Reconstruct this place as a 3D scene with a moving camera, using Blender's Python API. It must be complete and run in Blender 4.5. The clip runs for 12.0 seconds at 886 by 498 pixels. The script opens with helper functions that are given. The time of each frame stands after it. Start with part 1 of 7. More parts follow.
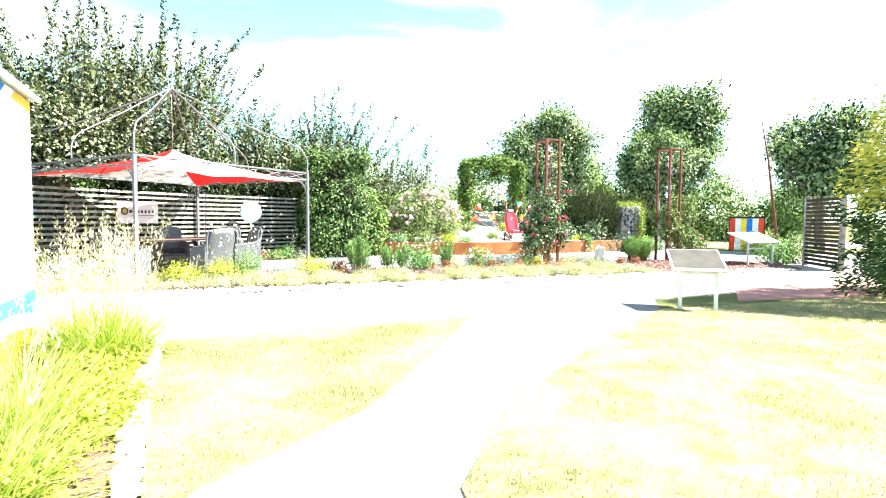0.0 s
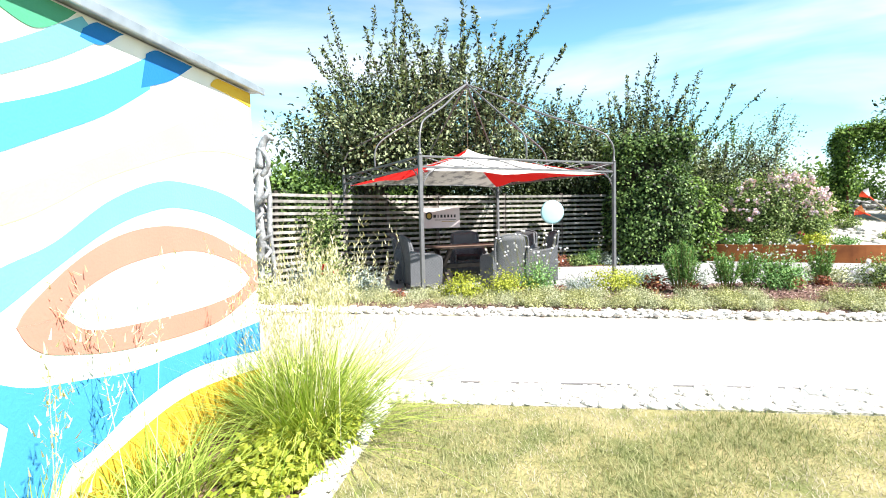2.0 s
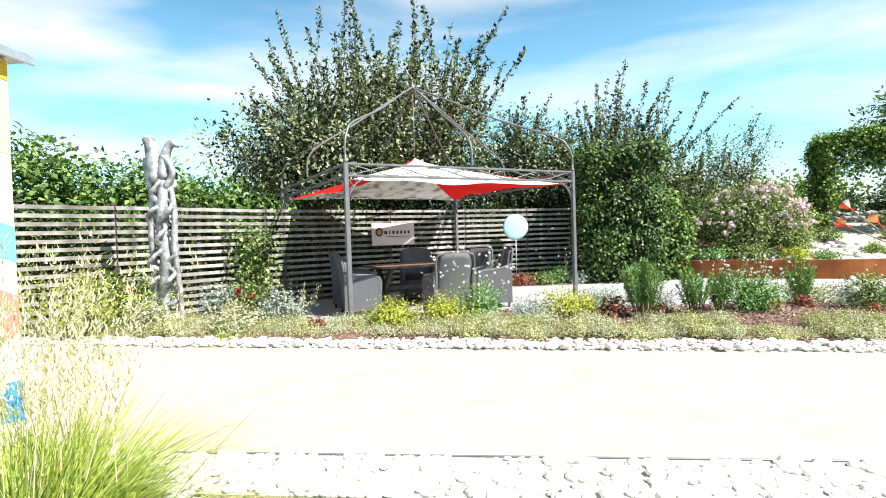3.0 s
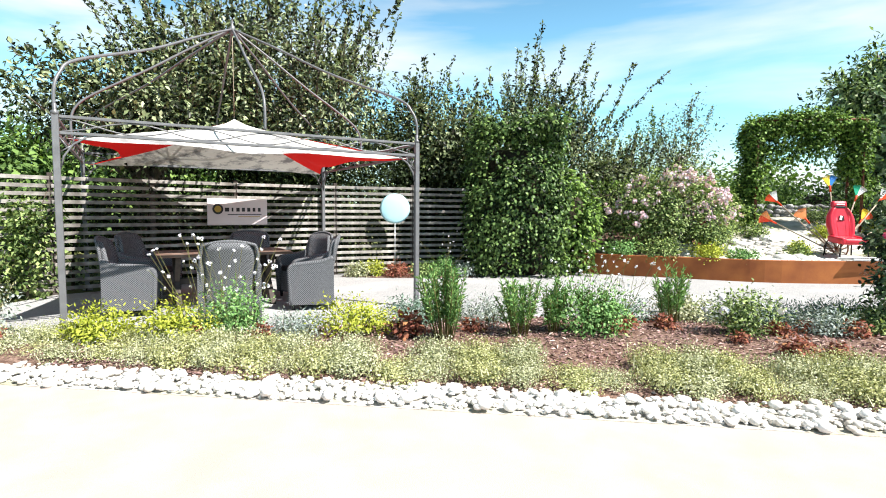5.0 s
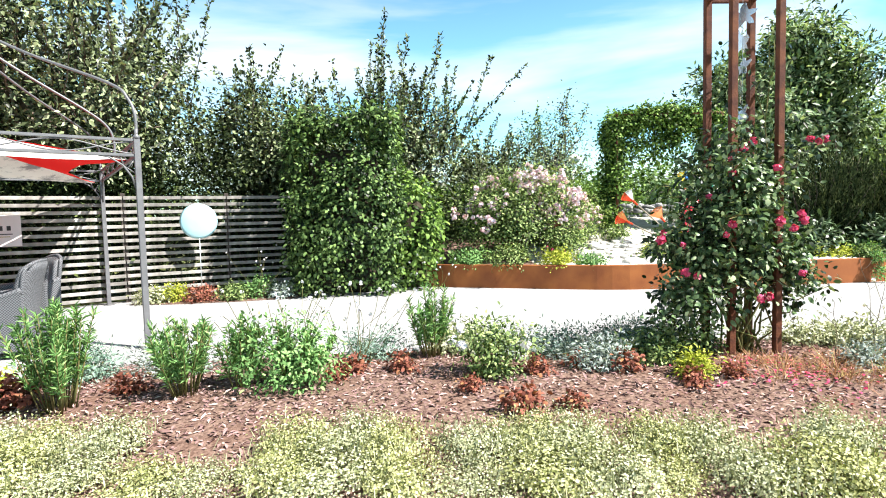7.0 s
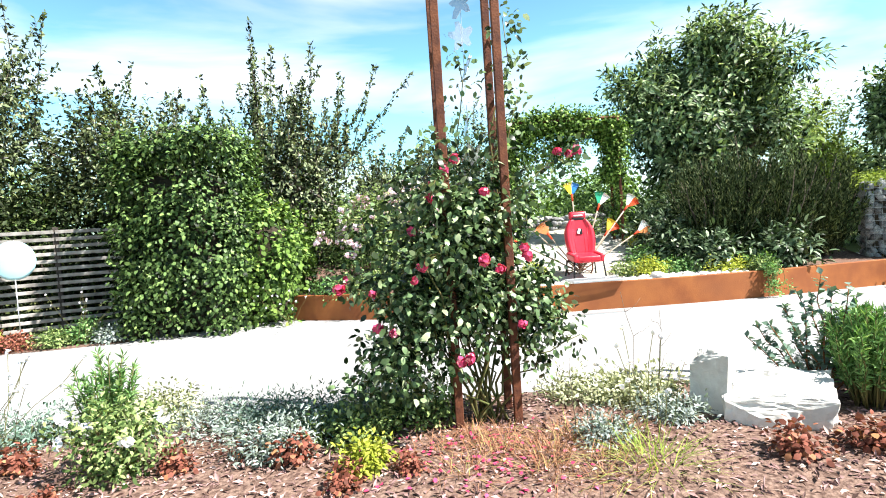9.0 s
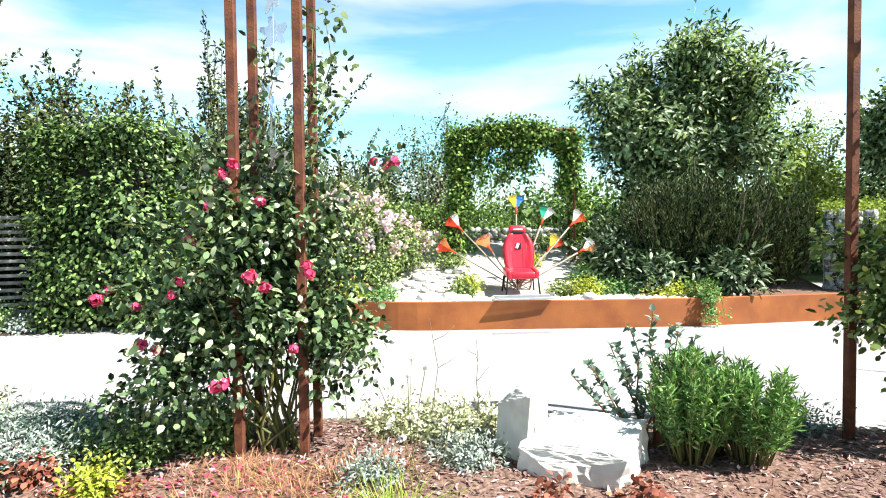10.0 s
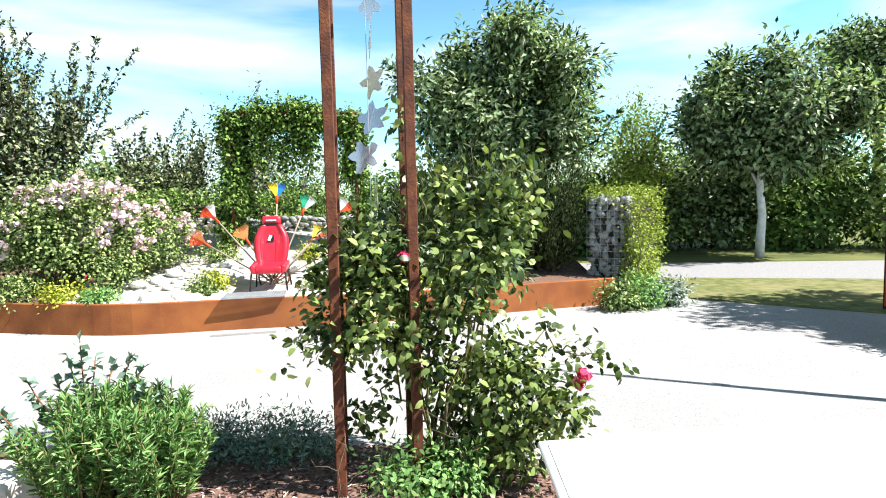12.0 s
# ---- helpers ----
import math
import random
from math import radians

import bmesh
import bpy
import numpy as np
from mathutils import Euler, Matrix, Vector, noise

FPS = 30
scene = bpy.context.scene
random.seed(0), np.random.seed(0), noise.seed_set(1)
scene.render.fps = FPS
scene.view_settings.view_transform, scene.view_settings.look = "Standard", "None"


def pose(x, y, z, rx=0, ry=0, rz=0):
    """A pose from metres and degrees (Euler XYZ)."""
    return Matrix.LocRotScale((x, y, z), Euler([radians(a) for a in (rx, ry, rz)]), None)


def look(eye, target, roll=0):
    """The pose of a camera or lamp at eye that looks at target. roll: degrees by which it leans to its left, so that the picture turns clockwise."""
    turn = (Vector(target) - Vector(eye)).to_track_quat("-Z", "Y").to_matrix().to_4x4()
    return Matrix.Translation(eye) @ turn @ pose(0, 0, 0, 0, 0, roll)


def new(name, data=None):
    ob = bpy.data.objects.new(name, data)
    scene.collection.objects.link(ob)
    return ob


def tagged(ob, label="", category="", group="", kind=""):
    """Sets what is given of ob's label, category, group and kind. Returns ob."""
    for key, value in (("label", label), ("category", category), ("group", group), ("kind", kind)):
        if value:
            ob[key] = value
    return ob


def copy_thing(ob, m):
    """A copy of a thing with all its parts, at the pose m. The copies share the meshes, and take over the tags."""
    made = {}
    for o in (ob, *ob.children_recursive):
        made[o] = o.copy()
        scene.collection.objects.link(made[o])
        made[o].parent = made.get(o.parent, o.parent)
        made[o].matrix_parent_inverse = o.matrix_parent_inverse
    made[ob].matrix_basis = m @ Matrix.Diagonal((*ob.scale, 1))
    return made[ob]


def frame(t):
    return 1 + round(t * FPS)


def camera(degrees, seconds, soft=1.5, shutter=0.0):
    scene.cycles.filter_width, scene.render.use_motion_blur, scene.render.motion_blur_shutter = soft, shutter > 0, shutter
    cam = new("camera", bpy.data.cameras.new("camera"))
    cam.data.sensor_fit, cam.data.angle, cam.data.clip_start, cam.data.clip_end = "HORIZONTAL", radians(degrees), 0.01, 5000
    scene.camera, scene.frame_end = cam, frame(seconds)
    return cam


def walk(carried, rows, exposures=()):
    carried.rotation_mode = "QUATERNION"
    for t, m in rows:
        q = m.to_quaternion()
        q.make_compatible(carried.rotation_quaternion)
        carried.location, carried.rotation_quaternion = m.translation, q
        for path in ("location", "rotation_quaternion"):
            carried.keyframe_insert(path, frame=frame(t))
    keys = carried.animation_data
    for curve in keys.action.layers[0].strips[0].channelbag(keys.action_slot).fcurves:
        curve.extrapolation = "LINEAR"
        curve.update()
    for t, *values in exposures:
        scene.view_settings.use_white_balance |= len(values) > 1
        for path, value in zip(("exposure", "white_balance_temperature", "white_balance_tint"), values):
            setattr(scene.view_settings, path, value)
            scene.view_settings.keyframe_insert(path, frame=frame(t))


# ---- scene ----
cam = camera(79.2, 12.0, soft=1.0)
PATH = [
    (0, (-0.8, -3.066, 1.2), (0.055, -1.261, 1.09), 0.4),
    (0.5, (-0.636, -2.604, 1.254), (-0.131, -0.675, 1.097), 0.1),
    (1, (-0.526, -2.067, 1.278), (-0.415, -0.075, 1.13), -0.0),
    (1.5, (-0.408, -1.499, 1.278), (-0.534, 0.493, 1.142), 0.4),
    (2, (-0.207, -0.933, 1.278), (-0.468, 1.047, 1.165), -1.3),
    (2.5, (0.066, -0.375, 1.273), (-0.249, 1.6, 1.228), 0.3),
    (3, (0.431, 0.195, 1.239), (0.217, 2.183, 1.188), -1.8),
    (3.5, (1.062, 0.733, 1.278), (0.898, 2.724, 1.182), 0.3),
    (3.6, (1.195, 0.85, 1.285), (1.066, 2.843, 1.179), 0.3),
    (5.3, (2.801, 2.452, 1.353), (2.662, 4.442, 1.206), 0.4),
    (5.5, (2.984, 2.614, 1.361), (2.829, 4.603, 1.209), 0.4),
    (6, (3.48, 2.974, 1.388), (3.296, 4.959, 1.225), 0.0),
    (6.5, (4.084, 3.307, 1.372), (3.962, 5.3, 1.252), -0.7),
    (7, (4.67, 3.626, 1.354), (4.754, 5.621, 1.234), -1.4),
    (8.8, (6.816, 4.396, 1.489), (6.862, 6.394, 1.415), -3.6),
    (9, (7.056, 4.458, 1.475), (7.165, 6.454, 1.393), -3.7),
    (9.5, (7.762, 4.583, 1.515), (7.905, 6.575, 1.416), -1.4),
    (10, (8.47, 4.701, 1.495), (8.526, 6.7, 1.431), -0.6),
    (10.5, (9.167, 4.824, 1.497), (9.112, 6.823, 1.443), -0.7),
    (11, (9.886, 4.89, 1.481), (9.899, 6.889, 1.439), -1.8),
    (11.2, (10.236, 4.893, 1.462), (10.345, 6.889, 1.405), -1.6),
    (11.5, (10.679, 4.939, 1.541), (10.868, 6.927, 1.44), -0.1),
    (12, (11.431, 4.906, 1.637), (11.736, 6.878, 1.49), -1.3),
]
walk(cam, [(t, look(e, g, r)) for t, e, g, r in PATH],
     exposures=[(0.0, 2.65), (0.5, 2.3), (1.0, 1.85), (1.5, 1.6), (2.5, 1.4), (3.5, 1.25), (5.5, 1.3), (7.0, 1.56), (9.0, 1.66), (10.5, 1.58), (12.0, 1.46)])

# ---- daylight ----
SUN = Vector((0.76, -0.35, 1.0)).normalized()
world = bpy.data.worlds.new("sky")
scene.world = world
world.use_nodes = True
wn, wl = world.node_tree.nodes, world.node_tree.links
wn.clear()
sky = wn.new("ShaderNodeTexSky")
sky.sky_type, sky.sun_disc = "NISHITA", False
sky.sun_elevation = math.asin(SUN.z)
sky.sun_rotation = math.atan2(SUN.x, SUN.y)
sky.air_density, sky.dust_density, sky.ozone_density = 1.0, 0.4, 2.0
coord = wn.new("ShaderNodeTexCoord")
flat = wn.new("ShaderNodeMapping")
flat.inputs["Scale"].default_value = (1.1, 2.6, 7.0)
flat.inputs["Rotation"].default_value = (0, 0, 0.5)
wisps = wn.new("ShaderNodeTexNoise")
wisps.inputs["Scale"].default_value, wisps.inputs["Detail"].default_value = 1.3, 7
wisps.inputs["Roughness"].default_value, wisps.inputs["Distortion"].default_value = 0.48, 0.3
ramp = wn.new("ShaderNodeValToRGB")
ramp.color_ramp.elements[0].position, ramp.color_ramp.elements[1].position = 0.42, 0.70
cloud = wn.new("ShaderNodeMixRGB")
cloud.inputs[2].default_value = (8.0, 8.3, 8.4, 1)
blue = wn.new("ShaderNodeMixRGB")
blue.blend_type = "MULTIPLY"
blue.inputs[0].default_value = 1
blue.inputs[2].default_value = (1.3, 1.88, 1.76, 1)
back = wn.new("ShaderNodeBackground")
back.inputs["Strength"].default_value = 0.061
wout = wn.new("ShaderNodeOutputWorld")
wl.new(coord.outputs["Generated"], flat.inputs["Vector"])
wl.new(flat.outputs["Vector"], wisps.inputs["Vector"])
wl.new(wisps.outputs["Fac"], ramp.inputs["Fac"])
wl.new(ramp.outputs["Color"], cloud.inputs[0])
wl.new(blue.outputs["Color"], cloud.inputs[1])
wl.new(sky.outputs["Color"], blue.inputs[1])
height = wn.new("ShaderNodeSeparateXYZ")
zenith = wn.new("ShaderNodeMapRange")
zenith.inputs["From Min"].default_value, zenith.inputs["From Max"].default_value = 0.25, 0.8
zenith.inputs["To Min"].default_value, zenith.inputs["To Max"].default_value = 1.0, 0.3
deep = wn.new("ShaderNodeMixRGB")
deep.blend_type = "MULTIPLY"
deep.inputs[0].default_value = 1
wl.new(coord.outputs["Generated"], height.inputs["Vector"])
wl.new(height.outputs["Z"], zenith.inputs["Value"])
wl.new(cloud.outputs["Color"], deep.inputs[1])
wl.new(zenith.outputs["Result"], deep.inputs[2])
wl.new(deep.outputs["Color"], back.inputs["Color"])
wl.new(back.outputs["Background"], wout.inputs["Surface"])
sun = new("sun", bpy.data.lights.new("sun", "SUN"))
sun.data.energy, sun.data.angle, sun.data.color = 5.0, radians(0.6), (1.0, 0.955, 0.885)
sun.matrix_world = look(SUN * 50, (0, 0, 0))


# ---- materials ----
def material(name, c1, c2, scale=6.0, rough=0.8, metal=0.0, bump=0.0, bump_scale=40.0, stain=None, stain_scale=1.0, rand=0.0, spec=0.12):
    """Noise between two colours, larger stains, fine relief; rand: how far objects differ."""
    m = bpy.data.materials.new(name)
    m.use_nodes = True
    n, l = m.node_tree.nodes, m.node_tree.links
    b = n["Principled BSDF"]
    b.inputs["Roughness"].default_value, b.inputs["Metallic"].default_value = rough, metal
    b.inputs["Specular IOR Level"].default_value = spec
    tc = n.new("ShaderNodeTexCoord")
    t = n.new("ShaderNodeTexNoise")
    t.inputs["Scale"].default_value, t.inputs["Detail"].default_value = scale, 6
    l.new(tc.outputs["Object"], t.inputs["Vector"])
    r = n.new("ShaderNodeValToRGB")
    r.color_ramp.elements[0].position, r.color_ramp.elements[1].position = 0.35, 0.65
    r.color_ramp.elements[0].color, r.color_ramp.elements[1].color = (*c1, 1), (*c2, 1)
    l.new(t.outputs["Fac"], r.inputs["Fac"])
    out = r.outputs["Color"]
    if stain:
        t2 = n.new("ShaderNodeTexNoise")
        t2.inputs["Scale"].default_value, t2.inputs["Detail"].default_value = stain_scale, 4
        l.new(tc.outputs["Object"], t2.inputs["Vector"])
        r2 = n.new("ShaderNodeValToRGB")
        r2.color_ramp.elements[0].position, r2.color_ramp.elements[1].position = 0.48, 0.72
        r2.color_ramp.elements[1].color = (0.75, 0.75, 0.75, 1)
        r2.color_ramp.elements[0].color = (0, 0, 0, 1)
        l.new(t2.outputs["Fac"], r2.inputs["Fac"])
        mx = n.new("ShaderNodeMixRGB")
        mx.inputs[2].default_value = (*stain, 1)
        l.new(r2.outputs["Color"], mx.inputs[0])
        l.new(out, mx.inputs[1])
        out = mx.outputs["Color"]
    if rand:
        info = n.new("ShaderNodeObjectInfo")
        hsv = n.new("ShaderNodeHueSaturation")
        mr = n.new("ShaderNodeMapRange")
        mr.inputs["To Min"].default_value, mr.inputs["To Max"].default_value = 1 - rand, 1 + rand
        l.new(info.outputs["Random"], mr.inputs["Value"])
        l.new(mr.outputs["Result"], hsv.inputs["Value"])
        l.new(out, hsv.inputs["Color"])
        out = hsv.outputs["Color"]
    l.new(out, b.inputs["Base Color"])
    if bump:
        t3 = n.new("ShaderNodeTexNoise")
        t3.inputs["Scale"].default_value, t3.inputs["Detail"].default_value = bump_scale, 5
        l.new(tc.outputs["Object"], t3.inputs["Vector"])
        bp = n.new("ShaderNodeBump")
        bp.inputs["Strength"].default_value, bp.inputs["Distance"].default_value = bump, 0.02
        l.new(t3.outputs["Fac"], bp.inputs["Height"])
        l.new(bp.outputs["Normal"], b.inputs["Normal"])
    return m


def leaf_material(name, dark, light, third=None, through_light=0.3, rough=0.55, spec=0.1, depth=0.3):
    """Thin leaves: each island takes its own shade; some light passes through; depth: how strongly inner shade and lit
    tips are put into the colours.
    """
    m = bpy.data.materials.new(name)
    m.use_nodes = True
    n, l = m.node_tree.nodes, m.node_tree.links
    b, o = n["Principled BSDF"], n["Material Output"]
    b.inputs["Roughness"].default_value = rough
    b.inputs["Specular IOR Level"].default_value = spec * 1.2
    g = n.new("ShaderNodeNewGeometry")
    r = n.new("ShaderNodeValToRGB")
    # depth darkens the dark leaves as crown shade and brightens the light ones
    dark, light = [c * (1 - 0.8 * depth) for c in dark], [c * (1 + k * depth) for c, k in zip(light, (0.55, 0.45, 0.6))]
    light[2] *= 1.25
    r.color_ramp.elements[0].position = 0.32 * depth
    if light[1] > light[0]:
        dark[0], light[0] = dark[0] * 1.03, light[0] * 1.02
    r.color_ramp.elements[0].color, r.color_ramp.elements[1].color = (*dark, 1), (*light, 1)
    # palest tone; on trees, roses and laurel it paints leaf highlights
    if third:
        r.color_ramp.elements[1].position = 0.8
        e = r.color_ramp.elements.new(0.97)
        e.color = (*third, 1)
    l.new(g.outputs["Random Per Island"], r.inputs["Fac"])
    l.new(r.outputs["Color"], b.inputs["Base Color"])
    t = n.new("ShaderNodeBsdfTranslucent")
    gain = n.new("ShaderNodeMixRGB")
    gain.blend_type = "MULTIPLY"
    gain.inputs[0].default_value = 1
    gain.inputs[2].default_value = (1.5, 1.6, 0.7, 1)
    l.new(r.outputs["Color"], gain.inputs[1])
    l.new(gain.outputs["Color"], t.inputs["Color"])
    mix = n.new("ShaderNodeMixShader")
    mix.inputs[0].default_value = through_light if rough > 0.7 else through_light * 0.5
    l.new(b.outputs["BSDF"], mix.inputs[1])
    l.new(t.outputs["BSDF"], mix.inputs[2])
    l.new(mix.outputs["Shader"], o.inputs["Surface"])
    return m


def cloth_material(name, col):
    m = leaf_material(name, col, (col[0], col[1], col[2] * 0.8), None, 0.13, 0.8, 0.1, 0)
    m.node_tree.nodes["Mix (Legacy)"].inputs[2].default_value = (1, 1, 1, 1)
    return m


M = {}
M["earth"] = material("earth", (0.07, 0.09, 0.03), (0.14, 0.15, 0.055), 0.8, 0.95, bump=0.4)
M["path"] = material("pink bound gravel", (0.38, 0.32, 0.29), (0.44, 0.37, 0.335), 3, 0.9, bump=0.25, bump_scale=160, stain=(0.43, 0.38, 0.335), stain_scale=0.5)
M["red_path"] = material("red paving", (0.42, 0.20, 0.18), (0.50, 0.27, 0.24), 5, 0.9, bump=0.25, bump_scale=160)
M["concrete"] = material("pale concrete", (0.205, 0.205, 0.205), (0.25, 0.249, 0.247), 2, 0.85, bump=0.15, bump_scale=90, stain=(0.195, 0.195, 0.195), stain_scale=0.8)
M["plaza"] = material("grey crushed gravel", (0.25, 0.25, 0.26), (0.40, 0.397, 0.395), 60, 0.95, bump=0.5, bump_scale=130, stain=(0.42, 0.42, 0.43), stain_scale=0.7)
M["road"] = material("grey asphalt lane", (0.22, 0.22, 0.23), (0.30, 0.30, 0.31), 30, 0.9, bump=0.3, bump_scale=120)
M["lawn"] = material("dry lawn", (0.14, 0.16, 0.06), (0.33, 0.29, 0.14), 4, 0.95, bump=0.6, bump_scale=60, stain=(0.42, 0.35, 0.20), stain_scale=1.2)
M["verge"] = material("rough verge grass", (0.09, 0.11, 0.04), (0.20, 0.20, 0.085), 5, 0.95, bump=0.6, bump_scale=50, stain=(0.25, 0.22, 0.12), stain_scale=0.9)
M["mulch"] = material("bark mulch", (0.085, 0.05, 0.04), (0.26, 0.175, 0.14), 35, 0.95, bump=0.8, bump_scale=45, stain=(0.16, 0.09, 0.065), stain_scale=2)
M["chip"] = leaf_material("mulch chips", (0.05, 0.028, 0.02), (0.40, 0.25, 0.195), (0.62, 0.50, 0.43), 0.0, 0.9, 0.1, 0)
M["sand"] = material("pale rubble slope", (0.40, 0.38, 0.35), (0.54, 0.52, 0.48), 8, 0.95, bump=0.7, bump_scale=30, stain=(0.25, 0.25, 0.12), stain_scale=1.4)
M["pebble"] = material("white pebble", (0.72, 0.70, 0.67), (0.86, 0.85, 0.83), 14, 0.75, bump=0.2, bump_scale=60, stain=(0.5, 0.45, 0.38), stain_scale=3, rand=0.13)
M["limestone"] = material("white limestone", (0.60, 0.58, 0.55), (0.78, 0.77, 0.74), 5, 0.85, bump=0.6, bump_scale=12, stain=(0.42, 0.40, 0.37), stain_scale=2.2, rand=0.1)
M["gabion"] = material("grey quarry stone", (0.16, 0.16, 0.165), (0.44, 0.435, 0.43), 9, 0.9, bump=0.8, bump_scale=22, rand=0.45)
M["corten"] = material("rusted steel sheet", (0.22, 0.07, 0.026), (0.33, 0.115, 0.036), 2.5, 0.75, bump=0.15, bump_scale=60, stain=(0.24, 0.085, 0.035), stain_scale=0.9, spec=0.2)
M["rust"] = material("rusted square bar", (0.075, 0.026, 0.017), (0.15, 0.052, 0.025), 14, 0.75, bump=0.25, bump_scale=70, stain=(0.085, 0.03, 0.024), stain_scale=4, spec=0.25)
M["steel"] = material("grey painted steel", (0.13, 0.13, 0.14), (0.17, 0.17, 0.18), 9, 0.45, metal=0.2, bump=0.05, spec=0.5)
M["zinc"] = material("galvanised steel", (0.42, 0.45, 0.48), (0.55, 0.58, 0.60), 8, 0.42, metal=0.7, bump=0.05)
M["black_steel"] = material("black steel tube", (0.02, 0.02, 0.022), (0.035, 0.035, 0.037), 9, 0.4, metal=0.3)
M["slat"] = material("weathered grey slat", (0.17, 0.158, 0.147), (0.40, 0.38, 0.36), 5, 0.85, bump=0.3, bump_scale=30, stain=(0.10, 0.085, 0.07), stain_scale=1.1, rand=0.25)
M["dark_slat"] = material("brown stained slat", (0.035, 0.022, 0.019), (0.065, 0.042, 0.035), 6, 0.7, bump=0.2, rand=0.2)
M["fence_post"] = material("dark fence post", (0.05, 0.042, 0.038), (0.09, 0.075, 0.065), 8, 0.8, bump=0.3)
M["plaster"] = material("white painted plaster", (0.78, 0.77, 0.74), (0.83, 0.82, 0.80), 2, 0.75, bump=0.12, bump_scale=70)
for key, col in dict(m_cyan=(0.085, 0.37, 0.60), m_pale=(0.16, 0.45, 0.56), m_blue=(0.02, 0.17, 0.48), m_mid=(0.06, 0.30, 0.60),
                     m_green=(0.08, 0.33, 0.20), m_yellow=(0.70, 0.44, 0.05), m_cream=(0.72, 0.62, 0.33), m_salmon=(0.50, 0.225, 0.175)).items():
    M[key] = material("mural " + key[2:], [c * 0.94 for c in col], col, 3, 0.7, bump=0.12, bump_scale=70)
M["wicker"] = material("grey wicker", (0.10, 0.105, 0.115), (0.17, 0.175, 0.19), 40, 0.55, bump=0.3, bump_scale=60)
wk = M["wicker"].node_tree
wv = wk.nodes.new("ShaderNodeTexChecker")
wv.inputs["Scale"].default_value = 75
wv.inputs["Color1"].default_value, wv.inputs["Color2"].default_value = (0.06, 0.062, 0.068, 1), (0.17, 0.175, 0.19, 1)
wk.links.new(wk.nodes["Texture Coordinate"].outputs["Object"], wv.inputs["Vector"])
wk.links.new(wv.outputs["Color"], wk.nodes["Principled BSDF"].inputs["Base Color"])
wk.links.new(wv.outputs["Color"], wk.nodes["Bump"].inputs["Height"])
M["cushion"] = material("dark cushion", (0.03, 0.03, 0.035), (0.05, 0.05, 0.055), 20, 0.9, bump=0.2)
M["table"] = material("brown wood boards", (0.10, 0.06, 0.045), (0.17, 0.11, 0.085), 4, 0.5, bump=0.2, stain=(0.30, 0.22, 0.18), stain_scale=3)
M["canvas_white"] = cloth_material("cream canvas", (0.70, 0.68, 0.65))
# dappled leaf shade painted into the cream cloth as grey noise patches
ct = M["canvas_white"].node_tree
leaf_dapple, grey = ct.nodes.new("ShaderNodeTexNoise"), ct.nodes.new("ShaderNodeValToRGB")
leaf_dapple.inputs["Scale"].default_value, leaf_dapple.inputs["Detail"].default_value, leaf_dapple.inputs["Roughness"].default_value = 3.2, 6, 0.7
grey.color_ramp.elements[0].position, grey.color_ramp.elements[0].color = 0.40, (0.25, 0.245, 0.25, 1)
grey.color_ramp.elements[1].position, grey.color_ramp.elements[1].color = 0.52, (0.72, 0.70, 0.66, 1)
ct.links.new(ct.nodes.new("ShaderNodeTexCoord").outputs["Object"], leaf_dapple.inputs["Vector"])
ct.links.new(leaf_dapple.outputs["Fac"], grey.inputs["Fac"])
ct.links.new(grey.outputs["Color"], ct.nodes["Principled BSDF"].inputs["Base Color"])
ct.links.new(grey.outputs["Color"], ct.nodes["Mix (Legacy)"].inputs[1])
M["canvas_red"] = cloth_material("red canvas", (0.62, 0.014, 0.012))
M["sign"] = material("pale pink sign board", (0.62, 0.54, 0.55), (0.70, 0.62, 0.63), 2, 0.6)
M["ink"] = material("dark print", (0.03, 0.03, 0.035), (0.05, 0.05, 0.055), 9, 0.6)
M["gold"] = material("ochre print", (0.40, 0.26, 0.06), (0.45, 0.30, 0.08), 9, 0.6)
M["disc"] = material("pale blue plastic", (0.38, 0.66, 0.74), (0.45, 0.72, 0.80), 2, 0.35, spec=0.5)
M["leather"] = material("red leatherette", (0.50, 0.012, 0.03), (0.60, 0.02, 0.045), 6, 0.38, bump=0.08, bump_scale=120, spec=0.5)
M["leather_black"] = material("black plastic", (0.012, 0.012, 0.013), (0.02, 0.02, 0.022), 6, 0.4)
M["white"] = material("white plastic", (0.72, 0.72, 0.72), (0.80, 0.80, 0.80), 5, 0.5)
M["red"] = material("red plastic", (0.62, 0.05, 0.02), (0.72, 0.08, 0.03), 5, 0.5)
M["orange"] = material("orange plastic", (0.72, 0.24, 0.08), (0.80, 0.30, 0.12), 5, 0.5)
M["yellow"] = material("yellow plastic", (0.75, 0.52, 0.03), (0.82, 0.60, 0.06), 5, 0.5)
M["blue"] = material("blue plastic", (0.02, 0.16, 0.55), (0.03, 0.22, 0.65), 5, 0.5)
M["green"] = material("green plastic", (0.02, 0.28, 0.16), (0.03, 0.34, 0.20), 5, 0.5)
M["handle"] = material("pale ash handle", (0.27, 0.22, 0.17), (0.38, 0.32, 0.25), 10, 0.6)
M["bark"] = material("grey brown bark", (0.09, 0.07, 0.055), (0.17, 0.14, 0.11), 12, 0.95, bump=0.8, bump_scale=25)
M["limewash"] = material("limewashed bark", (0.55, 0.55, 0.56), (0.72, 0.72, 0.73), 9, 0.9, bump=0.5, bump_scale=25)
M["stem"] = material("green brown stem", (0.10, 0.12, 0.04), (0.17, 0.14, 0.06), 20, 0.8)
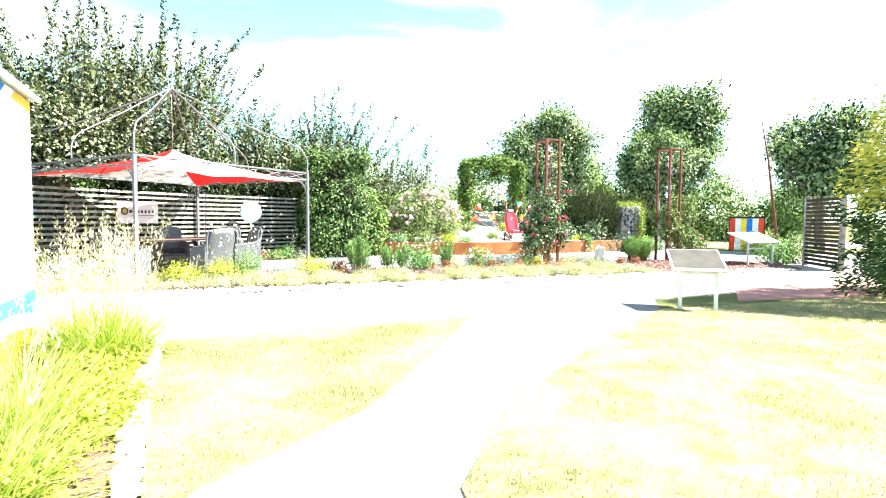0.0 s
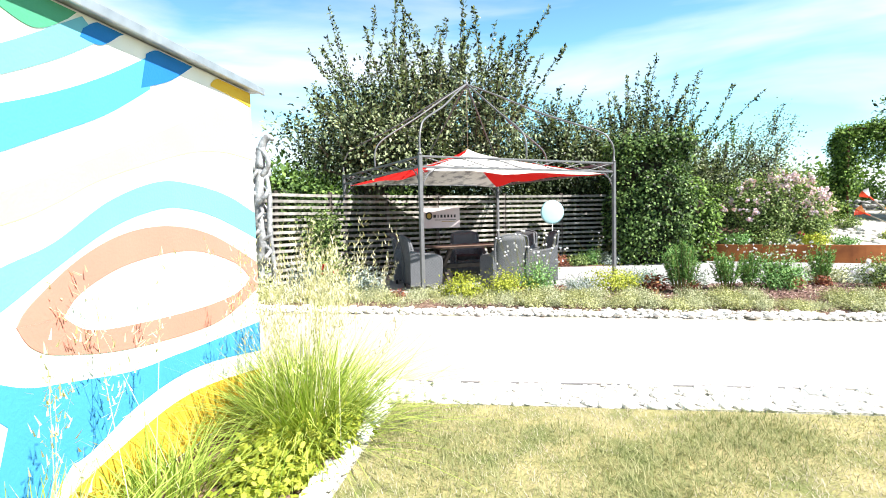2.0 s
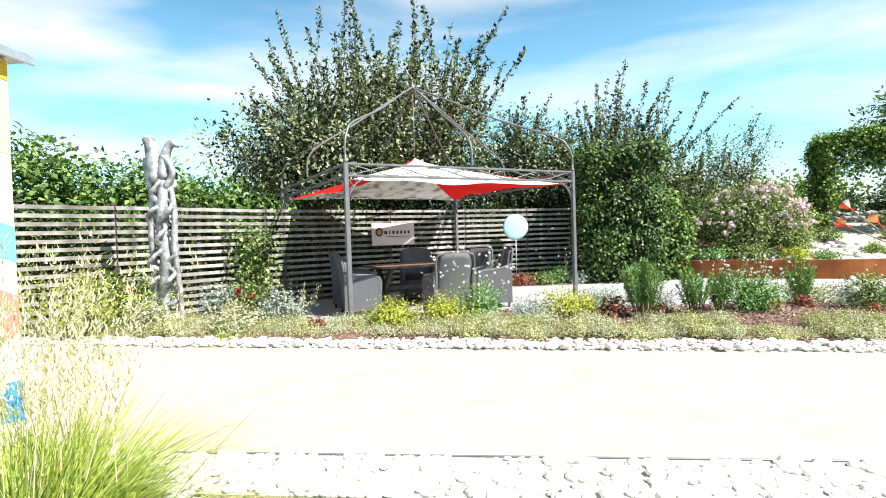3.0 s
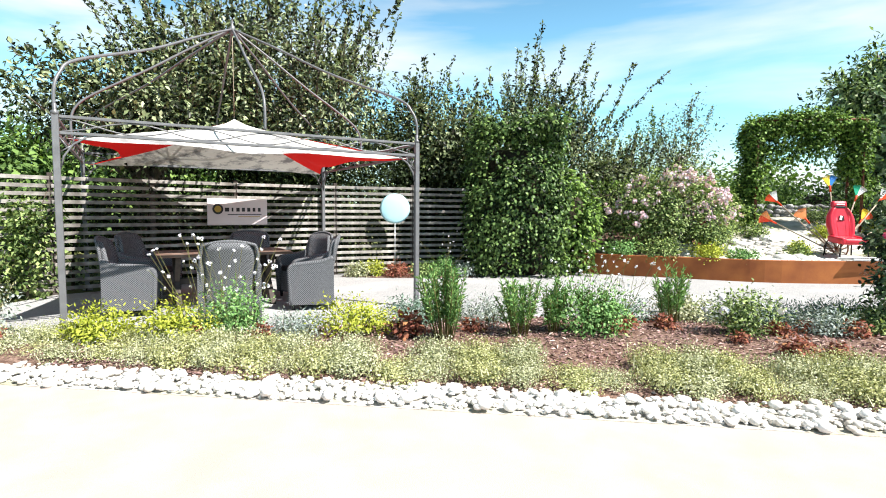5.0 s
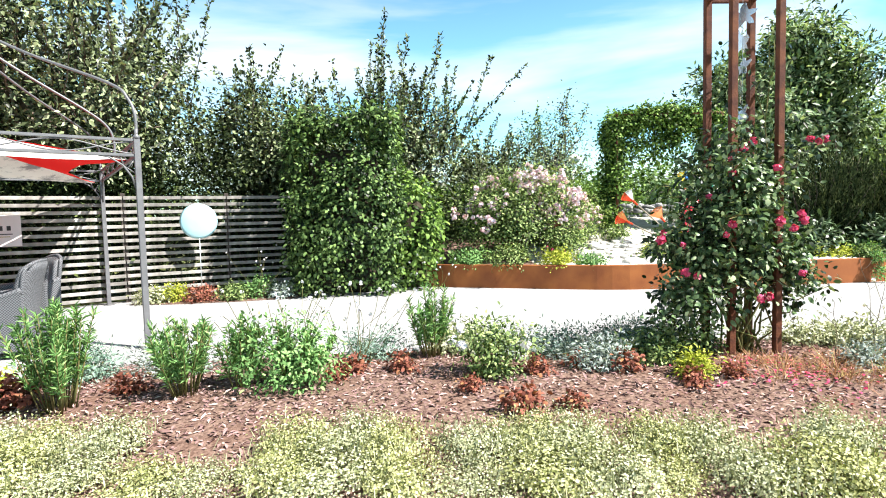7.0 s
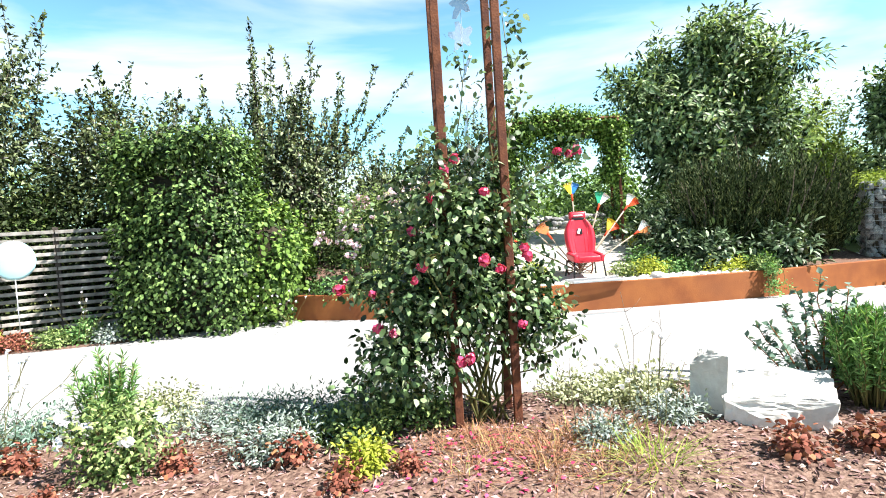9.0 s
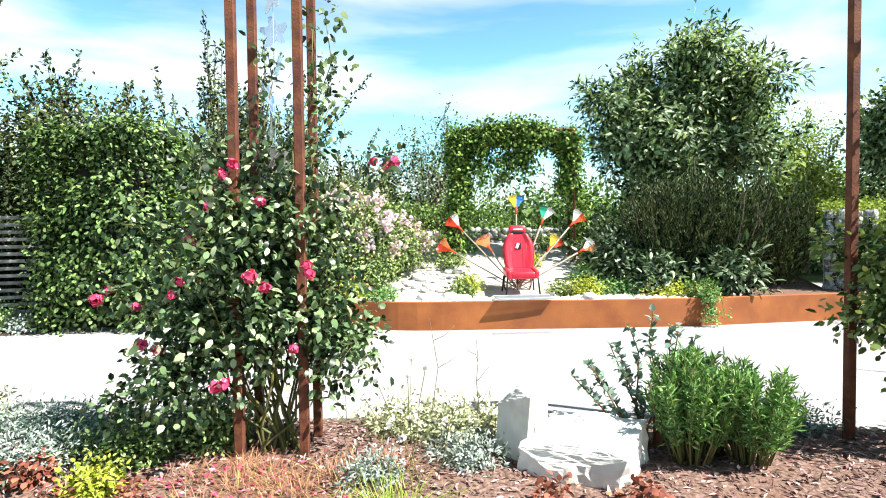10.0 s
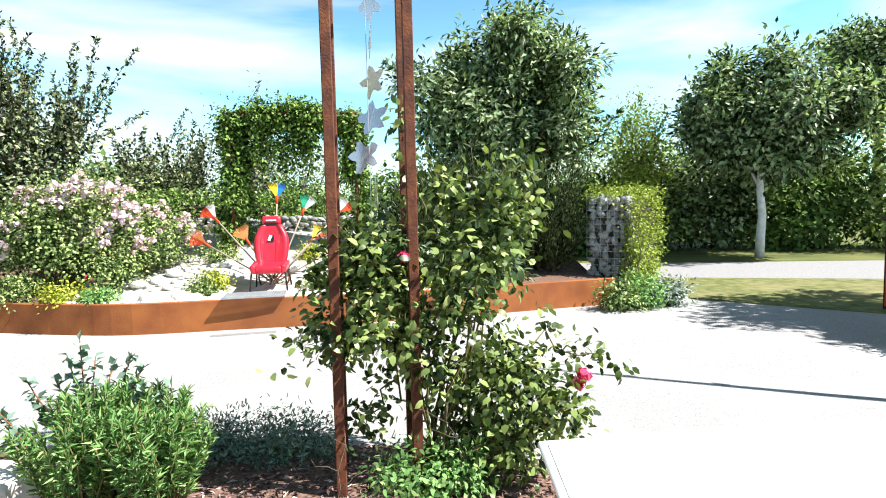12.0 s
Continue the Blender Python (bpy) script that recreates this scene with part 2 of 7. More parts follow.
M["redstem"] = material("reddish stem", (0.17, 0.07, 0.03), (0.25, 0.11, 0.05), 20, 0.8)
# near-black brown that paints the shade deep inside hedges and stone gaps
M["shade_brown"] = material("dark brown twigs", (0.03, 0.024, 0.018), (0.06, 0.05, 0.035), 25, 0.95, bump=0.6, bump_scale=30)
M["silver"] = material("silvered driftwood", (0.20, 0.205, 0.215), (0.55, 0.56, 0.58), 9, 0.5, metal=0.3, bump=0.8, bump_scale=18, stain=(0.12, 0.11, 0.105), stain_scale=6)
M["board"] = material("printed white panel", (0.74, 0.75, 0.74), (0.82, 0.83, 0.82), 3, 0.3, stain=(0.62, 0.74, 0.76), stain_scale=4, spec=0.5)
M["faded_print"] = material("faded beige print", (0.055, 0.05, 0.042), (0.08, 0.074, 0.06), 3, 0.5, stain=(0.10, 0.095, 0.08), stain_scale=5, spec=0.2)
M["beige"] = material("beige panel back", (0.42, 0.38, 0.32), (0.50, 0.46, 0.40), 3, 0.6)
M["mirror"] = material("polished steel leaf", (0.62, 0.66, 0.70), (0.72, 0.76, 0.80), 5, 0.22, metal=0.85)
L = {}
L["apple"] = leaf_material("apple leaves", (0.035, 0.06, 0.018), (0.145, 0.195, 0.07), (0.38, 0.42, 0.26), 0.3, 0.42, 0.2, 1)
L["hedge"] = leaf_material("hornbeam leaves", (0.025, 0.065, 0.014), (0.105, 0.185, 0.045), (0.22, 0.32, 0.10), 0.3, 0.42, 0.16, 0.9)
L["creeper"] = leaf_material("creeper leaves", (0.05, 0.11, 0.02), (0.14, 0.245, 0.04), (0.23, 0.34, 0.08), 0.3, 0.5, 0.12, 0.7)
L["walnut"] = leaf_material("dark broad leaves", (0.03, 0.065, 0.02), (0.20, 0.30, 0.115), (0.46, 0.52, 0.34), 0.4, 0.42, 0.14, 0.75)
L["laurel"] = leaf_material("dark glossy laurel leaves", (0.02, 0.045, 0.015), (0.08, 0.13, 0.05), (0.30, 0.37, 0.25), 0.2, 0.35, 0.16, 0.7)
# leaf green darkened to put shade behind the fence gaps
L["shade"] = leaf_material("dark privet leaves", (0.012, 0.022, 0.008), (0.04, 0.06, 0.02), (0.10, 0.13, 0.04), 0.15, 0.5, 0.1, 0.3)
L["far"] = leaf_material("far foliage", (0.04, 0.085, 0.02), (0.13, 0.22, 0.05), (0.23, 0.34, 0.09), 0.3)
L["lime"] = leaf_material("yellow green leaves", (0.13, 0.19, 0.03), (0.26, 0.34, 0.05), (0.38, 0.44, 0.10), 0.35)
L["conifer"] = leaf_material("golden cypress sprays", (0.26, 0.27, 0.04), (0.50, 0.47, 0.09), (0.66, 0.62, 0.20), 0.4, 0.55, 0.1, 0.1)
L["conifer_dark"] = leaf_material("green cypress sprays", (0.02, 0.055, 0.015), (0.06, 0.12, 0.03), None, 0.15)
L["yew"] = leaf_material("dull needle sprays", (0.015, 0.028, 0.010), (0.06, 0.085, 0.03), (0.15, 0.17, 0.075), 0.15, 0.7, 0.03, 0.5)
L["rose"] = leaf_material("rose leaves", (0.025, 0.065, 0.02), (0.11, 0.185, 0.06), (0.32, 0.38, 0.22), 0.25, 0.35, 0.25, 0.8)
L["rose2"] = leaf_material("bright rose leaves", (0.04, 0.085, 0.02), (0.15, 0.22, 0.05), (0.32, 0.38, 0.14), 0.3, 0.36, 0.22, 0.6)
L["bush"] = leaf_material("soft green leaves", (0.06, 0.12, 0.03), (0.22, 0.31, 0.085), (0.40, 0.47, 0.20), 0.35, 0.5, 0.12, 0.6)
L["spurge"] = leaf_material("narrow green leaves", (0.07, 0.17, 0.045), (0.19, 0.36, 0.10), (0.32, 0.46, 0.18), 0.35)
L["blue"] = leaf_material("blue grey leaves", (0.08, 0.15, 0.10), (0.19, 0.29, 0.19), (0.30, 0.38, 0.30), 0.25)
L["grey"] = leaf_material("grey green leaves", (0.13, 0.18, 0.12), (0.30, 0.36, 0.28), (0.45, 0.5, 0.42), 0.2)
L["edge"] = leaf_material("pale catmint leaves", (0.17, 0.20, 0.085), (0.46, 0.49, 0.25), (0.62, 0.63, 0.48), 0.25, 0.55, 0.1, 0.3)
L["edge_lime"] = leaf_material("yellow green catmint leaves", (0.19, 0.22, 0.065), (0.48, 0.50, 0.20), (0.62, 0.62, 0.42), 0.3, 0.55, 0.1, 0.3)
L["gold"] = leaf_material("golden leaves", (0.24, 0.30, 0.03), (0.42, 0.46, 0.06), None, 0.35)
L["copper"] = leaf_material("copper heuchera leaves", (0.13, 0.042, 0.028), (0.27, 0.10, 0.055), (0.42, 0.21, 0.10), 0.3)
L["grass"] = leaf_material("moor grass blades", (0.15, 0.24, 0.03), (0.37, 0.465, 0.08), (0.50, 0.50, 0.16), 0.35, 0.55, 0.1, 0.1)
L["straw"] = leaf_material("straw flower stalks", (0.40, 0.37, 0.18), (0.70, 0.65, 0.40), None, 0.35, 0.55, 0.1, 0)
L["lawn"] = leaf_material("lawn blades", (0.14, 0.17, 0.06), (0.29, 0.29, 0.12), (0.42, 0.39, 0.23), 0.3, 0.55, 0.1, 0)
L["hay"] = leaf_material("withered blades", (0.33, 0.28, 0.18), (0.46, 0.41, 0.28), None, 0.25, 0.55, 0.1, 0)
L["needle"] = leaf_material("dry brown sedge", (0.17, 0.075, 0.035), (0.46, 0.24, 0.12), (0.36, 0.36, 0.12), 0.2, 0.55, 0.1, 0)
L["pink"] = leaf_material("crimson rose petals", (0.56, 0.04, 0.11), (0.66, 0.10, 0.19), (0.78, 0.34, 0.38), 0.25, 0.6, 0.1, 0)
L["palepink"] = leaf_material("pale pink petals", (0.70, 0.44, 0.48), (0.82, 0.68, 0.69), (0.87, 0.83, 0.81), 0.25, 0.6, 0.1, 0)
L["whitepetal"] = leaf_material("white petals", (0.68, 0.66, 0.64), (0.80, 0.79, 0.79), None, 0.25, 0.6, 0.1, 0)
L["redpetal"] = leaf_material("red petals", (0.50, 0.02, 0.02), (0.72, 0.06, 0.04), None, 0.2, 0.6, 0.1, 0)


# ---- building blocks ----
class Geo:
    """Vertices and faces of one mesh."""
    def __init__(self):
        self.v, self.f = [], []

    def add(self, v, f):
        k = len(self.v)
        self.v += [tuple(p) for p in v]
        self.f += [tuple(i + k for i in q) for q in f]
        return self

    def box(self, size, m=None, c=0.004):
        """A box round the origin with chamfered edges, moved by m."""
        x, y, z = [s / 2 for s in size]
        c = min(c, x * 0.45, y * 0.45, z * 0.45)
        v, idx = [], {}
        for sx in (-1, 1):
            for sy in (-1, 1):
                for sz in (-1, 1):
                    for a in range(3):
                        p = [sx * x, sy * y, sz * z]
                        for b in range(3):
                            if b != a:
                                p[b] -= (sx, sy, sz)[b] * c
                        idx[sx, sy, sz, a] = len(v)
                        v.append(Vector(p))
        f = []
        for a in range(3):
            b, d = (a + 1) % 3, (a + 2) % 3
            for s in (-1, 1):
                def key(p, q):
                    k = [0, 0, 0]
                    k[a], k[b], k[d] = s, p, q
                    return (*k, a)
                f.append([idx[key(p, q)] for p, q in ((-1, -1), (1, -1), (1, 1), (-1, 1))])
            for p in (-1, 1):
                for q in (-1, 1):
                    def cor(s, e):
                        k = [0, 0, 0]
                        k[a], k[b], k[d] = s, p, q
                        return (*k, e)
                    f.append([idx[cor(-1, b)], idx[cor(1, b)], idx[cor(1, d)], idx[cor(-1, d)]])
        for sx in (-1, 1):
            for sy in (-1, 1):
                for sz in (-1, 1):
                    f.append([idx[sx, sy, sz, a] for a in range(3)])
        return self.add([m @ p for p in v] if m else v, f)

    def tube(self, pts, r, n=8, cap=True):
        """A round bar along points; r: one radius or one each."""
        pts = [Vector(p) for p in pts]
        rs = r if hasattr(r, "__len__") else [r] * len(pts)
        v, f = [], []
        up = None
        for i, p in enumerate(pts):
            d = (pts[min(i + 1, len(pts) - 1)] - pts[max(i - 1, 0)]).normalized()
            if up is None:
                up = Vector((0, 0, 1)) if abs(d.z) < 0.9 else Vector((1, 0, 0))
            a = d.cross(up).normalized()
            b = a.cross(d).normalized()
            up = b
            v += [p + (a * math.cos(2 * math.pi * k / n) + b * math.sin(2 * math.pi * k / n)) * rs[i] for k in range(n)]
        for i in range(len(pts) - 1):
            f += [[i * n + k, i * n + (k + 1) % n, (i + 1) * n + (k + 1) % n, (i + 1) * n + k] for k in range(n)]
        if cap:
            f += [list(range(n))[::-1], [(len(pts) - 1) * n + k for k in range(n)]]
        return self.add(v, f)

    def prism(self, outline, z0, z1):
        """A flat shape with straight sides from z0 to z1."""
        n = len(outline)
        v = [(x, y, z0) for x, y in outline] + [(x, y, z1) for x, y in outline]
        f = [[k, (k + 1) % n, n + (k + 1) % n, n + k] for k in range(n)]
        return self.add(v, f + [list(range(n))[::-1], list(range(n, 2 * n))])

    def mesh(self, name, mat, smooth=False):
        me = bpy.data.meshes.new(name)
        me.from_pydata(self.v, [], self.f)
        bm = bmesh.new()
        bm.from_mesh(me)
        bmesh.ops.recalc_face_normals(bm, faces=bm.faces)
        bm.to_mesh(me)
        bm.free()
        me.materials.append(mat)
        if smooth:
            me.polygons.foreach_set("use_smooth", [True] * len(me.polygons))
        return me


def np_mesh(name, v, f, mat, smooth=False):
    """A mesh from arrays: v (n, 3), f (m, 3 or 4)."""
    me = bpy.data.meshes.new(name)
    v, f = np.asarray(v, np.float32), np.asarray(f, np.int32)
    k = f.shape[1]
    me.vertices.add(len(v))
    me.vertices.foreach_set("co", v.ravel())
    me.loops.add(f.size)
    me.loops.foreach_set("vertex_index", f.ravel())
    me.polygons.add(len(f))
    me.polygons.foreach_set("loop_start", np.arange(0, f.size, k, dtype=np.int32))
    if smooth:
        me.polygons.foreach_set("use_smooth", np.ones(len(f), bool))
    me.materials.append(mat)
    me.update(calc_edges=True)
    return me


def part(name, mesh, parent, label=""):
    ob = new(name, mesh)
    ob.parent = parent
    return tagged(ob, label)


def thing(name, label, category, at=(0, 0, 0), turn=0.0, group="", kind="", data=None):
    ob = new(name, data)
    ob.matrix_basis = pose(*at, 0, 0, turn)
    return tagged(ob, label, category, group, kind)


def structure(name, mesh, label, category):
    return tagged(new(name, mesh), label, category, "", "structure")


def unit(a):
    return a / (np.linalg.norm(a, axis=1, keepdims=True) + 1e-9)


def leaf_arrays(p, d, nrm, ln, wd, fold=0.12, oval=False):
    """Pointed leaves, folded along the midrib, as arrays; oval: six corners, cupped."""
    n = len(p)
    ln, wd = np.broadcast_to(ln, (n,))[:, None], np.broadcast_to(wd, (n,))[:, None]
    side = unit(np.cross(d, nrm))
    up = np.cross(side, d)
    if oval:
        v = np.stack([p, p + d * ln * 0.25 + side * wd * 0.42 + up * fold * ln * 0.6, p + d * ln * 0.66 + side * wd * 0.4 + up * fold * ln * 0.6, p + d * ln - up * fold * ln * 0.5,
                      p + d * ln * 0.66 - side * wd * 0.4 + up * fold * ln * 0.6, p + d * ln * 0.25 - side * wd * 0.42 + up * fold * ln * 0.6], 1).reshape(-1, 3)
        k = np.arange(n)[:, None] * 6
        return v, np.stack([k + [0, 1, 5], k + [1, 2, 5], k + [5, 2, 4], k + [2, 3, 4]], 1).reshape(-1, 3)
    v = np.stack([p, p + d * ln * 0.45 + side * wd / 2 + up * fold * ln, p + d * ln, p + d * ln * 0.45 - side * wd / 2 + up * fold * ln], 1).reshape(-1, 3)
    k = np.arange(n)[:, None] * 4
    f = np.stack([k + [0, 1, 2], k + [0, 2, 3]], 1).reshape(-1, 3)
    return v, f


def join_arrays(pieces):
    vs, fs, k = [], [], 0
    for v, f in pieces:
        vs.append(v)
        fs.append(f + k)
        k += len(v)
    return np.concatenate(vs), np.concatenate(fs)


def sphere_dirs(rng, n):
    return unit(rng.normal(size=(n, 3)))


def leaves_round(rng, centres, per, spread, ln, wd, droop=0.3, out_from=None, oval=False):
    """Leaves in loose clusters round the given centres, facing outwards."""
    c = np.repeat(centres, per, 0)
    o = rng.normal(size=c.shape) * spread
    p = c + o
    d = unit(unit(o) + sphere_dirs(rng, len(p)) * 0.8 - np.array([0, 0, droop]))
    ref = unit(p - out_from) if out_from is not None else unit(o)
    nrm = unit(ref + np.array([0, 0, 0.5]) + sphere_dirs(rng, len(p)) * 0.5)
    s = rng.uniform(0.65, 1.2, len(p))
    return leaf_arrays(p, d, nrm, ln * s, wd * s, 0.12, oval)


def crown_centres(rng, n, centre, radii, shell=0.55, lumps=12, lump=0.42):
    """Cluster centres in an uneven ellipsoid, denser towards its skin."""
    d = sphere_dirs(rng, n)
    bumps, amp = sphere_dirs(rng, lumps), rng.uniform(-lump, lump, lumps)
    k = 1 + (np.clip(d @ bumps.T - 0.35, 0, 1) * amp * 1.6).sum(1)
    k = np.clip(k, 0.68, 1.2)
    r = (shell + (1 - shell) * rng.uniform(0, 1, n) ** 0.6) * k
    return np.array(centre) + d * r[:, None] * np.array(radii)


def wiggle(rng, a, b, n=6, amp=0.1):
    a, b = np.array(a, float), np.array(b, float)
    t = np.linspace(0, 1, n)[:, None]
    w = rng.normal(size=(n, 3)) * amp
    w[0] = w[-1] = 0
    return a + (b - a) * t + w * np.sin(np.pi * t)


def tree(name, label, at, height, crown_z, radii, clusters, per, ln, wd, leaf, spread=0.28, trunk_r=0.13, trunk_mat=None, shoots=0, seed=1, shell=0.5,
         category="tree", limbs=12, shoot_len=(0.6, 1.3), boughs=0):
    rng = np.random.default_rng(seed)
    t = thing(name, label, category, at)
    trunk_mat = trunk_mat or M["bark"]
    top = (rng.uniform(-0.2, 0.2), rng.uniform(-0.2, 0.2), crown_z)
    g = Geo()
    g.tube(wiggle(rng, (0, 0, -0.05), top, 7, 0.06), np.linspace(trunk_r * 1.25, trunk_r * 0.6, 7), 10)
    part("trunk", g.mesh("trunk", trunk_mat, True), t)
    cc = crown_centres(rng, clusters, (0, 0, crown_z), radii, shell)
    if boughs:
        ga = np.arange(boughs) * 2.39996
        gz = 1 - 2 * (np.arange(boughs) + 0.5) / boughs
        heads = np.stack([np.cos(ga) * np.sqrt(1 - gz * gz), np.sin(ga) * np.sqrt(1 - gz * gz), gz], 1) * np.append([0.85] * 4, rng.uniform(0.36, 0.9, boughs - 4))[:, None]
        size = rng.uniform(0.2, 0.36, boughs)
        pick = rng.choice(boughs, clusters, p=size ** 2 / (size ** 2).sum())
        cc = np.array([0, 0, crown_z]) + (heads[pick] + sphere_dirs(rng, clusters) * (size[pick] * rng.uniform(0.5, 1.05, clusters))[:, None]) * np.array(radii)
    cc = cc[cc[:, 2] > crown_z - radii[2] * 0.75]
    for k in rng.choice(len(cc), limbs, replace=False):
        s = np.array(top) * rng.uniform(0.45, 0.95)
        part("limb", Geo().tube(wiggle(rng, s, cc[k], 6, 0.12), np.linspace(trunk_r * 0.42, 0.012, 6), 6).mesh("limb", trunk_mat, True), t)
    g = Geo()
    pieces = [leaves_round(rng, cc, per, spread, ln, wd, out_from=np.array([0, 0, crown_z - radii[2] * 0.4]))]
    if shoots:
        high = cc[cc[:, 2] > crown_z - 0.3 * radii[2]]
        for k in rng.choice(len(high), shoots):
            a = high[k]
            out = (a - np.array([0, 0, crown_z])) * np.array([0.36, 0.36, 0.1])
            d = unit(np.array([[out[0] * 0.75, out[1] * 0.75, 1.4]]) + rng.normal(size=(1, 3)) * 0.36)[0]
            q = shoot_len[0] * 0.6 + (shoot_len[1] - shoot_len[0] * 0.6) * rng.uniform(0, 1) ** 1.5
            b = a + d * q
            g.tube(wiggle(rng, a, b, 4, 0.03), [0.012, 0.009, 0.006, 0.003], 4)
            m = int(44 * q) + 8
            s = rng.uniform(0.05, 1, m)[:, None]
            p = a + (b - a) * s + rng.normal(size=(m, 3)) * 0.045 * (1.3 - s)
            o = unit(rng.normal(size=(m, 3)) + d * 0.7)
            pieces.append(leaf_arrays(p, o, unit(sphere_dirs(rng, m) + [0, 0, 0.7]), ln * rng.uniform(0.7, 1.1, m), wd * rng.uniform(0.7, 1.1, m)))
    if shoots:
        part("twigs", g.mesh("twigs", trunk_mat, True), t)["kind"] = "stuff"
    part("crown", np_mesh("crown", *join_arrays(pieces), leaf), t)
    return t


def shrub(name, label, at, radii, clusters, per, ln, wd, leaf, spread=0.09, seed=1, category="shrub", stems=9, stem_mat=None, flowers=None, group="", shell=0.4, turn=0):
    """A bushy plant on several stems; flowers: (leaf material, count, size)."""
    rng = np.random.default_rng(seed)
    t = thing(name, label, category, at, turn, group)
    c = (0, 0, radii[2] * 0.95)
    cc = crown_centres(rng, clusters, c, radii, shell)
    cc = cc[cc[:, 2] > 0.03]
    g = Geo()
    for k in rng.choice(len(cc), min(stems, len(cc)), replace=False):
        a = rng.normal(size=3) * 0.12 * radii[0]
        a[2] = -0.03
        g.tube(wiggle(rng, a, cc[k], 5, 0.05 * radii[0]), np.linspace(0.012, 0.004, 5), 5)
    part("stems", g.mesh("stems", stem_mat or M["stem"], True), t)["kind"] = "stuff"
    part("foliage", np_mesh("foliage", *leaves_round(rng, cc, per, spread, ln, wd, out_from=np.array([0, 0, radii[2] * 0.5]), oval=spread < 0.16 and ln > 0.03), leaf), t)
    if flowers:
        fm, count, size = flowers
        out = cc[np.linalg.norm((cc - c) / np.array(radii), axis=1) > 0.62]
        out = out[out[:, 2] > radii[2] * 0.7] if count > 150 else out
        heads = out[rng.choice(len(out), max(3, count // (9 if count < 150 else 5)))]
        pick = heads[rng.choice(len(heads), count)] + rng.normal(size=(count, 3)) * size * 0.7
        part("flowers", np_mesh("flowers", *petals(rng, pick, size), fm), t)["kind"] = "stuff"
    return t


def petals(rng, centres, size, per=12):
    """Rounded blooms: cupped petals lying round a ball at each centre."""
    c = np.repeat(centres, per, 0)
    s = np.repeat(rng.uniform(0.7, 1.2, len(centres)), per)
    d = sphere_dirs(rng, len(c))
    lie = unit(np.cross(d, sphere_dirs(rng, len(c))))
    reach = size * s * rng.uniform(0.16, 0.42, len(c))
    ln = size * 0.5 * s
    return leaf_arrays(c + d * reach[:, None] - lie * ln[:, None] * 0.5, unit(lie + d * 0.25), d, ln, ln * 1.05, -0.16, True)


def strips(p, d, ln, wd, bend, seg=4):
    """Arching grass blades: base, lean (unit), length, width, droop."""
    n = len(p)
    t = np.linspace(0, 1, seg + 1)
    side = unit(np.cross(d, [0, 0, 1.0]) + 1e-4)
    v = np.zeros((n, seg + 1, 2, 3))
    flatd = d * [1, 1, 0]
    for i, u in enumerate(t):
        c = p + d * (ln * u)[:, None] + flatd * (bend * ln * u ** 2)[:, None] - np.array([0, 0, 1]) * (bend * ln * 0.8 * u ** 2.4)[:, None]
        w = (wd * (1 - 0.9 * u ** 1.5))[:, None] / 2
        v[:, i, 0], v[:, i, 1] = c - side * w, c + side * w
    k = (np.arange(n) * (seg + 1) * 2)[:, None, None]
    i = (np.arange(seg) * 2)[None, :, None]
    f = (k + i + np.array([0, 1, 3, 2])[None, None, :]).reshape(-1, 4)
    return v.reshape(-1, 3), f


def grass_tuft(name, label, at, n, ln, spread, leaf, wd=0.008, stalks=0, stalk_len=1.1, seed=1, group="", category="grass", lean=0.55):
    rng = np.random.default_rng(seed)
    t = thing(name, label, category, at, 0, group)
    p = rng.normal(size=(n, 3)) * spread * 0.35
    p[:, 2] = -0.02
    a = rng.uniform(0, 2 * math.pi, n)
    k = np.abs(rng.normal(size=n)) * lean
    d = unit(np.stack([np.cos(a) * k, np.sin(a) * k, np.ones(n)], 1) + p * [1.5, 1.5, 0] / max(spread, 0.05))
    part("blades", np_mesh("blades", *strips(p, d, ln * rng.uniform(0.55, 1.15, n), wd * rng.uniform(0.6, 1.3, n), rng.uniform(0.1, 0.6, n)), leaf), t)["kind"] = "stuff"
    if stalks:
        p = rng.normal(size=(stalks, 3)) * spread * 0.35
        p[:, 2] = 0
        d = unit(np.stack([rng.normal(size=stalks) * 0.27, rng.normal(size=stalks) * 0.27, np.ones(stalks)], 1))
        h = stalk_len * rng.uniform(0.7, 1.15, stalks)
        v1 = strips(p, d, h, np.full(stalks, 0.0042), rng.uniform(0, 0.08, stalks), 3)
        m = 40
        s = rng.uniform(0.55, 1, stalks * m)
        q = np.repeat(p, m, 0) + np.repeat(d * h[:, None], m, 0) * s[:, None] + rng.normal(size=(stalks * m, 3)) * 0.018
        o = unit(np.repeat(d, m, 0) + sphere_dirs(rng, stalks * m) * 0.7)
        v2 = strips(q, o, np.full(len(q), 0.035), np.full(len(q), 0.007), np.full(len(q), 0.1), 1)
        part("flower_stalks", np_mesh("flower_stalks", *join_arrays([v1, v2]), L["straw"]), t)["kind"] = "stuff"
    return t


def stone_mesh(name, mat, seed, flat=0.7, rough=0.25):
    """A rounded stone about 1 m across: a spherified cube of 24 faces."""
    rng = np.random.default_rng(seed)
    bm = bmesh.new()
    bmesh.ops.create_cube(bm, size=1)
    bmesh.ops.subdivide_edges(bm, edges=bm.edges[:], cuts=1, use_grid_fill=True)
    for v in bm.verts:
        v.co = v.co.normalized() * 0.5 * (1 + rng.uniform(-rough, rough))
        v.co.z *= flat
    me = bpy.data.meshes.new(name)
    bm.to_mesh(me)
    bm.free()
    me.materials.append(mat)
    me.polygons.foreach_set("use_smooth", [True] * len(me.polygons))
    return me


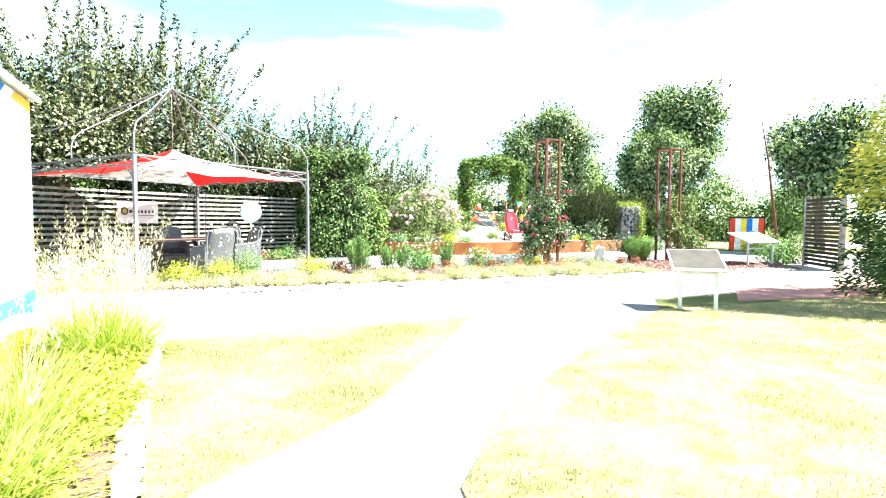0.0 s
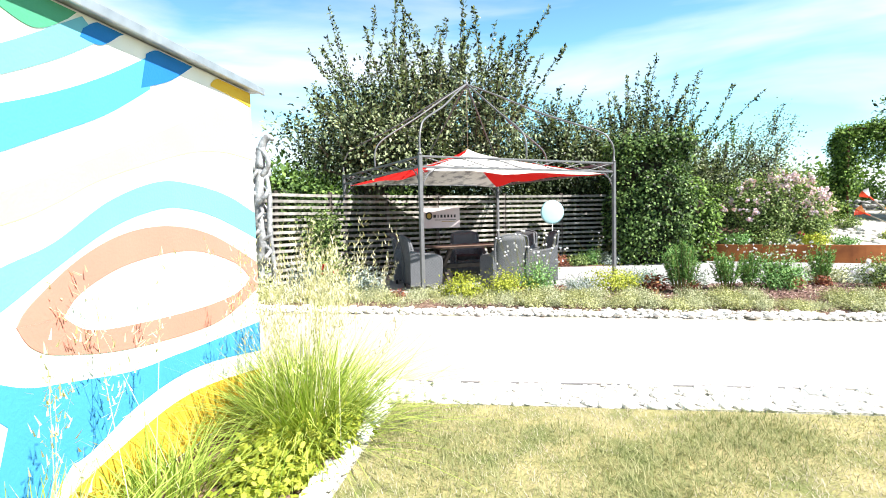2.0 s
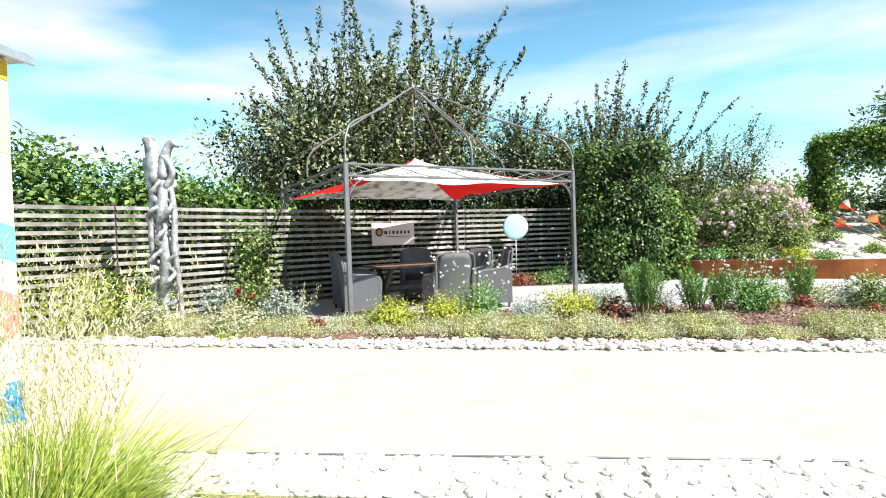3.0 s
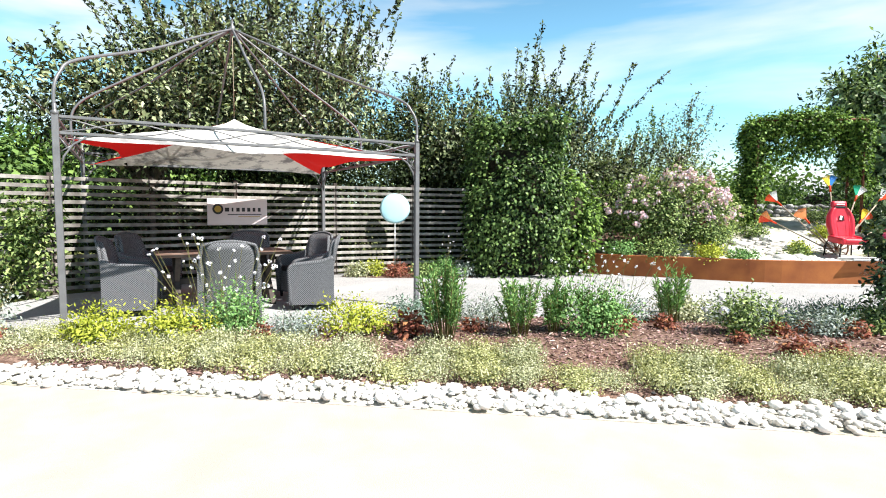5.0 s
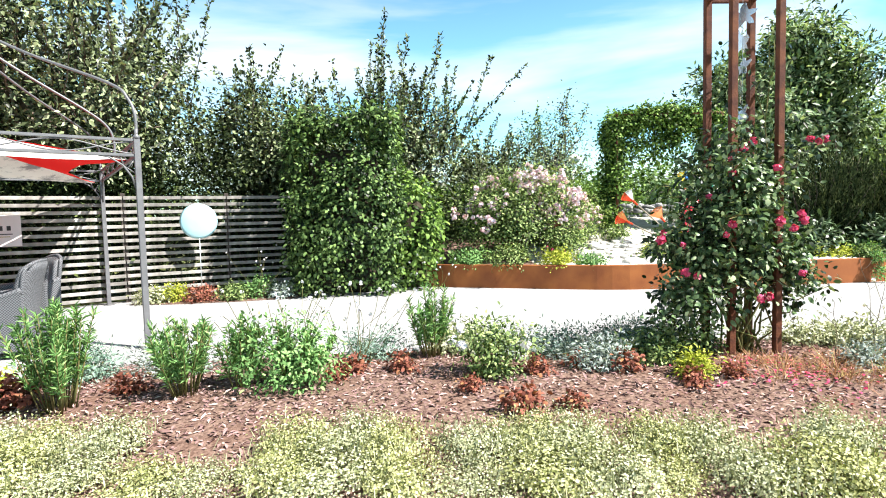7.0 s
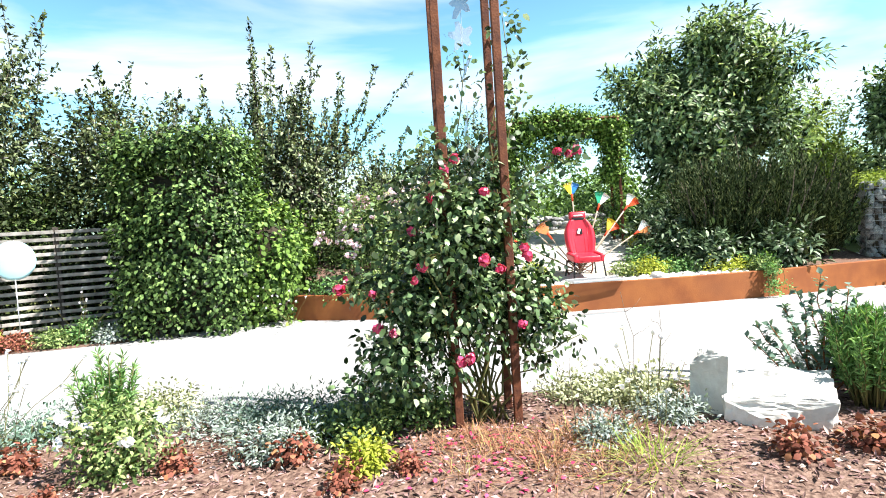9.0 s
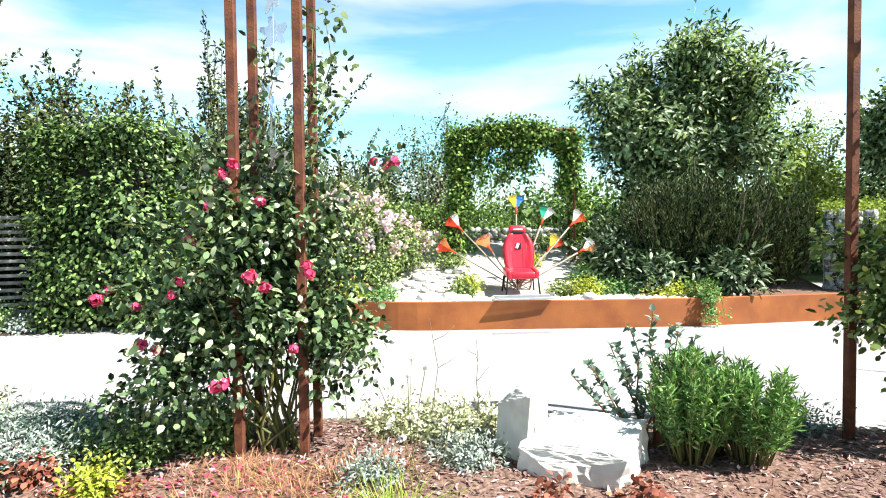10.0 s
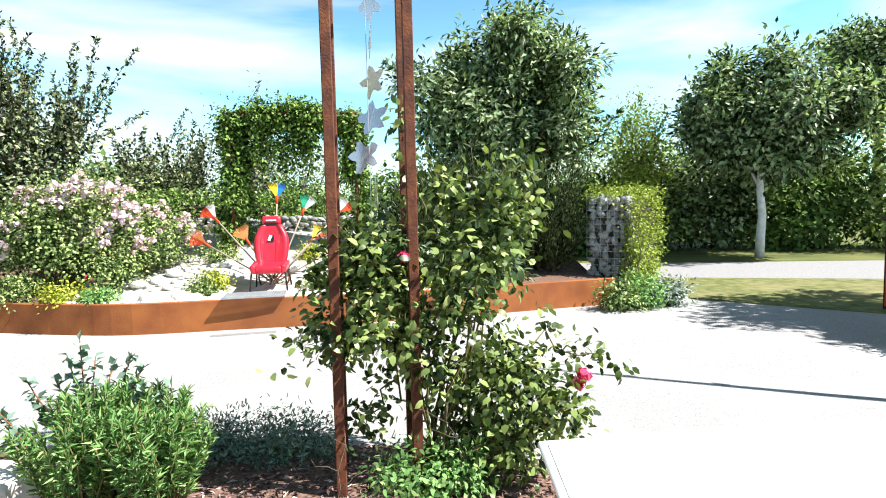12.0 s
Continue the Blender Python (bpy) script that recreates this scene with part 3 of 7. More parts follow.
def stones_joined(rng, name, places, sizes, mat, base):
    """Many small stones as one mesh: copies of base's shape, turned and scaled."""
    bv = np.array([v.co[:] for v in base.vertices])
    bf = np.array([p.vertices[:] for p in base.polygons])
    pieces = []
    for p, s in zip(places, sizes):
        a = rng.uniform(0, 6.28)
        r = np.array([[math.cos(a), -math.sin(a), 0], [math.sin(a), math.cos(a), 0], [0, 0, 1]])
        pieces.append(((bv * rng.uniform(0.75, 1.25, 3) * s) @ r.T + p, bf))
    return np_mesh(name, *join_arrays(pieces), mat, True)


def smooth_line(pts, n=8):
    """A rounded line through the points (Catmull-Rom)."""
    p = [np.array(pts[0], float)] + [np.array(q, float) for q in pts] + [np.array(pts[-1], float)]
    out = []
    for i in range(1, len(p) - 2):
        for k in range(n):
            t = k / n
            out.append(0.5 * (2 * p[i] + (p[i + 1] - p[i - 1]) * t + (2 * p[i - 1] - 5 * p[i] + 4 * p[i + 1] - p[i + 2]) * t * t
                              + (3 * p[i] - p[i - 1] - 3 * p[i + 1] + p[i + 2]) * t ** 3))
    out.append(p[-2])
    return np.array(out)


def flat_area(name, outline, z, mat, label, category):
    return structure(name, Geo().prism(outline, -0.05, z).mesh(name, mat), label, category)


# ---- ground and paths ----
g = Geo()
ring = [(math.cos(a) * 900 + 5, math.sin(a) * 900 + 5, 0) for a in np.linspace(0, 2 * math.pi, 48, endpoint=False)]
g.add(ring, [list(range(48))])
structure("ground", g.mesh("ground", M["earth"]), "rough grassy ground reaching the horizon", "ground")


def far_edge(x):
    return 5.85 - 0.075 * x


flat_area("path_main", [(-16, 2.9), (14.5, 2.9), (16, 3.6), (15.2, 4.8), (-16, 7.05)], 0.012, M["path"], "pale pink bound gravel garden path", "path")
flat_area("path_concrete", [(-1.15, -9), (1.4, -9), (0.0, -2.0), (0.27, -1.02), (1.03, -0.19), (1.96, 0.41), (3.2, 1.2), (4.89, 2.11), (5.6, 2.9), (2.25, 2.897), (2.2, 2.57), (1.31, 1.43), (0.25, 0.18), (-0.79, -0.54), (-1.5, -1.4), (-1.6, -2.5)],
          0.008, M["concrete"], "pale concrete branch path across the lawn", "path")
flat_area("paving_red", [(6.7, 2.3), (8.5, 1.88), (14, 1.6), (14.5, 3.0), (8.0, 3.3)], 0.018, M["red_path"], "faded red paving at the path junction", "paving")
LAWN_LEFT = [(-1.0, -0.62), (-0.79, -0.54), (0.25, 0.18), (1.31, 1.43), (2.2, 2.57), (-1.02, 2.62), (-1.05, 1.0)]
LAWN_RIGHT = [(0.27, -1.02), (1.03, -0.19), (1.96, 0.41), (3.2, 1.2), (4.89, 2.11), (8.9, 1.75), (14, 1.4), (14, -9), (1.45, -9), (0.02, -2.0)]
flat_area("lawn_small", LAWN_LEFT, 0.02, M["lawn"], "small patch of dry sunlit lawn", "lawn")
flat_area("lawn_large", LAWN_RIGHT, 0.02, M["lawn"], "large dry lawn beside the branch path", "lawn")
flat_area("plaza", [(-4.2, 6.9), (-1.5, 7.1), (1.5, 8.6), (5, 8.95), (9.2, 9.0), (12.4, 8.4), (12.6, 5.0), (16, 4.6), (24, 6.0), (18.8, 11.4), (16.8, 13.5), (15.4, 13.3), (12.5, 12.95), (8.3, 12.9), (6.3, 13.65), (4.6, 14.3), (2.2, 14.4), (-0.6, 13.2), (-2.0, 12.1), (-4.0, 10.0)],
          0.006, M["plaza"], "light grey crushed gravel square", "ground")
flat_area("verge", [(16.8, 13.5), (18.8, 11.4), (24, 7.0), (30, 9.5), (22, 14.2), (18, 15.8), (16.9, 16.2)], 0.03, M["verge"], "strip of dry grass beside the lane", "verge")
flat_area("road", [(16.9, 16.3), (18, 15.9), (22, 14.3), (30, 9.7), (40, 8), (40, 13.5), (25.4, 17.2), (19.8, 18.7), (16, 20)], 0.01, M["road"], "narrow grey asphalt lane", "road")


def inside(outline, x, y):
    hit = False
    for (ax, ay), (bx, by) in zip(outline, outline[1:] + outline[:1]):
        if (ay > y) != (by > y) and x < (bx - ax) * (y - ay) / (by - ay) + ax:
            hit = not hit
    return hit


def lawn_blades(name, outline, box, n, seed, label, ln=0.045, leaf="lawn", sign=1):
    rng = np.random.default_rng(seed)
    x, y = rng.uniform(box[0], box[2], n), rng.uniform(box[1], box[3], n)
    keep = np.array([inside(outline, a, b) for a, b in zip(x, y)])
    dens = np.array([noise.noise((a * 1.3, b * 1.3, 3.0)) for a, b in zip(x, y)])
    keep &= rng.uniform(-0.5, 0.6, n) < dens * 1.9 * sign + 0.1
    p = np.stack([x[keep], y[keep], np.full(keep.sum(), 0.018)], 1)
    m = len(p)
    d = unit(np.stack([rng.normal(size=m) * 0.6, rng.normal(size=m) * 0.6, np.ones(m)], 1))
    tall = 1 + 0.8 * np.clip(dens[keep], 0, 1)
    v, f = strips(p, d, ln * rng.uniform(0.5, 1.5, m) * tall, np.full(m, 0.0042), np.full(m, 0.3), 1)
    return tagged(new(name, np_mesh(name, v, f, L[leaf])), label, "grass", "", "stuff")


lawn_blades("lawn_grass", LAWN_LEFT, (-1.1, -0.7, 2.3, 2.7), 75000, 3, "short dry grass blades of the small lawn")
lawn_blades("lawn_grass", LAWN_RIGHT, (0, -3.0, 9, 2.2), 110000, 4, "short dry grass blades of the large lawn")
lawn_blades("lawn_straw", LAWN_LEFT, (-1.1, -0.7, 2.3, 2.7), 45000, 3, "withered straw coloured patches of the small lawn", 0.03, "hay", -1)
lawn_blades("lawn_straw", LAWN_RIGHT, (0, -3.0, 9, 2.2), 70000, 4, "withered straw coloured patches of the large lawn", 0.03, "hay", -1)

# planting bed in front of the square
rng = np.random.default_rng(11)
bx, by = np.linspace(-9, 13.2, 112), np.linspace(0, 1, 16)


def bed_far(x):
    return np.interp(x, [-9, -4.4, -2.2, -1.2, 1.0, 2.0, 4.3, 6.1, 9.2, 11, 12.2, 13.2], [8.2, 8.4, 7.0, 7.0, 8.1, 8.85, 9.0, 9.05, 9.0, 8.75, 8.5, 7.4])


def bed_near(x):
    return far_edge(x) + 0.33


def bed_z(x, y):
    s = np.clip((y - bed_near(x)) / (bed_far(x) - bed_near(x) + 1e-6), 0, 1)
    return 0.012 + 0.11 * np.sin(np.pi * s) ** 0.7 + 0.02 * noise.noise((x * 2.2, y * 2.2, 0)) * math.sin(math.pi * s)


v = []
for x in bx:
    for s in by:
        y = bed_near(x) + (bed_far(x) - bed_near(x)) * s
        v.append((x, y, bed_z(x, y) if 0 < s < 1 else -0.02))
f = [[i * 16 + k, (i + 1) * 16 + k, (i + 1) * 16 + k + 1, i * 16 + k + 1] for i in range(111) for k in range(15)]
structure("planting_bed", Geo().add(v, f).mesh("planting_bed", M["mulch"], True), "long planting bed covered in bark mulch", "garden bed")
n = 32000
x = rng.uniform(-1, 12.6, n)
y = bed_near(x) + (bed_far(x) - bed_near(x)) * rng.uniform(0.04, 0.96, n)
p = np.stack([x, y, [bed_z(a, b) + 0.004 for a, b in zip(x, y)]], 1)
d = unit(rng.normal(size=(n, 3)) * [1, 1, 0.25])
tagged(new("mulch_chips", np_mesh("mulch_chips", *leaf_arrays(p, d, unit(rng.normal(size=(n, 3)) * 0.4 + [0, 0, 1]), rng.uniform(0.02, 0.07, n), rng.uniform(0.008, 0.025, n)), M["chip"])),
       "loose bark chips on the planting bed", "mulch", "", "stuff")

# bed along the painted house
structure("house_bed", Geo().prism([(-2.0, -6), (-1.62, -6), (-1.62, -2.2), (-1.5, -1.2), (-1.12, -0.6), (-1.13, 2.62), (-2.0, 2.75)], -0.02, 0.025).mesh("house_bed", M["mulch"]), "narrow planted bed at the house wall", "garden bed")

# ---- painted house ----
house = thing("house", "low garden house painted with bright flowing bands", "house", (-2.03, 2.69, 0))
g = Geo()
g.box((4.2, 7.4, 2.2), pose(-2.1, -3.7, 1.1), 0.01)
part("wall", g.mesh("wall", M["plaster"]), house, "white plastered walls")
g = Geo()
g.box((4.3, 7.55, 0.035), pose(-2.1, -3.69, 2.222), 0.006)
part("roof", g.mesh("roof", M["zinc"]), house, "thin grey metal roof sheet")
g = Geo()
g.box((0.02, 7.56, 0.05), pose(0.06, -3.69, 2.215), 0.004)
part("roof_edge", g.mesh("roof_edge", M["zinc"]), house)


def band(name, upper, lower, mat, lift=0.003):
    """A painted band on the wall between two lines of (y, z)."""
    n = 8
    a, b = smooth_line(upper, n), smooth_line(lower, n)
    k = max(len(a), len(b))
    def even(q):
        t = np.linspace(0, 1, len(q))
        return np.stack([np.interp(np.linspace(0, 1, k), t, q[:, i]) for i in (0, 1)], 1)
    a, b = even(a), even(b)
    v = [(lift, y - 2.69, min(z, 2.185)) for y, z in a] + [(lift, y - 2.69, max(min(z, 2.185), 0.01)) for y, z in b]
    f = [[i, i + 1, k + i + 1, k + i] for i in range(k - 1)]
    v += [(0.0, y, z) for _, y, z in v]
    f += [[i, i + 1, 2 * k + i + 1, 2 * k + i] for i in range(k - 1)] + [[k + i, k + i + 1, 3 * k + i + 1, 3 * k + i] for i in range(k - 1)]
    part(name, Geo().add(v, f).mesh(name, mat), house)


band("painted_band", [(0.06, 2.18), (0.08, 1.94), (0.18, 1.68), (0.29, 1.48), (0.41, 1.44), (0.6, 1.48), (1.01, 1.65), (1.32, 1.79), (1.62, 1.97)],
     [(0.23, 2.18), (0.22, 2.0), (0.28, 1.81), (0.37, 1.67), (0.44, 1.64), (0.62, 1.67), (0.98, 1.8), (1.3, 1.95), (1.6, 2.12)], M["m_cyan"])
band("painted_band", [(1.6, 2.14), (1.72, 2.19), (2.0, 2.19)], [(1.55, 1.96), (1.78, 2.05), (2.0, 2.185)], M["m_blue"], 0.004)
band("painted_band", [(0.37, 2.18), (0.41, 1.88), (0.5, 1.79), (0.65, 1.77), (1.02, 1.94), (1.3, 2.11)], [(0.52, 2.18), (0.54, 1.96), (0.6, 1.9), (0.66, 1.89), (0.82, 1.95), (1.2, 2.18)], M["m_pale"])
band("painted_patch", [(0.74, 2.13), (0.86, 2.19), (1.17, 2.19)], [(0.74, 2.11), (0.95, 2.05), (1.12, 2.14)], M["m_green"], 0.004)
band("painted_patch", [(1.2, 2.13), (1.3, 2.19), (1.45, 2.19)], [(1.18, 2.09), (1.3, 2.09), (1.42, 2.17)], M["m_blue"], 0.004)
band("painted_patch", [(2.18, 2.13), (2.3, 2.19), (2.68, 2.19)], [(2.18, 2.12), (2.45, 2.11), (2.68, 2.09)], M["m_yellow"], 0.005)
band("painted_band", [(0.2, 1.24), (0.78, 1.41), (1.01, 1.5), (1.3, 1.61), (1.93, 1.87), (2.3, 2.02), (2.68, 2.08)], [(0.2, 1.16), (0.77, 1.29), (1.0, 1.37), (1.3, 1.5), (1.92, 1.68), (2.3, 1.73), (2.68, 1.72)], M["m_cream"])
band("painted_band", [(-1.2, 1.5), (-0.5, 1.2), (-0.04, 1.07), (0.15, 1.01), (0.39, 1.01), (0.76, 1.14), (0.99, 1.22), (1.29, 1.39), (1.63, 1.5), (1.91, 1.51), (2.31, 1.46), (2.68, 1.35)],
     [(-1.2, 1.3), (-0.5, 1.04), (-0.05, 0.93), (0.11, 0.87), (0.34, 0.85), (0.64, 0.93), (0.98, 1.11), (1.28, 1.26), (1.54, 1.34), (1.8, 1.37), (2.17, 1.32), (2.68, 1.17)], M["m_pale"])
band("painted_band", [(0.8, 0.91), (0.87, 0.99), (1.12, 1.15), (1.42, 1.25), (1.77, 1.27), (2.16, 1.2), (2.68, 1.0)], [(1.01, 0.91), (1.11, 1.0), (1.37, 1.09), (1.73, 1.13), (2.04, 1.11), (2.4, 1.01), (2.57, 0.9)], M["m_salmon"])
band("painted_band", [(1.01, 0.91), (1.15, 0.83), (1.46, 0.8), (2.01, 0.79), (2.39, 0.82), (2.57, 0.9), (2.68, 1.0)], [(0.8, 0.91), (0.86, 0.82), (1.0, 0.76), (1.41, 0.69), (2.12, 0.67), (2.61, 0.79), (2.68, 0.83)], M["m_salmon"], 0.004)
band("painted_band", [(-1.4, 0.35), (-0.5, 0.5), (-0.07, 0.69), (0.1, 0.75), (0.3, 0.79), (0.58, 0.78), (0.82, 0.68), (1.02, 0.64), (1.4, 0.58), (1.7, 0.575), (1.99, 0.57), (2.68, 0.57)],
     [(-1.4, 0.2), (-0.5, 0.36), (-0.08, 0.57), (0.15, 0.64), (0.41, 0.69), (0.62, 0.66), (0.76, 0.54), (1.0, 0.3), (1.39, 0.4), (1.72, 0.45), (2.1, 0.44), (2.68, 0.36)], M["m_mid"])
band("painted_band", [(0.74, 0.56), (0.86, 0.46), (1.02, 0.31)], [(0.6, 0.1), (0.74, 0.11), (0.9, 0.2)], M["m_mid"], 0.004)
band("painted_band", [(0.9, 0.12), (1.0, 0.18), (1.38, 0.27), (1.71, 0.32), (2.08, 0.31), (2.68, 0.23)], [(0.9, 0.1), (1.0, 0.02), (1.38, 0.02), (1.71, 0.02), (2.08, 0.02), (2.68, 0.02)], M["m_yellow"])
band("painted_patch", [(0.1, 0.3), (0.3, 0.5), (0.5, 0.42), (0.6, 0.3)], [(0.1, 0.28), (0.25, 0.15), (0.4, 0.15), (0.6, 0.28)], M["m_pale"], 0.004)

for k, (gx, gy, n, ln, st) in enumerate([(-1.62, 0.35, 520, 0.62, 7), (-1.42, 2.05, 1200, 0.78, 60), (-1.78, 1.25, 380, 0.5, 5), (-1.7, 2.5, 550, 0.66, 40), (-1.6, -0.45, 520, 0.6, 9), (-1.75, -1.9, 320, 0.6, 6)]):
    grass_tuft("grass_tuft", "arching green ornamental grass with straw flower stalks at the house", (gx, gy, 0.02), n, ln, 0.34, L["grass"], 0.009, st, 1.15, 60 + k, "grass tufts at the house")
rng = np.random.default_rng(5)
for k in range(26):
    shrub_at = (-1.3 + rng.uniform(-0.2, 0.1), rng.uniform(-0.3, 2.4), 0.02)
    if k == 0:
        ground_cover = shrub("ground_cover", "low yellow green ground cover at the house bed", shrub_at, (0.2, 0.2, 0.05), 40, 16, 0.04, 0.028, L["gold"], 0.04, 90, "ground cover", 4, None, None, "ground cover at the house")
    else:
        copy_thing(ground_cover, pose(*shrub_at, 0, 0, rng.uniform(0, 360)))

# ---- pebble strips ----
PEBBLES = [stone_mesh("pebble", M["pebble"], 200 + k, 0.62, 0.16) for k in range(6)]


def pebble_strip(name, label, spots, near, seed):
    rng = np.random.default_rng(seed)
    base = structure(name, Geo().prism(spots["bed"], -0.03, 0.016).mesh(name, M["sand"]), label, "edging")
    far_p, far_s = [], []
    for p, s in zip(spots["p"], spots["s"]):
        if near(p):
            ob = part("pebble", PEBBLES[rng.integers(6)], base)
            ob.matrix_basis = pose(*p, rng.uniform(-15, 15), rng.uniform(-15, 15), rng.uniform(0, 360)) @ Matrix.Diagonal((s * rng.uniform(0.8, 1.4), s, s * rng.uniform(0.8, 1.2), 1))
        else:
            far_p.append(p)
            far_s.append(s)
    if far_p:
        ob = part("pebbles", stones_joined(rng, "pebbles", far_p, far_s, M["pebble"], PEBBLES[0]), base)
        ob["kind"] = "stuff"


rng = np.random.default_rng(21)
pp, ss = [], []
for k in range(5200):
    x = rng.uniform(-9, 12.5)
    y = far_edge(x) + rng.uniform(0.02, 0.42)
    s = rng.choice([0.03, 0.048, 0.068, 0.105], p=[0.35, 0.4, 0.2, 0.05])
    pp.append((x, y, 0.012 + s * 0.22 + rng.uniform(0, 0.03)))
    ss.append(s)
pebble_strip("pebble_strip_far", "band of white river pebbles along the planting bed",
             dict(bed=[(-9, far_edge(-9)), (12.6, far_edge(12.6)), (12.6, far_edge(12.6) + 0.42), (-9, far_edge(-9) + 0.42)], p=pp, s=ss), lambda p: 2.8 < p[0] < 4.1, 22)
pp, ss = [], []
for k in range(1050):
    x, y = rng.uniform(-1.9, 2.25), 2.64 + rng.uniform(0, 0.45)
    s = rng.choice([0.04, 0.055, 0.08, 0.11], p=[0.35, 0.4, 0.2, 0.05])
    pp.append((x, y, 0.012 + s * 0.05 + rng.uniform(0, 0.012)))
    ss.append(s)
pebble_strip("pebble_strip_near", "band of white pebbles between lawn and path", dict(bed=[(-2.0, 2.63), (2.24, 2.63), (2.24, 3.1), (-2.0, 3.1)], p=pp, s=ss), lambda p: -0.1 < p[0] < 1.3 and p[1] < 2.95, 23)
pp, ss = [], []
for k in range(230):
    y = rng.uniform(-0.55, 2.6)
    pp.append((-1.09 + rng.uniform(-0.05, 0.05) - 0.03 * math.sin(y), y, 0.04))
    ss.append(rng.uniform(0.04, 0.09))
pebble_strip("pebble_strip_lawn", "narrow line of white pebbles edging the small lawn", dict(bed=[(-1.15, -0.6), (-1.03, -0.6), (-1.03, 2.6), (-1.15, 2.6)], p=pp, s=ss), lambda p: True, 24)
g = Geo()
g.box((17, 0.012, 0.05), pose(-6.2, 3.11, 0.0), 0.003)
structure("path_edging", g.mesh("path_edging", M["steel"]), "thin grey steel edging of the path", "edging")

# ---- slatted garden fence ----
FENCE = [(-7.4, 4.6), (-5.4, 7.8), (-4.0, 10.0), (-2.0, 11.98), (-0.4, 13.05), (1.1, 13.75), (2.7, 14.3)]
fence = thing("garden_fence", "weathered horizontal slat garden fence with dark posts", "fence", (0, 0, 0))
for (ax, ay), (bx_, by_) in zip(FENCE, FENCE[1:]):
    ln = math.hypot(bx_ - ax, by_ - ay)
    ang = math.degrees(math.atan2(by_ - ay, bx_ - ax))
    me = Geo().box((ln - 0.02, 0.024, 0.058), None, 0.004).mesh("slat", M["slat"])
    for k in range(15):
        ob = part("slat", me, fence)
        ob.matrix_basis = pose((ax + bx_) / 2, (ay + by_) / 2, 0.1 + k * 0.122, 0, random.uniform(-0.12, 0.12), ang)
    nx, ny = math.sin(radians(ang)), -math.cos(radians(ang))
    m = max(1, round(ln / 1.6))
    me = Geo().box((0.075, 0.075, 1.9), None, 0.006).mesh("post", M["fence_post"])
    for k in range(m):
        ob = part("post", me, fence)
        ob.matrix_basis = pose(ax + (bx_ - ax) * k / m - nx * 0.06, ay + (by_ - ay) * k / m - ny * 0.06, 0.94, 0, 0, ang)

# added leafy row, its dark colour stands for the shade behind the fence
for k, ((ax, ay), (bx_, by_)) in enumerate(zip(FENCE, FENCE[1:])):
    rng = np.random.default_rng(520 + k)
    ln = math.hypot(bx_ - ax, by_ - ay)
    t = thing("privet_hedge", "added leafy row darkened for the shade behind the slat fence", "hedge", ((ax + bx_) / 2, (ay + by_) / 2, 0), math.degrees(math.atan2(by_ - ay, bx_ - ax)), "privet behind the fence")
    n = int(ln * 110)
    c = np.stack([rng.uniform(-ln / 2, ln / 2, n), rng.uniform(0.3, 0.75, n), rng.uniform(0.05, 1.0, n) ** 0.8 * 1.75], 1)
    c[:, 2] *= 1 + 0.12 * np.sin(c[:, 0] * 2.7 + k)
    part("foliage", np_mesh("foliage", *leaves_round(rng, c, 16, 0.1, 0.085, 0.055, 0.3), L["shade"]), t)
    for j in range(max(2, int(ln / 0.5))):
        x = -ln / 2 + (j + 0.5) * ln / max(2, int(ln / 0.5))
        part("trunk", Geo().tube(wiggle(rng, (x, 0.5, -0.05), (x + rng.normal() * 0.1, 0.5, 1.5), 5, 0.05), np.linspace(0.03, 0.01, 5), 6).mesh("trunk", M["shade_brown"], True), t)

sign = thing("sign_board", "pale sign board with dark emblem hung on the slat fence", "sign", (-1.95, 11.9, 1.3), 41.6)
part("panel", Geo().box((1.08, 0.02, 0.48), pose(0, -0.05, 0), 0.004).mesh("panel", M["sign"]), sign)
g = Geo()
g.tube([(-0.36, -0.062, 0.05), (-0.36, -0.066, 0.05)], 0.095, 20)
part("emblem", g.mesh("emblem", M["ink"]), sign, "dark round emblem")
g = Geo()
g.tube([(-0.36, -0.066, 0.05), (-0.36, -0.069, 0.05)], 0.06, 20)
part("emblem_ring", g.mesh("emblem_ring", M["gold"]), sign)
for k, w in enumerate((0.075, 0.03, 0.06, 0.055, 0.055, 0.05, 0.05)):
    part("letter_bar", Geo().box((w, 0.004, 0.07), pose(-0.2 + k * 0.098, -0.063, 0.04), 0.001).mesh("letter_bar", M["ink"]), sign)
part("letter_bar", Geo().box((0.62, 0.004, 0.014), pose(0.12, -0.063, -0.05), 0.001).mesh("letter_bar", M["ink"]), sign)
part("letter_bar", Geo().box((0.4, 0.004, 0.012), pose(0.2, -0.063, -0.09), 0.001).mesh("letter_bar", M["gold"]), sign)

disc = thing("garden_stake", "round pale blue disc on a thin metal stake", "garden ornament", (0.8, 13.2, 0))
g = Geo()
prof = [(0.0, 0.035), (0.16, 0.032), (0.27, 0.02), (0.31, 0.0), (0.27, -0.02), (0.16, -0.032), (0.0, -0.035)]
v, f = [], []
for k in range(32):
    a = 2 * math.pi * k / 32
    v += [(r * math.cos(a), h, 1.38 + r * math.sin(a)) for r, h in prof]
    f += [[k * 7 + i, ((k + 1) % 32) * 7 + i, ((k + 1) % 32) * 7 + i + 1, k * 7 + i + 1] for i in range(6)]
ob = part("disc", Geo().add(v, f).mesh("disc", M["disc"], True), disc)
ob.rotation_euler = (0, 0, radians(12))
part("stake", Geo().tube([(0, 0, -0.1), (0, 0, 1.1)], 0.008, 8).mesh("stake", M["zinc"], True), disc)

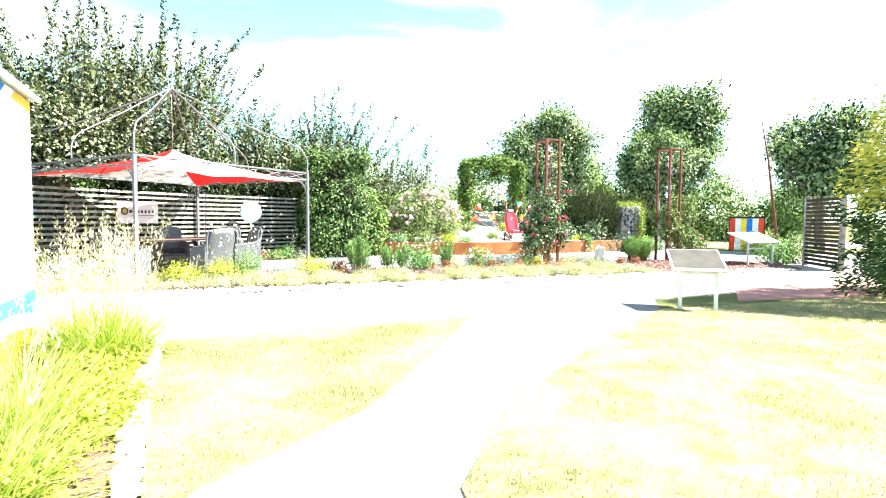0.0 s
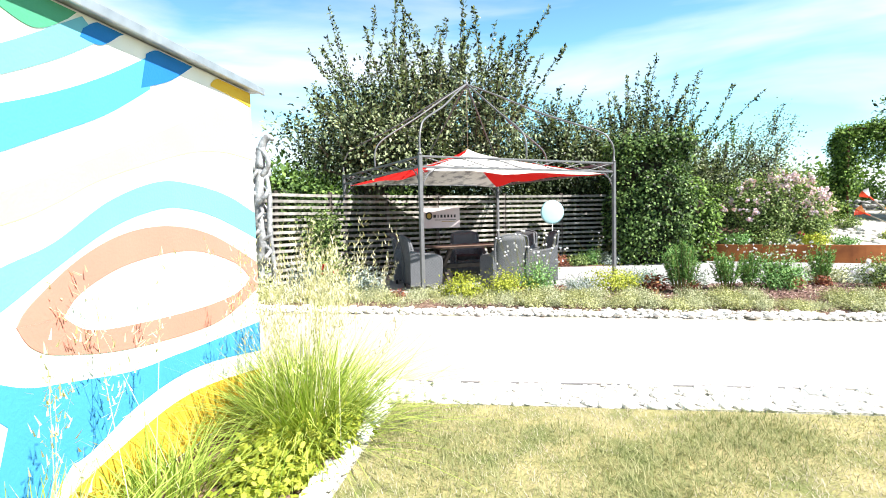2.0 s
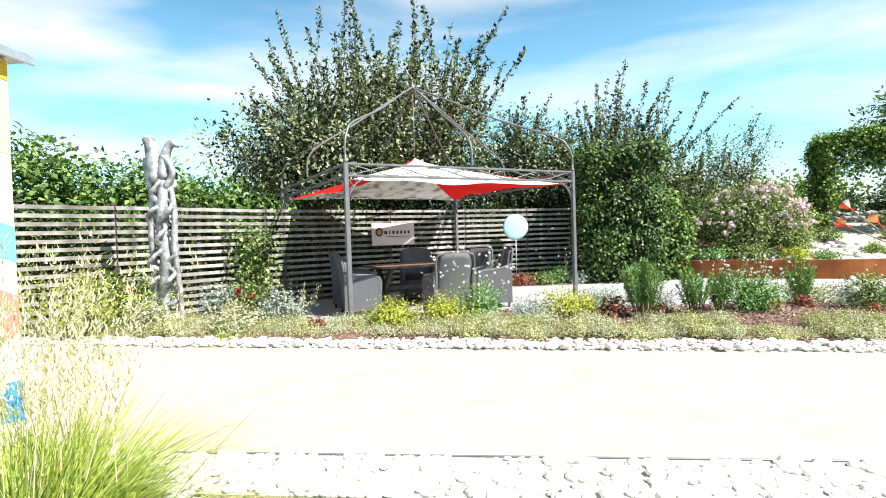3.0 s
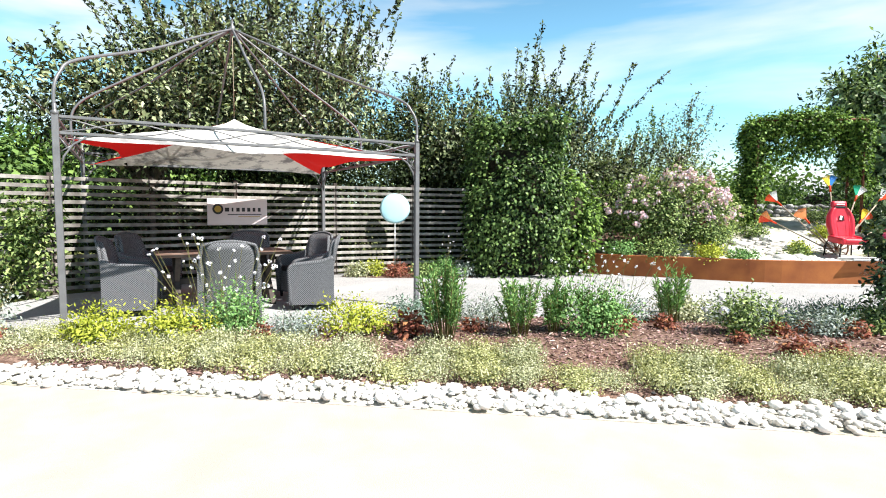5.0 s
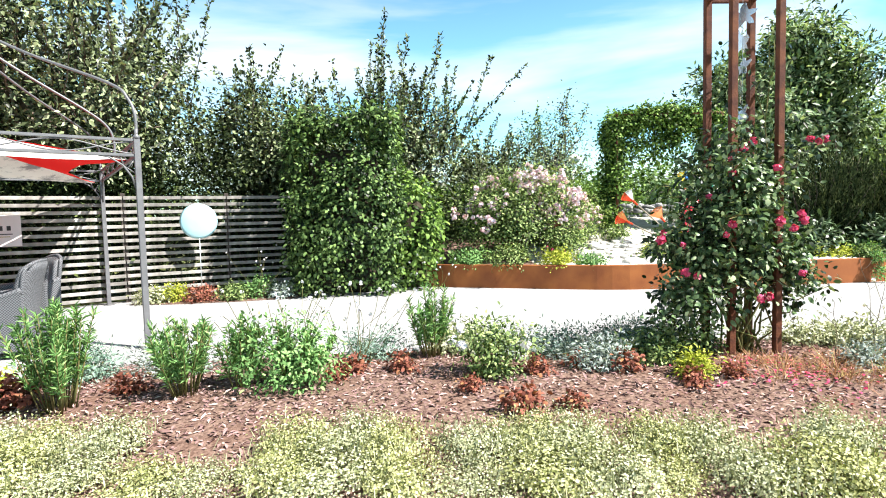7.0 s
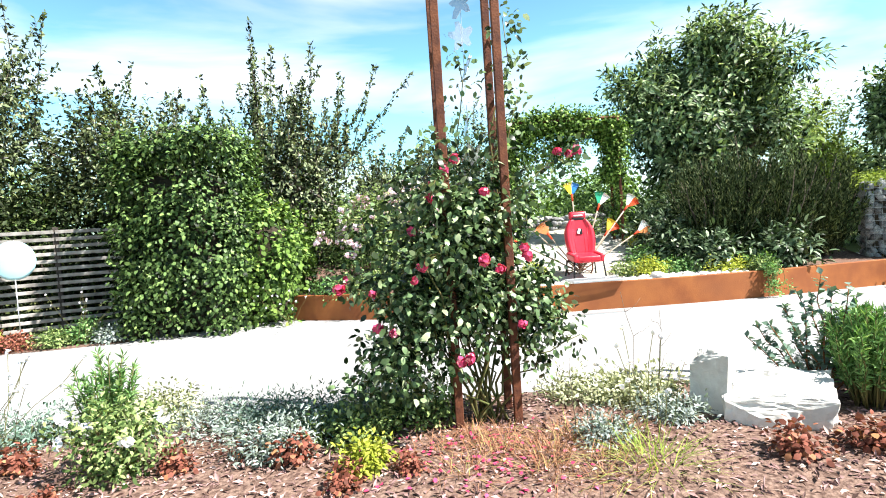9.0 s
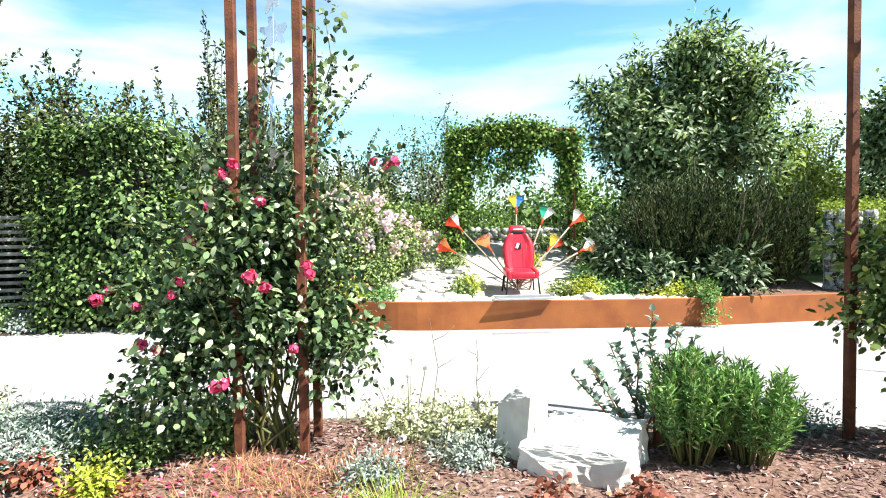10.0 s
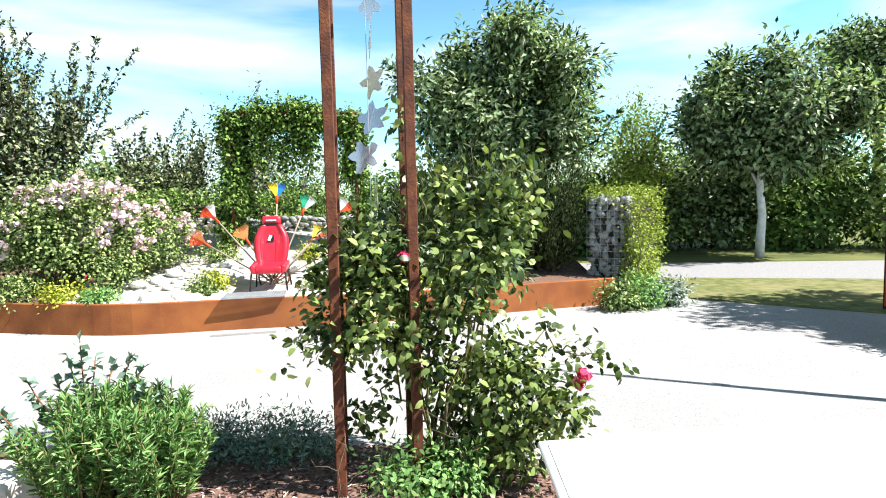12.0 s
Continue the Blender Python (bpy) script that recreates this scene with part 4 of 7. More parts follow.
# ---- pavilion ----
pav = thing("garden_pavilion", "grey steel garden pavilion with open ribs and a canopy", "pavilion", (-1.1, 10.03, 0), 34.6)
H = 2.0
post_me = Geo().box((0.06, 0.06, 2.26), pose(0, 0, 1.13), 0.005).mesh("post", M["steel"])
cap_me = Geo().tube([(0, 0, 2.26), (0, 0, 2.29), (0, 0, 2.31), (0, 0, 2.36), (0, 0, 2.38)], [0.035, 0.035, 0.016, 0.022, 0.004], 10).mesh("finial", M["steel"], True)
foot_me = Geo().box((0.14, 0.14, 0.012), pose(0, 0, 0.012), 0.003).mesh("foot_plate", M["steel"])
rail_me = Geo().box((3.94, 0.035, 0.03), None, 0.004).mesh("rail", M["steel"])
g = Geo()
for s in (-1, 1):
    g.tube([(x, 0, 2.165 + s * 0.06 * math.cos(x * 2 * math.pi / 1.32)) for x in np.linspace(-1.95, 1.95, 60)], 0.008, 6)
lat_me = g.mesh("lattice_bar", M["steel"], True)
g = Geo()
g.tube([(0.03, 0, 1.74), (0.06, 0, 1.86), (0.14, 0, 1.98), (0.26, 0, 2.06), (0.4, 0, 2.085)], 0.011, 6)
g.tube([(0.03, 0, 1.9), (0.13, 0, 1.97)], 0.007, 6)
g.tube([(0.13, 0, 1.97), (0.16, 0, 2.08)], 0.007, 6)
g.tube([(0.03, 0, 2.04), (0.1, 0, 1.94)], 0.007, 6)
br_me = g.mesh("bracket", M["steel"], True)


def rib_mesh(r):
    line = smooth_line([(r, 0, 2.27), (r, 0, 2.5), (r - 0.07, 0, 2.68), (r - 0.28, 0, 2.86), (r * 0.55, 0, 3.25), (r * 0.25, 0, 3.66), (0.02, 0, 3.97)], 6)
    return Geo().tube(line, 0.016, 8).mesh("rib", M["steel"], True)


mid_me, cor_me = rib_mesh(2.0), rib_mesh(2.0 * math.sqrt(2))
for k in range(4):
    a = 90 * k
    c, s = math.cos(radians(a)), math.sin(radians(a))
    px, py = c * H - s * H, s * H + c * H
    for me in (post_me, foot_me):
        ob = part(me.name, me, pav)
        ob.matrix_basis = pose(px, py, 0)
        if me is post_me:
            part("finial", cap_me, ob)
    for me, z in ((rail_me, 2.245), (rail_me, 2.085), (lat_me, 0)):
        ob = part(me.name, me, pav)
        ob.matrix_basis = pose(s * H, -c * H, z, 0, 0, a)
    ob = part("bracket", br_me, pav)
    ob.matrix_basis = pose(px, py, 0, 0, 0, a + 180)
    ob = part("bracket", br_me, pav)
    ob.matrix_basis = pose(px, py, 0, 0, 0, a + 270)
    ob = part("rib", mid_me, pav)
    ob.matrix_basis = pose(0, 0, 0, 0, 0, a)
    ob = part("rib", cor_me, pav)
    ob.matrix_basis = pose(0, 0, 0, 0, 0, a + 45)
part("apex_finial", Geo().tube([(0, 0, 3.9), (0, 0, 4.0), (0, 0, 4.03), (0, 0, 4.12)], [0.04, 0.04, 0.02, 0.003], 10).mesh("apex_finial", M["steel"], True), pav)
part("cord", Geo().tube([(0, 0, 2.7), (0, 0, 3.93)], 0.005, 6).mesh("cord", M["handle"], True), pav)


def canopy_panel(k, mat, name):
    """A quarter of the sail: tip in the middle, edge hanging in a curve."""
    a = radians(90 * k)
    n, v, f = 14, [], []
    for i in range(n + 1):
        for j in range(n + 1):
            u, w = i / n, 2 * j / n - 1
            sag = (1 - w * w)
            r = u * (1.92 - 0.46 * sag * u)
            x, y = r * w * 1.0, -r
            z = 2.68 - 0.62 * u ** 0.72 - 0.05 * sag * math.sin(math.pi * u) + 0.02 * math.sin(7 * w + 5 * u) * u
            v.append((x * math.cos(a) - y * math.sin(a), x * math.sin(a) + y * math.cos(a), z))
    f = [[i * (n + 1) + j, (i + 1) * (n + 1) + j, (i + 1) * (n + 1) + j + 1, i * (n + 1) + j + 1] for i in range(n) for j in range(n)]
    return part(name, Geo().add(v, f).mesh(name, mat, True), pav, ("cream" if mat is M["canvas_white"] else "red") + " canvas canopy panel")


for k in range(4):
    canopy_panel(k, M["canvas_white"] if k % 2 == 0 else M["canvas_red"], "canopy_panel")

# ---- table and wicker chairs ----
tab = thing("garden_table", "dark brown wooden garden table with crossed legs", "table", (-1.05, 9.5, 0.006), 34.6)
for k in range(7):
    part("board", Geo().box((1.7, 0.128, 0.035), pose(0, -0.4 + k * 0.133, 0.735), 0.005).mesh("board", M["table"]), tab)
for s in (-1, 1):
    g = Geo()
    for q in (-1, 1):
        g.box((0.07, 0.07, 0.98), pose(s * 0.6, 0, 0.36, q * 42, 0, 0), 0.006)
    part("trestle", g.mesh("trestle", M["fence_post"]), tab)
part("stretcher", Geo().box((1.2, 0.06, 0.08), pose(0, 0, 0.36), 0.006).mesh("stretcher", M["fence_post"]), tab)


def wicker_chair(at, turn):
    """A deep armchair: straight high back with a rolled top, arms that curve down to the front."""
    t = thing("wicker_armchair", "dark grey woven wicker armchair with a high back", "chair", at, turn, "chairs round the garden table")
    n, v, f = 10, [], []
    for j in range(n + 1):
        u = j / n
        z, y = 0.08 + 0.86 * u, 0.25 + 0.02 * u + 0.11 * u ** 2.2
        for k in range(9):
            w = -1 + k / 4
            v.append((w * (0.27 + 0.03 * u - 0.05 * max(0, u - 0.8) * 5 * abs(w) ** 3), y - 0.07 * abs(w) ** 3 * min(1, u * 2), z + 0.035 * (1 - w * w) * u))
    m = 9 * (n + 1)
    v += [(x * 0.98, y - 0.055, z - 0.01) for x, y, z in v]
    for j in range(n):
        for k in range(8):
            q = [j * 9 + k, j * 9 + k + 1, (j + 1) * 9 + k + 1, (j + 1) * 9 + k]
            f += [q, [i + m for i in q[::-1]]]
    rim = list(range(0, 9)) + [j * 9 + 8 for j in range(1, n + 1)] + [n * 9 + k for k in range(7, -1, -1)] + [j * 9 for j in range(n - 1, 0, -1)]
    f += [[rim[i], rim[(i + 1) % len(rim)], rim[(i + 1) % len(rim)] + m, rim[i] + m] for i in range(len(rim))]
    part("backrest", Geo().add(v, f).mesh("backrest", M["wicker"], True), t)
    edge = [(-0.275, 0.23, 0.12), (-0.3, 0.28, 0.7), (-0.285, 0.31, 0.9), (-0.22, 0.335, 0.955), (0, 0.36, 0.985), (0.22, 0.335, 0.955), (0.285, 0.31, 0.9), (0.3, 0.28, 0.7), (0.275, 0.23, 0.12)]
    part("back_edge", Geo().tube(smooth_line(edge, 4), 0.02, 8).mesh("back_edge", M["wicker"], True), t)
    for s in (-1, 1):
        line = smooth_line([(0.28, 0.70), (0.12, 0.645), (-0.1, 0.62), (-0.24, 0.60), (-0.29, 0.54), (-0.29, 0.4), (-0.27, 0.08)], 4)
        v, f = [], []
        for y, z in line:
            for x in (0.27, 0.335):
                v += [(s * x, y, z), (s * x, min(y + 0.0, 0.28), 0.08)]
        for i in range(len(line) - 1):
            a = i * 4
            f += [[a, a + 4, a + 5, a + 1], [a + 2, a + 3, a + 7, a + 6], [a, a + 2, a + 6, a + 4]]
        f += [[0, 1, 3, 2]]
        part("side", Geo().add(v, f).mesh("side", M["wicker"]), t)
        part("armrest", Geo().tube([(s * 0.305, y, z) for y, z in line], 0.036, 8).mesh("armrest", M["wicker"], True), t)
    part("seat", Geo().box((0.55, 0.52, 0.33), pose(0, -0.01, 0.24), 0.03).mesh("seat", M["wicker"]), t)
    part("cushion", Geo().box((0.5, 0.48, 0.08), pose(0, -0.03, 0.44), 0.03).mesh("cushion", M["cushion"]), t, "dark seat cushion")
    me = Geo().tube([(0, 0, 0), (0, 0, 0.09)], [0.02, 0.024], 8).mesh("leg", M["black_steel"])
    for x in (-0.27, 0.27):
        for y in (-0.25, 0.24):
            part("leg", me, t).location = (x, y, 0)
    return t


chair = wicker_chair((-0.36, 8.25, 0.006), 205)
for x, y, a in ((0.25, 9.45, 285), (-1.9, 8.75, 115), (-2.3, 9.75, 95), (-1.2, 10.6, 15), (-0.15, 10.3, 320)):
    copy_thing(chair, pose(x, y, 0.006, 0, 0, a))

# ---- silver totem ----
rng = np.random.default_rng(33)
tot = thing("totem_sculpture", "tall silvery driftwood totem standing in a stone foot", "sculpture", (-4.2, 7.15, 0.05))
def limb_piece(points, radii, name):
    part(name, Geo().tube(smooth_line(points, 4), np.interp(np.linspace(0, 1, 4 * (len(points) - 1) + 1), np.linspace(0, 1, len(radii)), radii), 9).mesh(name, M["silver"], True), tot)


limb_piece([(0, 0, 0.1), (-0.03, 0.02, 0.5), (0.03, 0, 0.95), (-0.02, 0.02, 1.4), (0.03, 0, 1.9), (0.0, 0, 2.2)], [0.05, 0.06, 0.085, 0.075, 0.085, 0.08, 0.06], "stem")
limb_piece([(-0.17, 0.04, 0.05), (-0.15, 0.02, 0.7), (-0.17, 0, 1.3), (-0.14, 0, 1.8), (-0.19, 0, 2.25), (-0.22, 0, 2.38)], [0.035, 0.04, 0.045, 0.04, 0.05, 0.03], "stem")
limb_piece([(0.2, 0.05, 0.05), (0.19, 0.03, 0.6), (0.16, 0, 1.1), (0.18, 0, 1.6), (0.15, 0, 1.95)], [0.03, 0.035, 0.045, 0.04, 0.03], "stem")
limb_piece([(-0.05, 0, 2.05), (-0.1, 0, 2.4), (-0.13, 0, 2.58), (-0.2, -0.02, 2.66)], [0.1, 0.095, 0.085, 0.05], "head")
limb_piece([(0.03, 0, 2.1), (0.07, 0, 2.35), (0.12, 0, 2.5), (0.2, 0, 2.57), (0.28, -0.02, 2.52)], [0.09, 0.07, 0.06, 0.055, 0.03], "head")
limb_piece([(0.05, -0.02, 2.4), (0.17, -0.03, 2.28), (0.19, -0.03, 2.12), (0.08, -0.02, 1.98)], [0.05, 0.04, 0.04, 0.05], "loop")
for k in range(15):
    z, a = 0.35 + k * 0.12, k * 2.4
    q = rng.uniform(0.15, 0.23)
    limb_piece([(0.05 * math.cos(a), 0.05 * math.sin(a), z), (q * math.cos(a + 0.5), q * 0.8 * math.sin(a + 0.5), z + 0.08), (q * 0.9 * math.cos(a + 1.1), q * 0.7 * math.sin(a + 1.1), z + 0.2), (0.05 * math.cos(a + 1.4), 0.05 * math.sin(a + 1.4), z + 0.27)], [0.04, 0.034, 0.026, 0.036], "knot")
part("foot", Geo().box((0.38, 0.34, 0.32), pose(0, 0, 0.06), 0.05).mesh("foot", M["limestone"]), tot, "white stone foot block")

# ---- rusted retaining wall and rubble slope ----
WALL = smooth_line([(4.65, 14.1), (5.3, 13.75), (6.3, 13.4), (7.3, 13.02), (8.3, 12.76), (9.9, 12.76), (11.2, 12.74), (12.6, 12.8), (14.0, 12.98), (15.6, 13.2)], 4)
wall = thing("retaining_wall", "low rusted steel retaining wall in a gentle curve", "retaining wall", (0, 0, 0))
wall["kind"] = "structure"
for i in range(0, len(WALL) - 1, 4):
    q = WALL[i:i + 5]
    v, f = [], []
    for x, y in q:
        v += [(x, y, -0.05), (x, y, 0.43), (x, y + 0.012, 0.44), (x, y + 0.07, 0.44), (x, y + 0.07, -0.05)]
    for k in range(len(q) - 1):
        f += [[k * 5 + j, (k + 1) * 5 + j, (k + 1) * 5 + (j + 1) % 5, k * 5 + (j + 1) % 5] for j in range(5)]
    f += [[0, 1, 2, 3, 4], [(len(q) - 1) * 5 + j for j in range(5)]]
    part("panel", Geo().add(v, f).mesh("panel", M["corten"]), wall)


def wall_y(x):
    return float(np.interp(x, WALL[:, 0], WALL[:, 1]))


def slope_z(x, y):
    s = (y - wall_y(x) - 0.05)
    return 0.40 + np.clip(s - 0.9, 0, 3.3) * 0.26 + 0.05 * noise.noise((x * 1.4, y * 1.4, 5)) * min(1, max(0, s))


xs, ys = np.linspace(4.66, 15.6, 60), np.linspace(0, 1, 22)
v = []
for x in xs:
    for s in ys:
        y = wall_y(x) + 0.075 + (21.0 - wall_y(x)) * s ** 1.3
        v.append((x, y, slope_z(x, y)))
f = [[i * 22 + k, (i + 1) * 22 + k, (i + 1) * 22 + k + 1, i * 22 + k + 1] for i in range(59) for k in range(21)]
k0 = len(v)
edge = [i * 22 for i in range(60)] + [59 * 22 + k for k in range(1, 22)] + [i * 22 + 21 for i in range(58, -1, -1)] + [k for k in range(20, 0, -1)]
v += [(v[i][0], v[i][1], -0.05) for i in edge]
f += [[edge[i], edge[(i + 1) % len(edge)], k0 + (i + 1) % len(edge), k0 + i] for i in range(len(edge))]
slope_me = Geo().add(v, f).mesh("rubble_slope", M["sand"], True)
slope_me.materials.append(M["mulch"])
for p in slope_me.polygons:
    if p.center.x > 12.4 or p.center.x < 6.9:
        p.material_index = 1
structure("rubble_slope", slope_me, "rising rubble and sand slope behind the retaining wall", "ground")
ROCKS = [stone_mesh("rock", M["limestone"], 300 + k, 0.6, 0.24) for k in range(5)]
rng = np.random.default_rng(44)
for k in range(260):
    x = rng.uniform(7.2, 12.6)
    y = wall_y(x) + 0.12 + abs(rng.normal()) * 0.9
    if k > 150:
        x = rng.uniform(7.0, 9.4)
        y = wall_y(x) + rng.uniform(0.2, 2.6)
    s = rng.uniform(0.05, 0.18) if rng.uniform() > 0.08 else rng.uniform(0.2, 0.34)
    if 9.3 < x < 10.7 and y < 14.2 and s > 0.12:
        continue
    ob = thing("rock", "pale limestone rock lying on the rubble slope", "rock", (0, 0, 0), 0, "rocks on the slope", "", ROCKS[rng.integers(5)])
    ob.matrix_basis = pose(x, y, slope_z(x, y) + s * 0.12, rng.uniform(-12, 12), rng.uniform(-12, 12), rng.uniform(0, 360))
    ob.scale = (s * rng.uniform(0.9, 1.5), s, s * rng.uniform(0.8, 1.2))
pp, ss = [], []
for k in range(620):
    x = rng.uniform(7.3, 12.7)
    y = wall_y(x) + 0.1 + abs(rng.normal()) * 0.28
    s_ = rng.uniform(0.05, 0.12)
    pp.append((x, y, slope_z(x, y) + s_ * 0.2))
    ss.append(s_)
tagged(new("white_stones", stones_joined(rng, "white_stones", pp, ss, M["pebble"], PEBBLES[1])), "white stones strewn behind the rusted wall", "stones", "", "stuff")
dark_wall = thing("dry_stone_wall", "low dark dry stone wall above the slope", "stone wall", (0, 0, 0))
DARK = [stone_mesh("stone", M["gabion"], 320 + k, 0.7, 0.2) for k in range(4)]
for k in range(150):
    x, row = 7.6 + (k % 50) * 0.125, k // 50
    ob = part("stone", DARK[rng.integers(4)], dark_wall)
    ob.matrix_basis = pose(x + row * 0.06 + rng.uniform(-0.04, 0.04), 17.1 + rng.uniform(-0.09, 0.09), 1.26 + row * 0.12 + rng.uniform(-0.03, 0.03), rng.uniform(-30, 30), rng.uniform(-20, 20), rng.uniform(0, 360)) @ Matrix.Diagonal((rng.uniform(0.14, 0.26), rng.uniform(0.14, 0.22), rng.uniform(0.12, 0.22), 1))

# ---- gabion wall ----
gab = thing("gabion_wall", "wire gabion wall filled with grey quarry stones", "gabion", (15.45, 13.9, 0), -38.5)
# dark filler box: painted shade between the stones
part("core", Geo().box((0.6, 3.0, 1.72), pose(0.36, 1.6, 0.86), 0.02).mesh("core", M["shade_brown"]), gab)
GS = [stone_mesh("stone", M["gabion"], 340 + k, 0.8, 0.34) for k in range(5)]
rng = np.random.default_rng(51)
spots = [(0.06 + c * 0.125, 0.08, 0.07 + r * 0.118) for r in range(15) for c in range(6)]
spots += [(0.05, 0.2 + c * 0.135, 0.07 + r * 0.118) for r in range(15) for c in range(12)]
for x, y, z in spots:
    ob = part("stone", GS[rng.integers(5)], gab)
    ob.matrix_basis = pose(x + rng.uniform(-0.045, 0.045), y + rng.uniform(-0.035, 0.035), z + rng.uniform(-0.03, 0.03), rng.uniform(0, 360), rng.uniform(0, 360), rng.uniform(0, 360)) @ Matrix.Diagonal((rng.uniform(0.14, 0.21), rng.uniform(0.13, 0.19), rng.uniform(0.11, 0.16), 1))
g = Geo()
for z in np.arange(0.0, 1.81, 0.12):
    g.tube([(-0.03, 3.1, z), (-0.03, -0.02, z), (0.74, -0.02, z), (0.74, 3.1, z)], 0.0025, 4)
for x in np.arange(-0.03, 0.75, 0.12):
    g.tube([(x, -0.02, 0), (x, -0.02, 1.8)], 0.0025, 4)
part("wire_mesh", g.mesh("wire_mesh", M["zinc"]), gab)
rng = np.random.default_rng(52)
cc = np.concatenate([np.stack([rng.uniform(-0.1, 0.82, 150), rng.uniform(-0.05, 3.1, 150), rng.uniform(1.74, 1.95, 150)], 1),
                     np.stack([rng.uniform(0.62, 0.84, 60), rng.uniform(-0.1, 0.1, 60), rng.uniform(0.1, 1.8, 60)], 1),
                     np.stack([rng.uniform(0.74, 0.86, 160), rng.uniform(0, 3, 160), rng.uniform(0.1, 1.8, 160)], 1)])
ivy = thing("climbing_plant", "yellow green climber spilling over the gabion wall", "climber", (15.45, 13.9, 0), -38.5)
part("foliage", np_mesh("foliage", *leaves_round(rng, cc, 16, 0.06, 0.055, 0.045, 0.4), L["lime"]), ivy)
g = Geo()
for k in range(9):
    g.tube(wiggle(rng, (rng.uniform(0.6, 1.0), -0.06, 0), (rng.uniform(0.4, 1.0), -0.05, 1.8), 6, 0.08), np.linspace(0.012, 0.004, 6), 5)
part("stems", g.mesh("stems", M["stem"], True), ivy)

# ---- racing seat with rakes ----
seat = thing("racing_seat", "red leatherette car seat on a black tube frame", "seat", (10.02, 13.62, 0.42))
seat.scale = (1, 1, 0.92)


def pad(size, m, c, mat, name, label=""):
    bm = bmesh.new()
    bmesh.ops.create_cube(bm, size=1)
    for v in bm.verts:
        v.co = Vector((v.co.x * size[0], v.co.y * size[1], v.co.z * size[2]))
    bmesh.ops.bevel(bm, geom=bm.edges[:], offset=c, segments=3, affect="EDGES", profile=0.6)
    bm.transform(m)
    me = bpy.data.meshes.new(name)
    bm.to_mesh(me)
    bm.free()
    me.materials.append(mat)
    me.polygons.foreach_set("use_smooth", [True] * len(me.polygons))
    return part(name, me, seat, label)


def shell(name, outline, y_of, depth, mat):
    """A moulded cushion: rows of half width by height, thicker at its sides."""
    n, v, f = 14, [], []
    for z, w in outline:
        for k in range(n):
            u = -1 + 2 * k / (n - 1)
            bulge = 0.042 * math.exp(-((abs(u) - 0.82) / 0.16) ** 2) * min(1, w / 0.2) - 0.03 * (abs(u) > 0.97)
            v.append((u * w, y_of(z) - depth / 2 - bulge, z))
        for k in range(n):
            u = 1 - 2 * k / (n - 1)
            v.append((u * w * 0.96, y_of(z) + depth / 2 * (1 - 0.5 * u * u), z))
    m, rows = 2 * n, len(outline)
    for i in range(rows - 1):
        for k in range(m):
            f.append([i * m + k, i * m + (k + 1) % m, (i + 1) * m + (k + 1) % m, (i + 1) * m + k])
    f += [list(range(m))[::-1], list(range((rows - 1) * m, rows * m))]
    return part(name, Geo().add(v, f).mesh(name, mat, True), seat)


pad((0.42, 0.46, 0.13), pose(0, -0.02, 0.40, 6), 0.045, M["leather"], "cushion")
for s in (-1, 1):
    pad((0.09, 0.46, 0.15), pose(s * 0.225, -0.02, 0.415, 6, s * 10, 0), 0.04, M["leather"], "side_bolster")
shell("backrest", [(0.44, 0.2), (0.47, 0.225), (0.55, 0.25), (0.68, 0.27), (0.8, 0.275), (0.9, 0.265), (0.98, 0.24), (1.05, 0.2), (1.1, 0.17), (1.125, 0.14)], lambda z: 0.19 + (z - 0.45) * 0.2, 0.11, M["leather"])
pad((0.3, 0.1, 0.15), pose(0, 0.335, 1.2, -12), 0.05, M["leather"], "headrest")
pad((0.22, 0.02, 0.05), pose(0, 0.275, 1.135, -12), 0.008, M["leather_black"], "headrest_slot", "black slot under the headrest")
for x in (-0.12, 0.12):
    part("seam", Geo().tube([(x * 0.9, 0.112, 0.5), (x, 0.15, 0.72), (x * 1.05, 0.19, 0.95)], 0.004, 6).mesh("seam", M["leather"], True), seat, "raised stitched seam")
pad((0.09, 0.012, 0.11), pose(0, 0.212, 0.89, -12), 0.004, M["leather_black"], "badge", "black and white square badge")
pad((0.045, 0.012, 0.1), pose(-0.02, 0.207, 0.895, -12, 20), 0.004, M["white"], "badge_stripe")
pad((0.16, 0.012, 0.025), pose(0, 0.272, 1.2, -12), 0.003, M["white"], "letter_bar")
for x in (-0.25, 0.25):
    for y in (-0.2, 0.25):
        part("leg", Geo().tube([(x * 1.12, y * 1.15, 0), (x, y, 0.34)], 0.014, 8).mesh("leg", M["black_steel"], True), seat)
for y in (-0.2, 0.25):
    part("crossbar", Geo().tube([(-0.26, y, 0.33), (0.26, y, 0.33)], 0.012, 8).mesh("crossbar", M["black_steel"], True), seat)
grate = thing("steel_grate", "galvanised steel step grate in front of the seat", "grate", (9.92, 12.86, 0.478), 3)
part("frame", Geo().box((0.86, 0.03, 0.03), pose(0, -0.2, 0), 0.003).box((0.86, 0.03, 0.03), pose(0, 0.2, 0), 0.003).mesh("frame", M["zinc"]), grate)
me = Geo().box((0.006, 0.38, 0.026), None, 0.001).mesh("bar", M["zinc"])
for k in range(26):
    part("bar", me, grate).location = (-0.42 + k * 0.0336, 0, 0)
me = Geo().box((0.86, 0.005, 0.012), None, 0.001).mesh("cross_bar", M["zinc"])
for k in range(7):
    part("cross_bar", me, grate).location = (0, -0.15 + k * 0.05, 0.004)


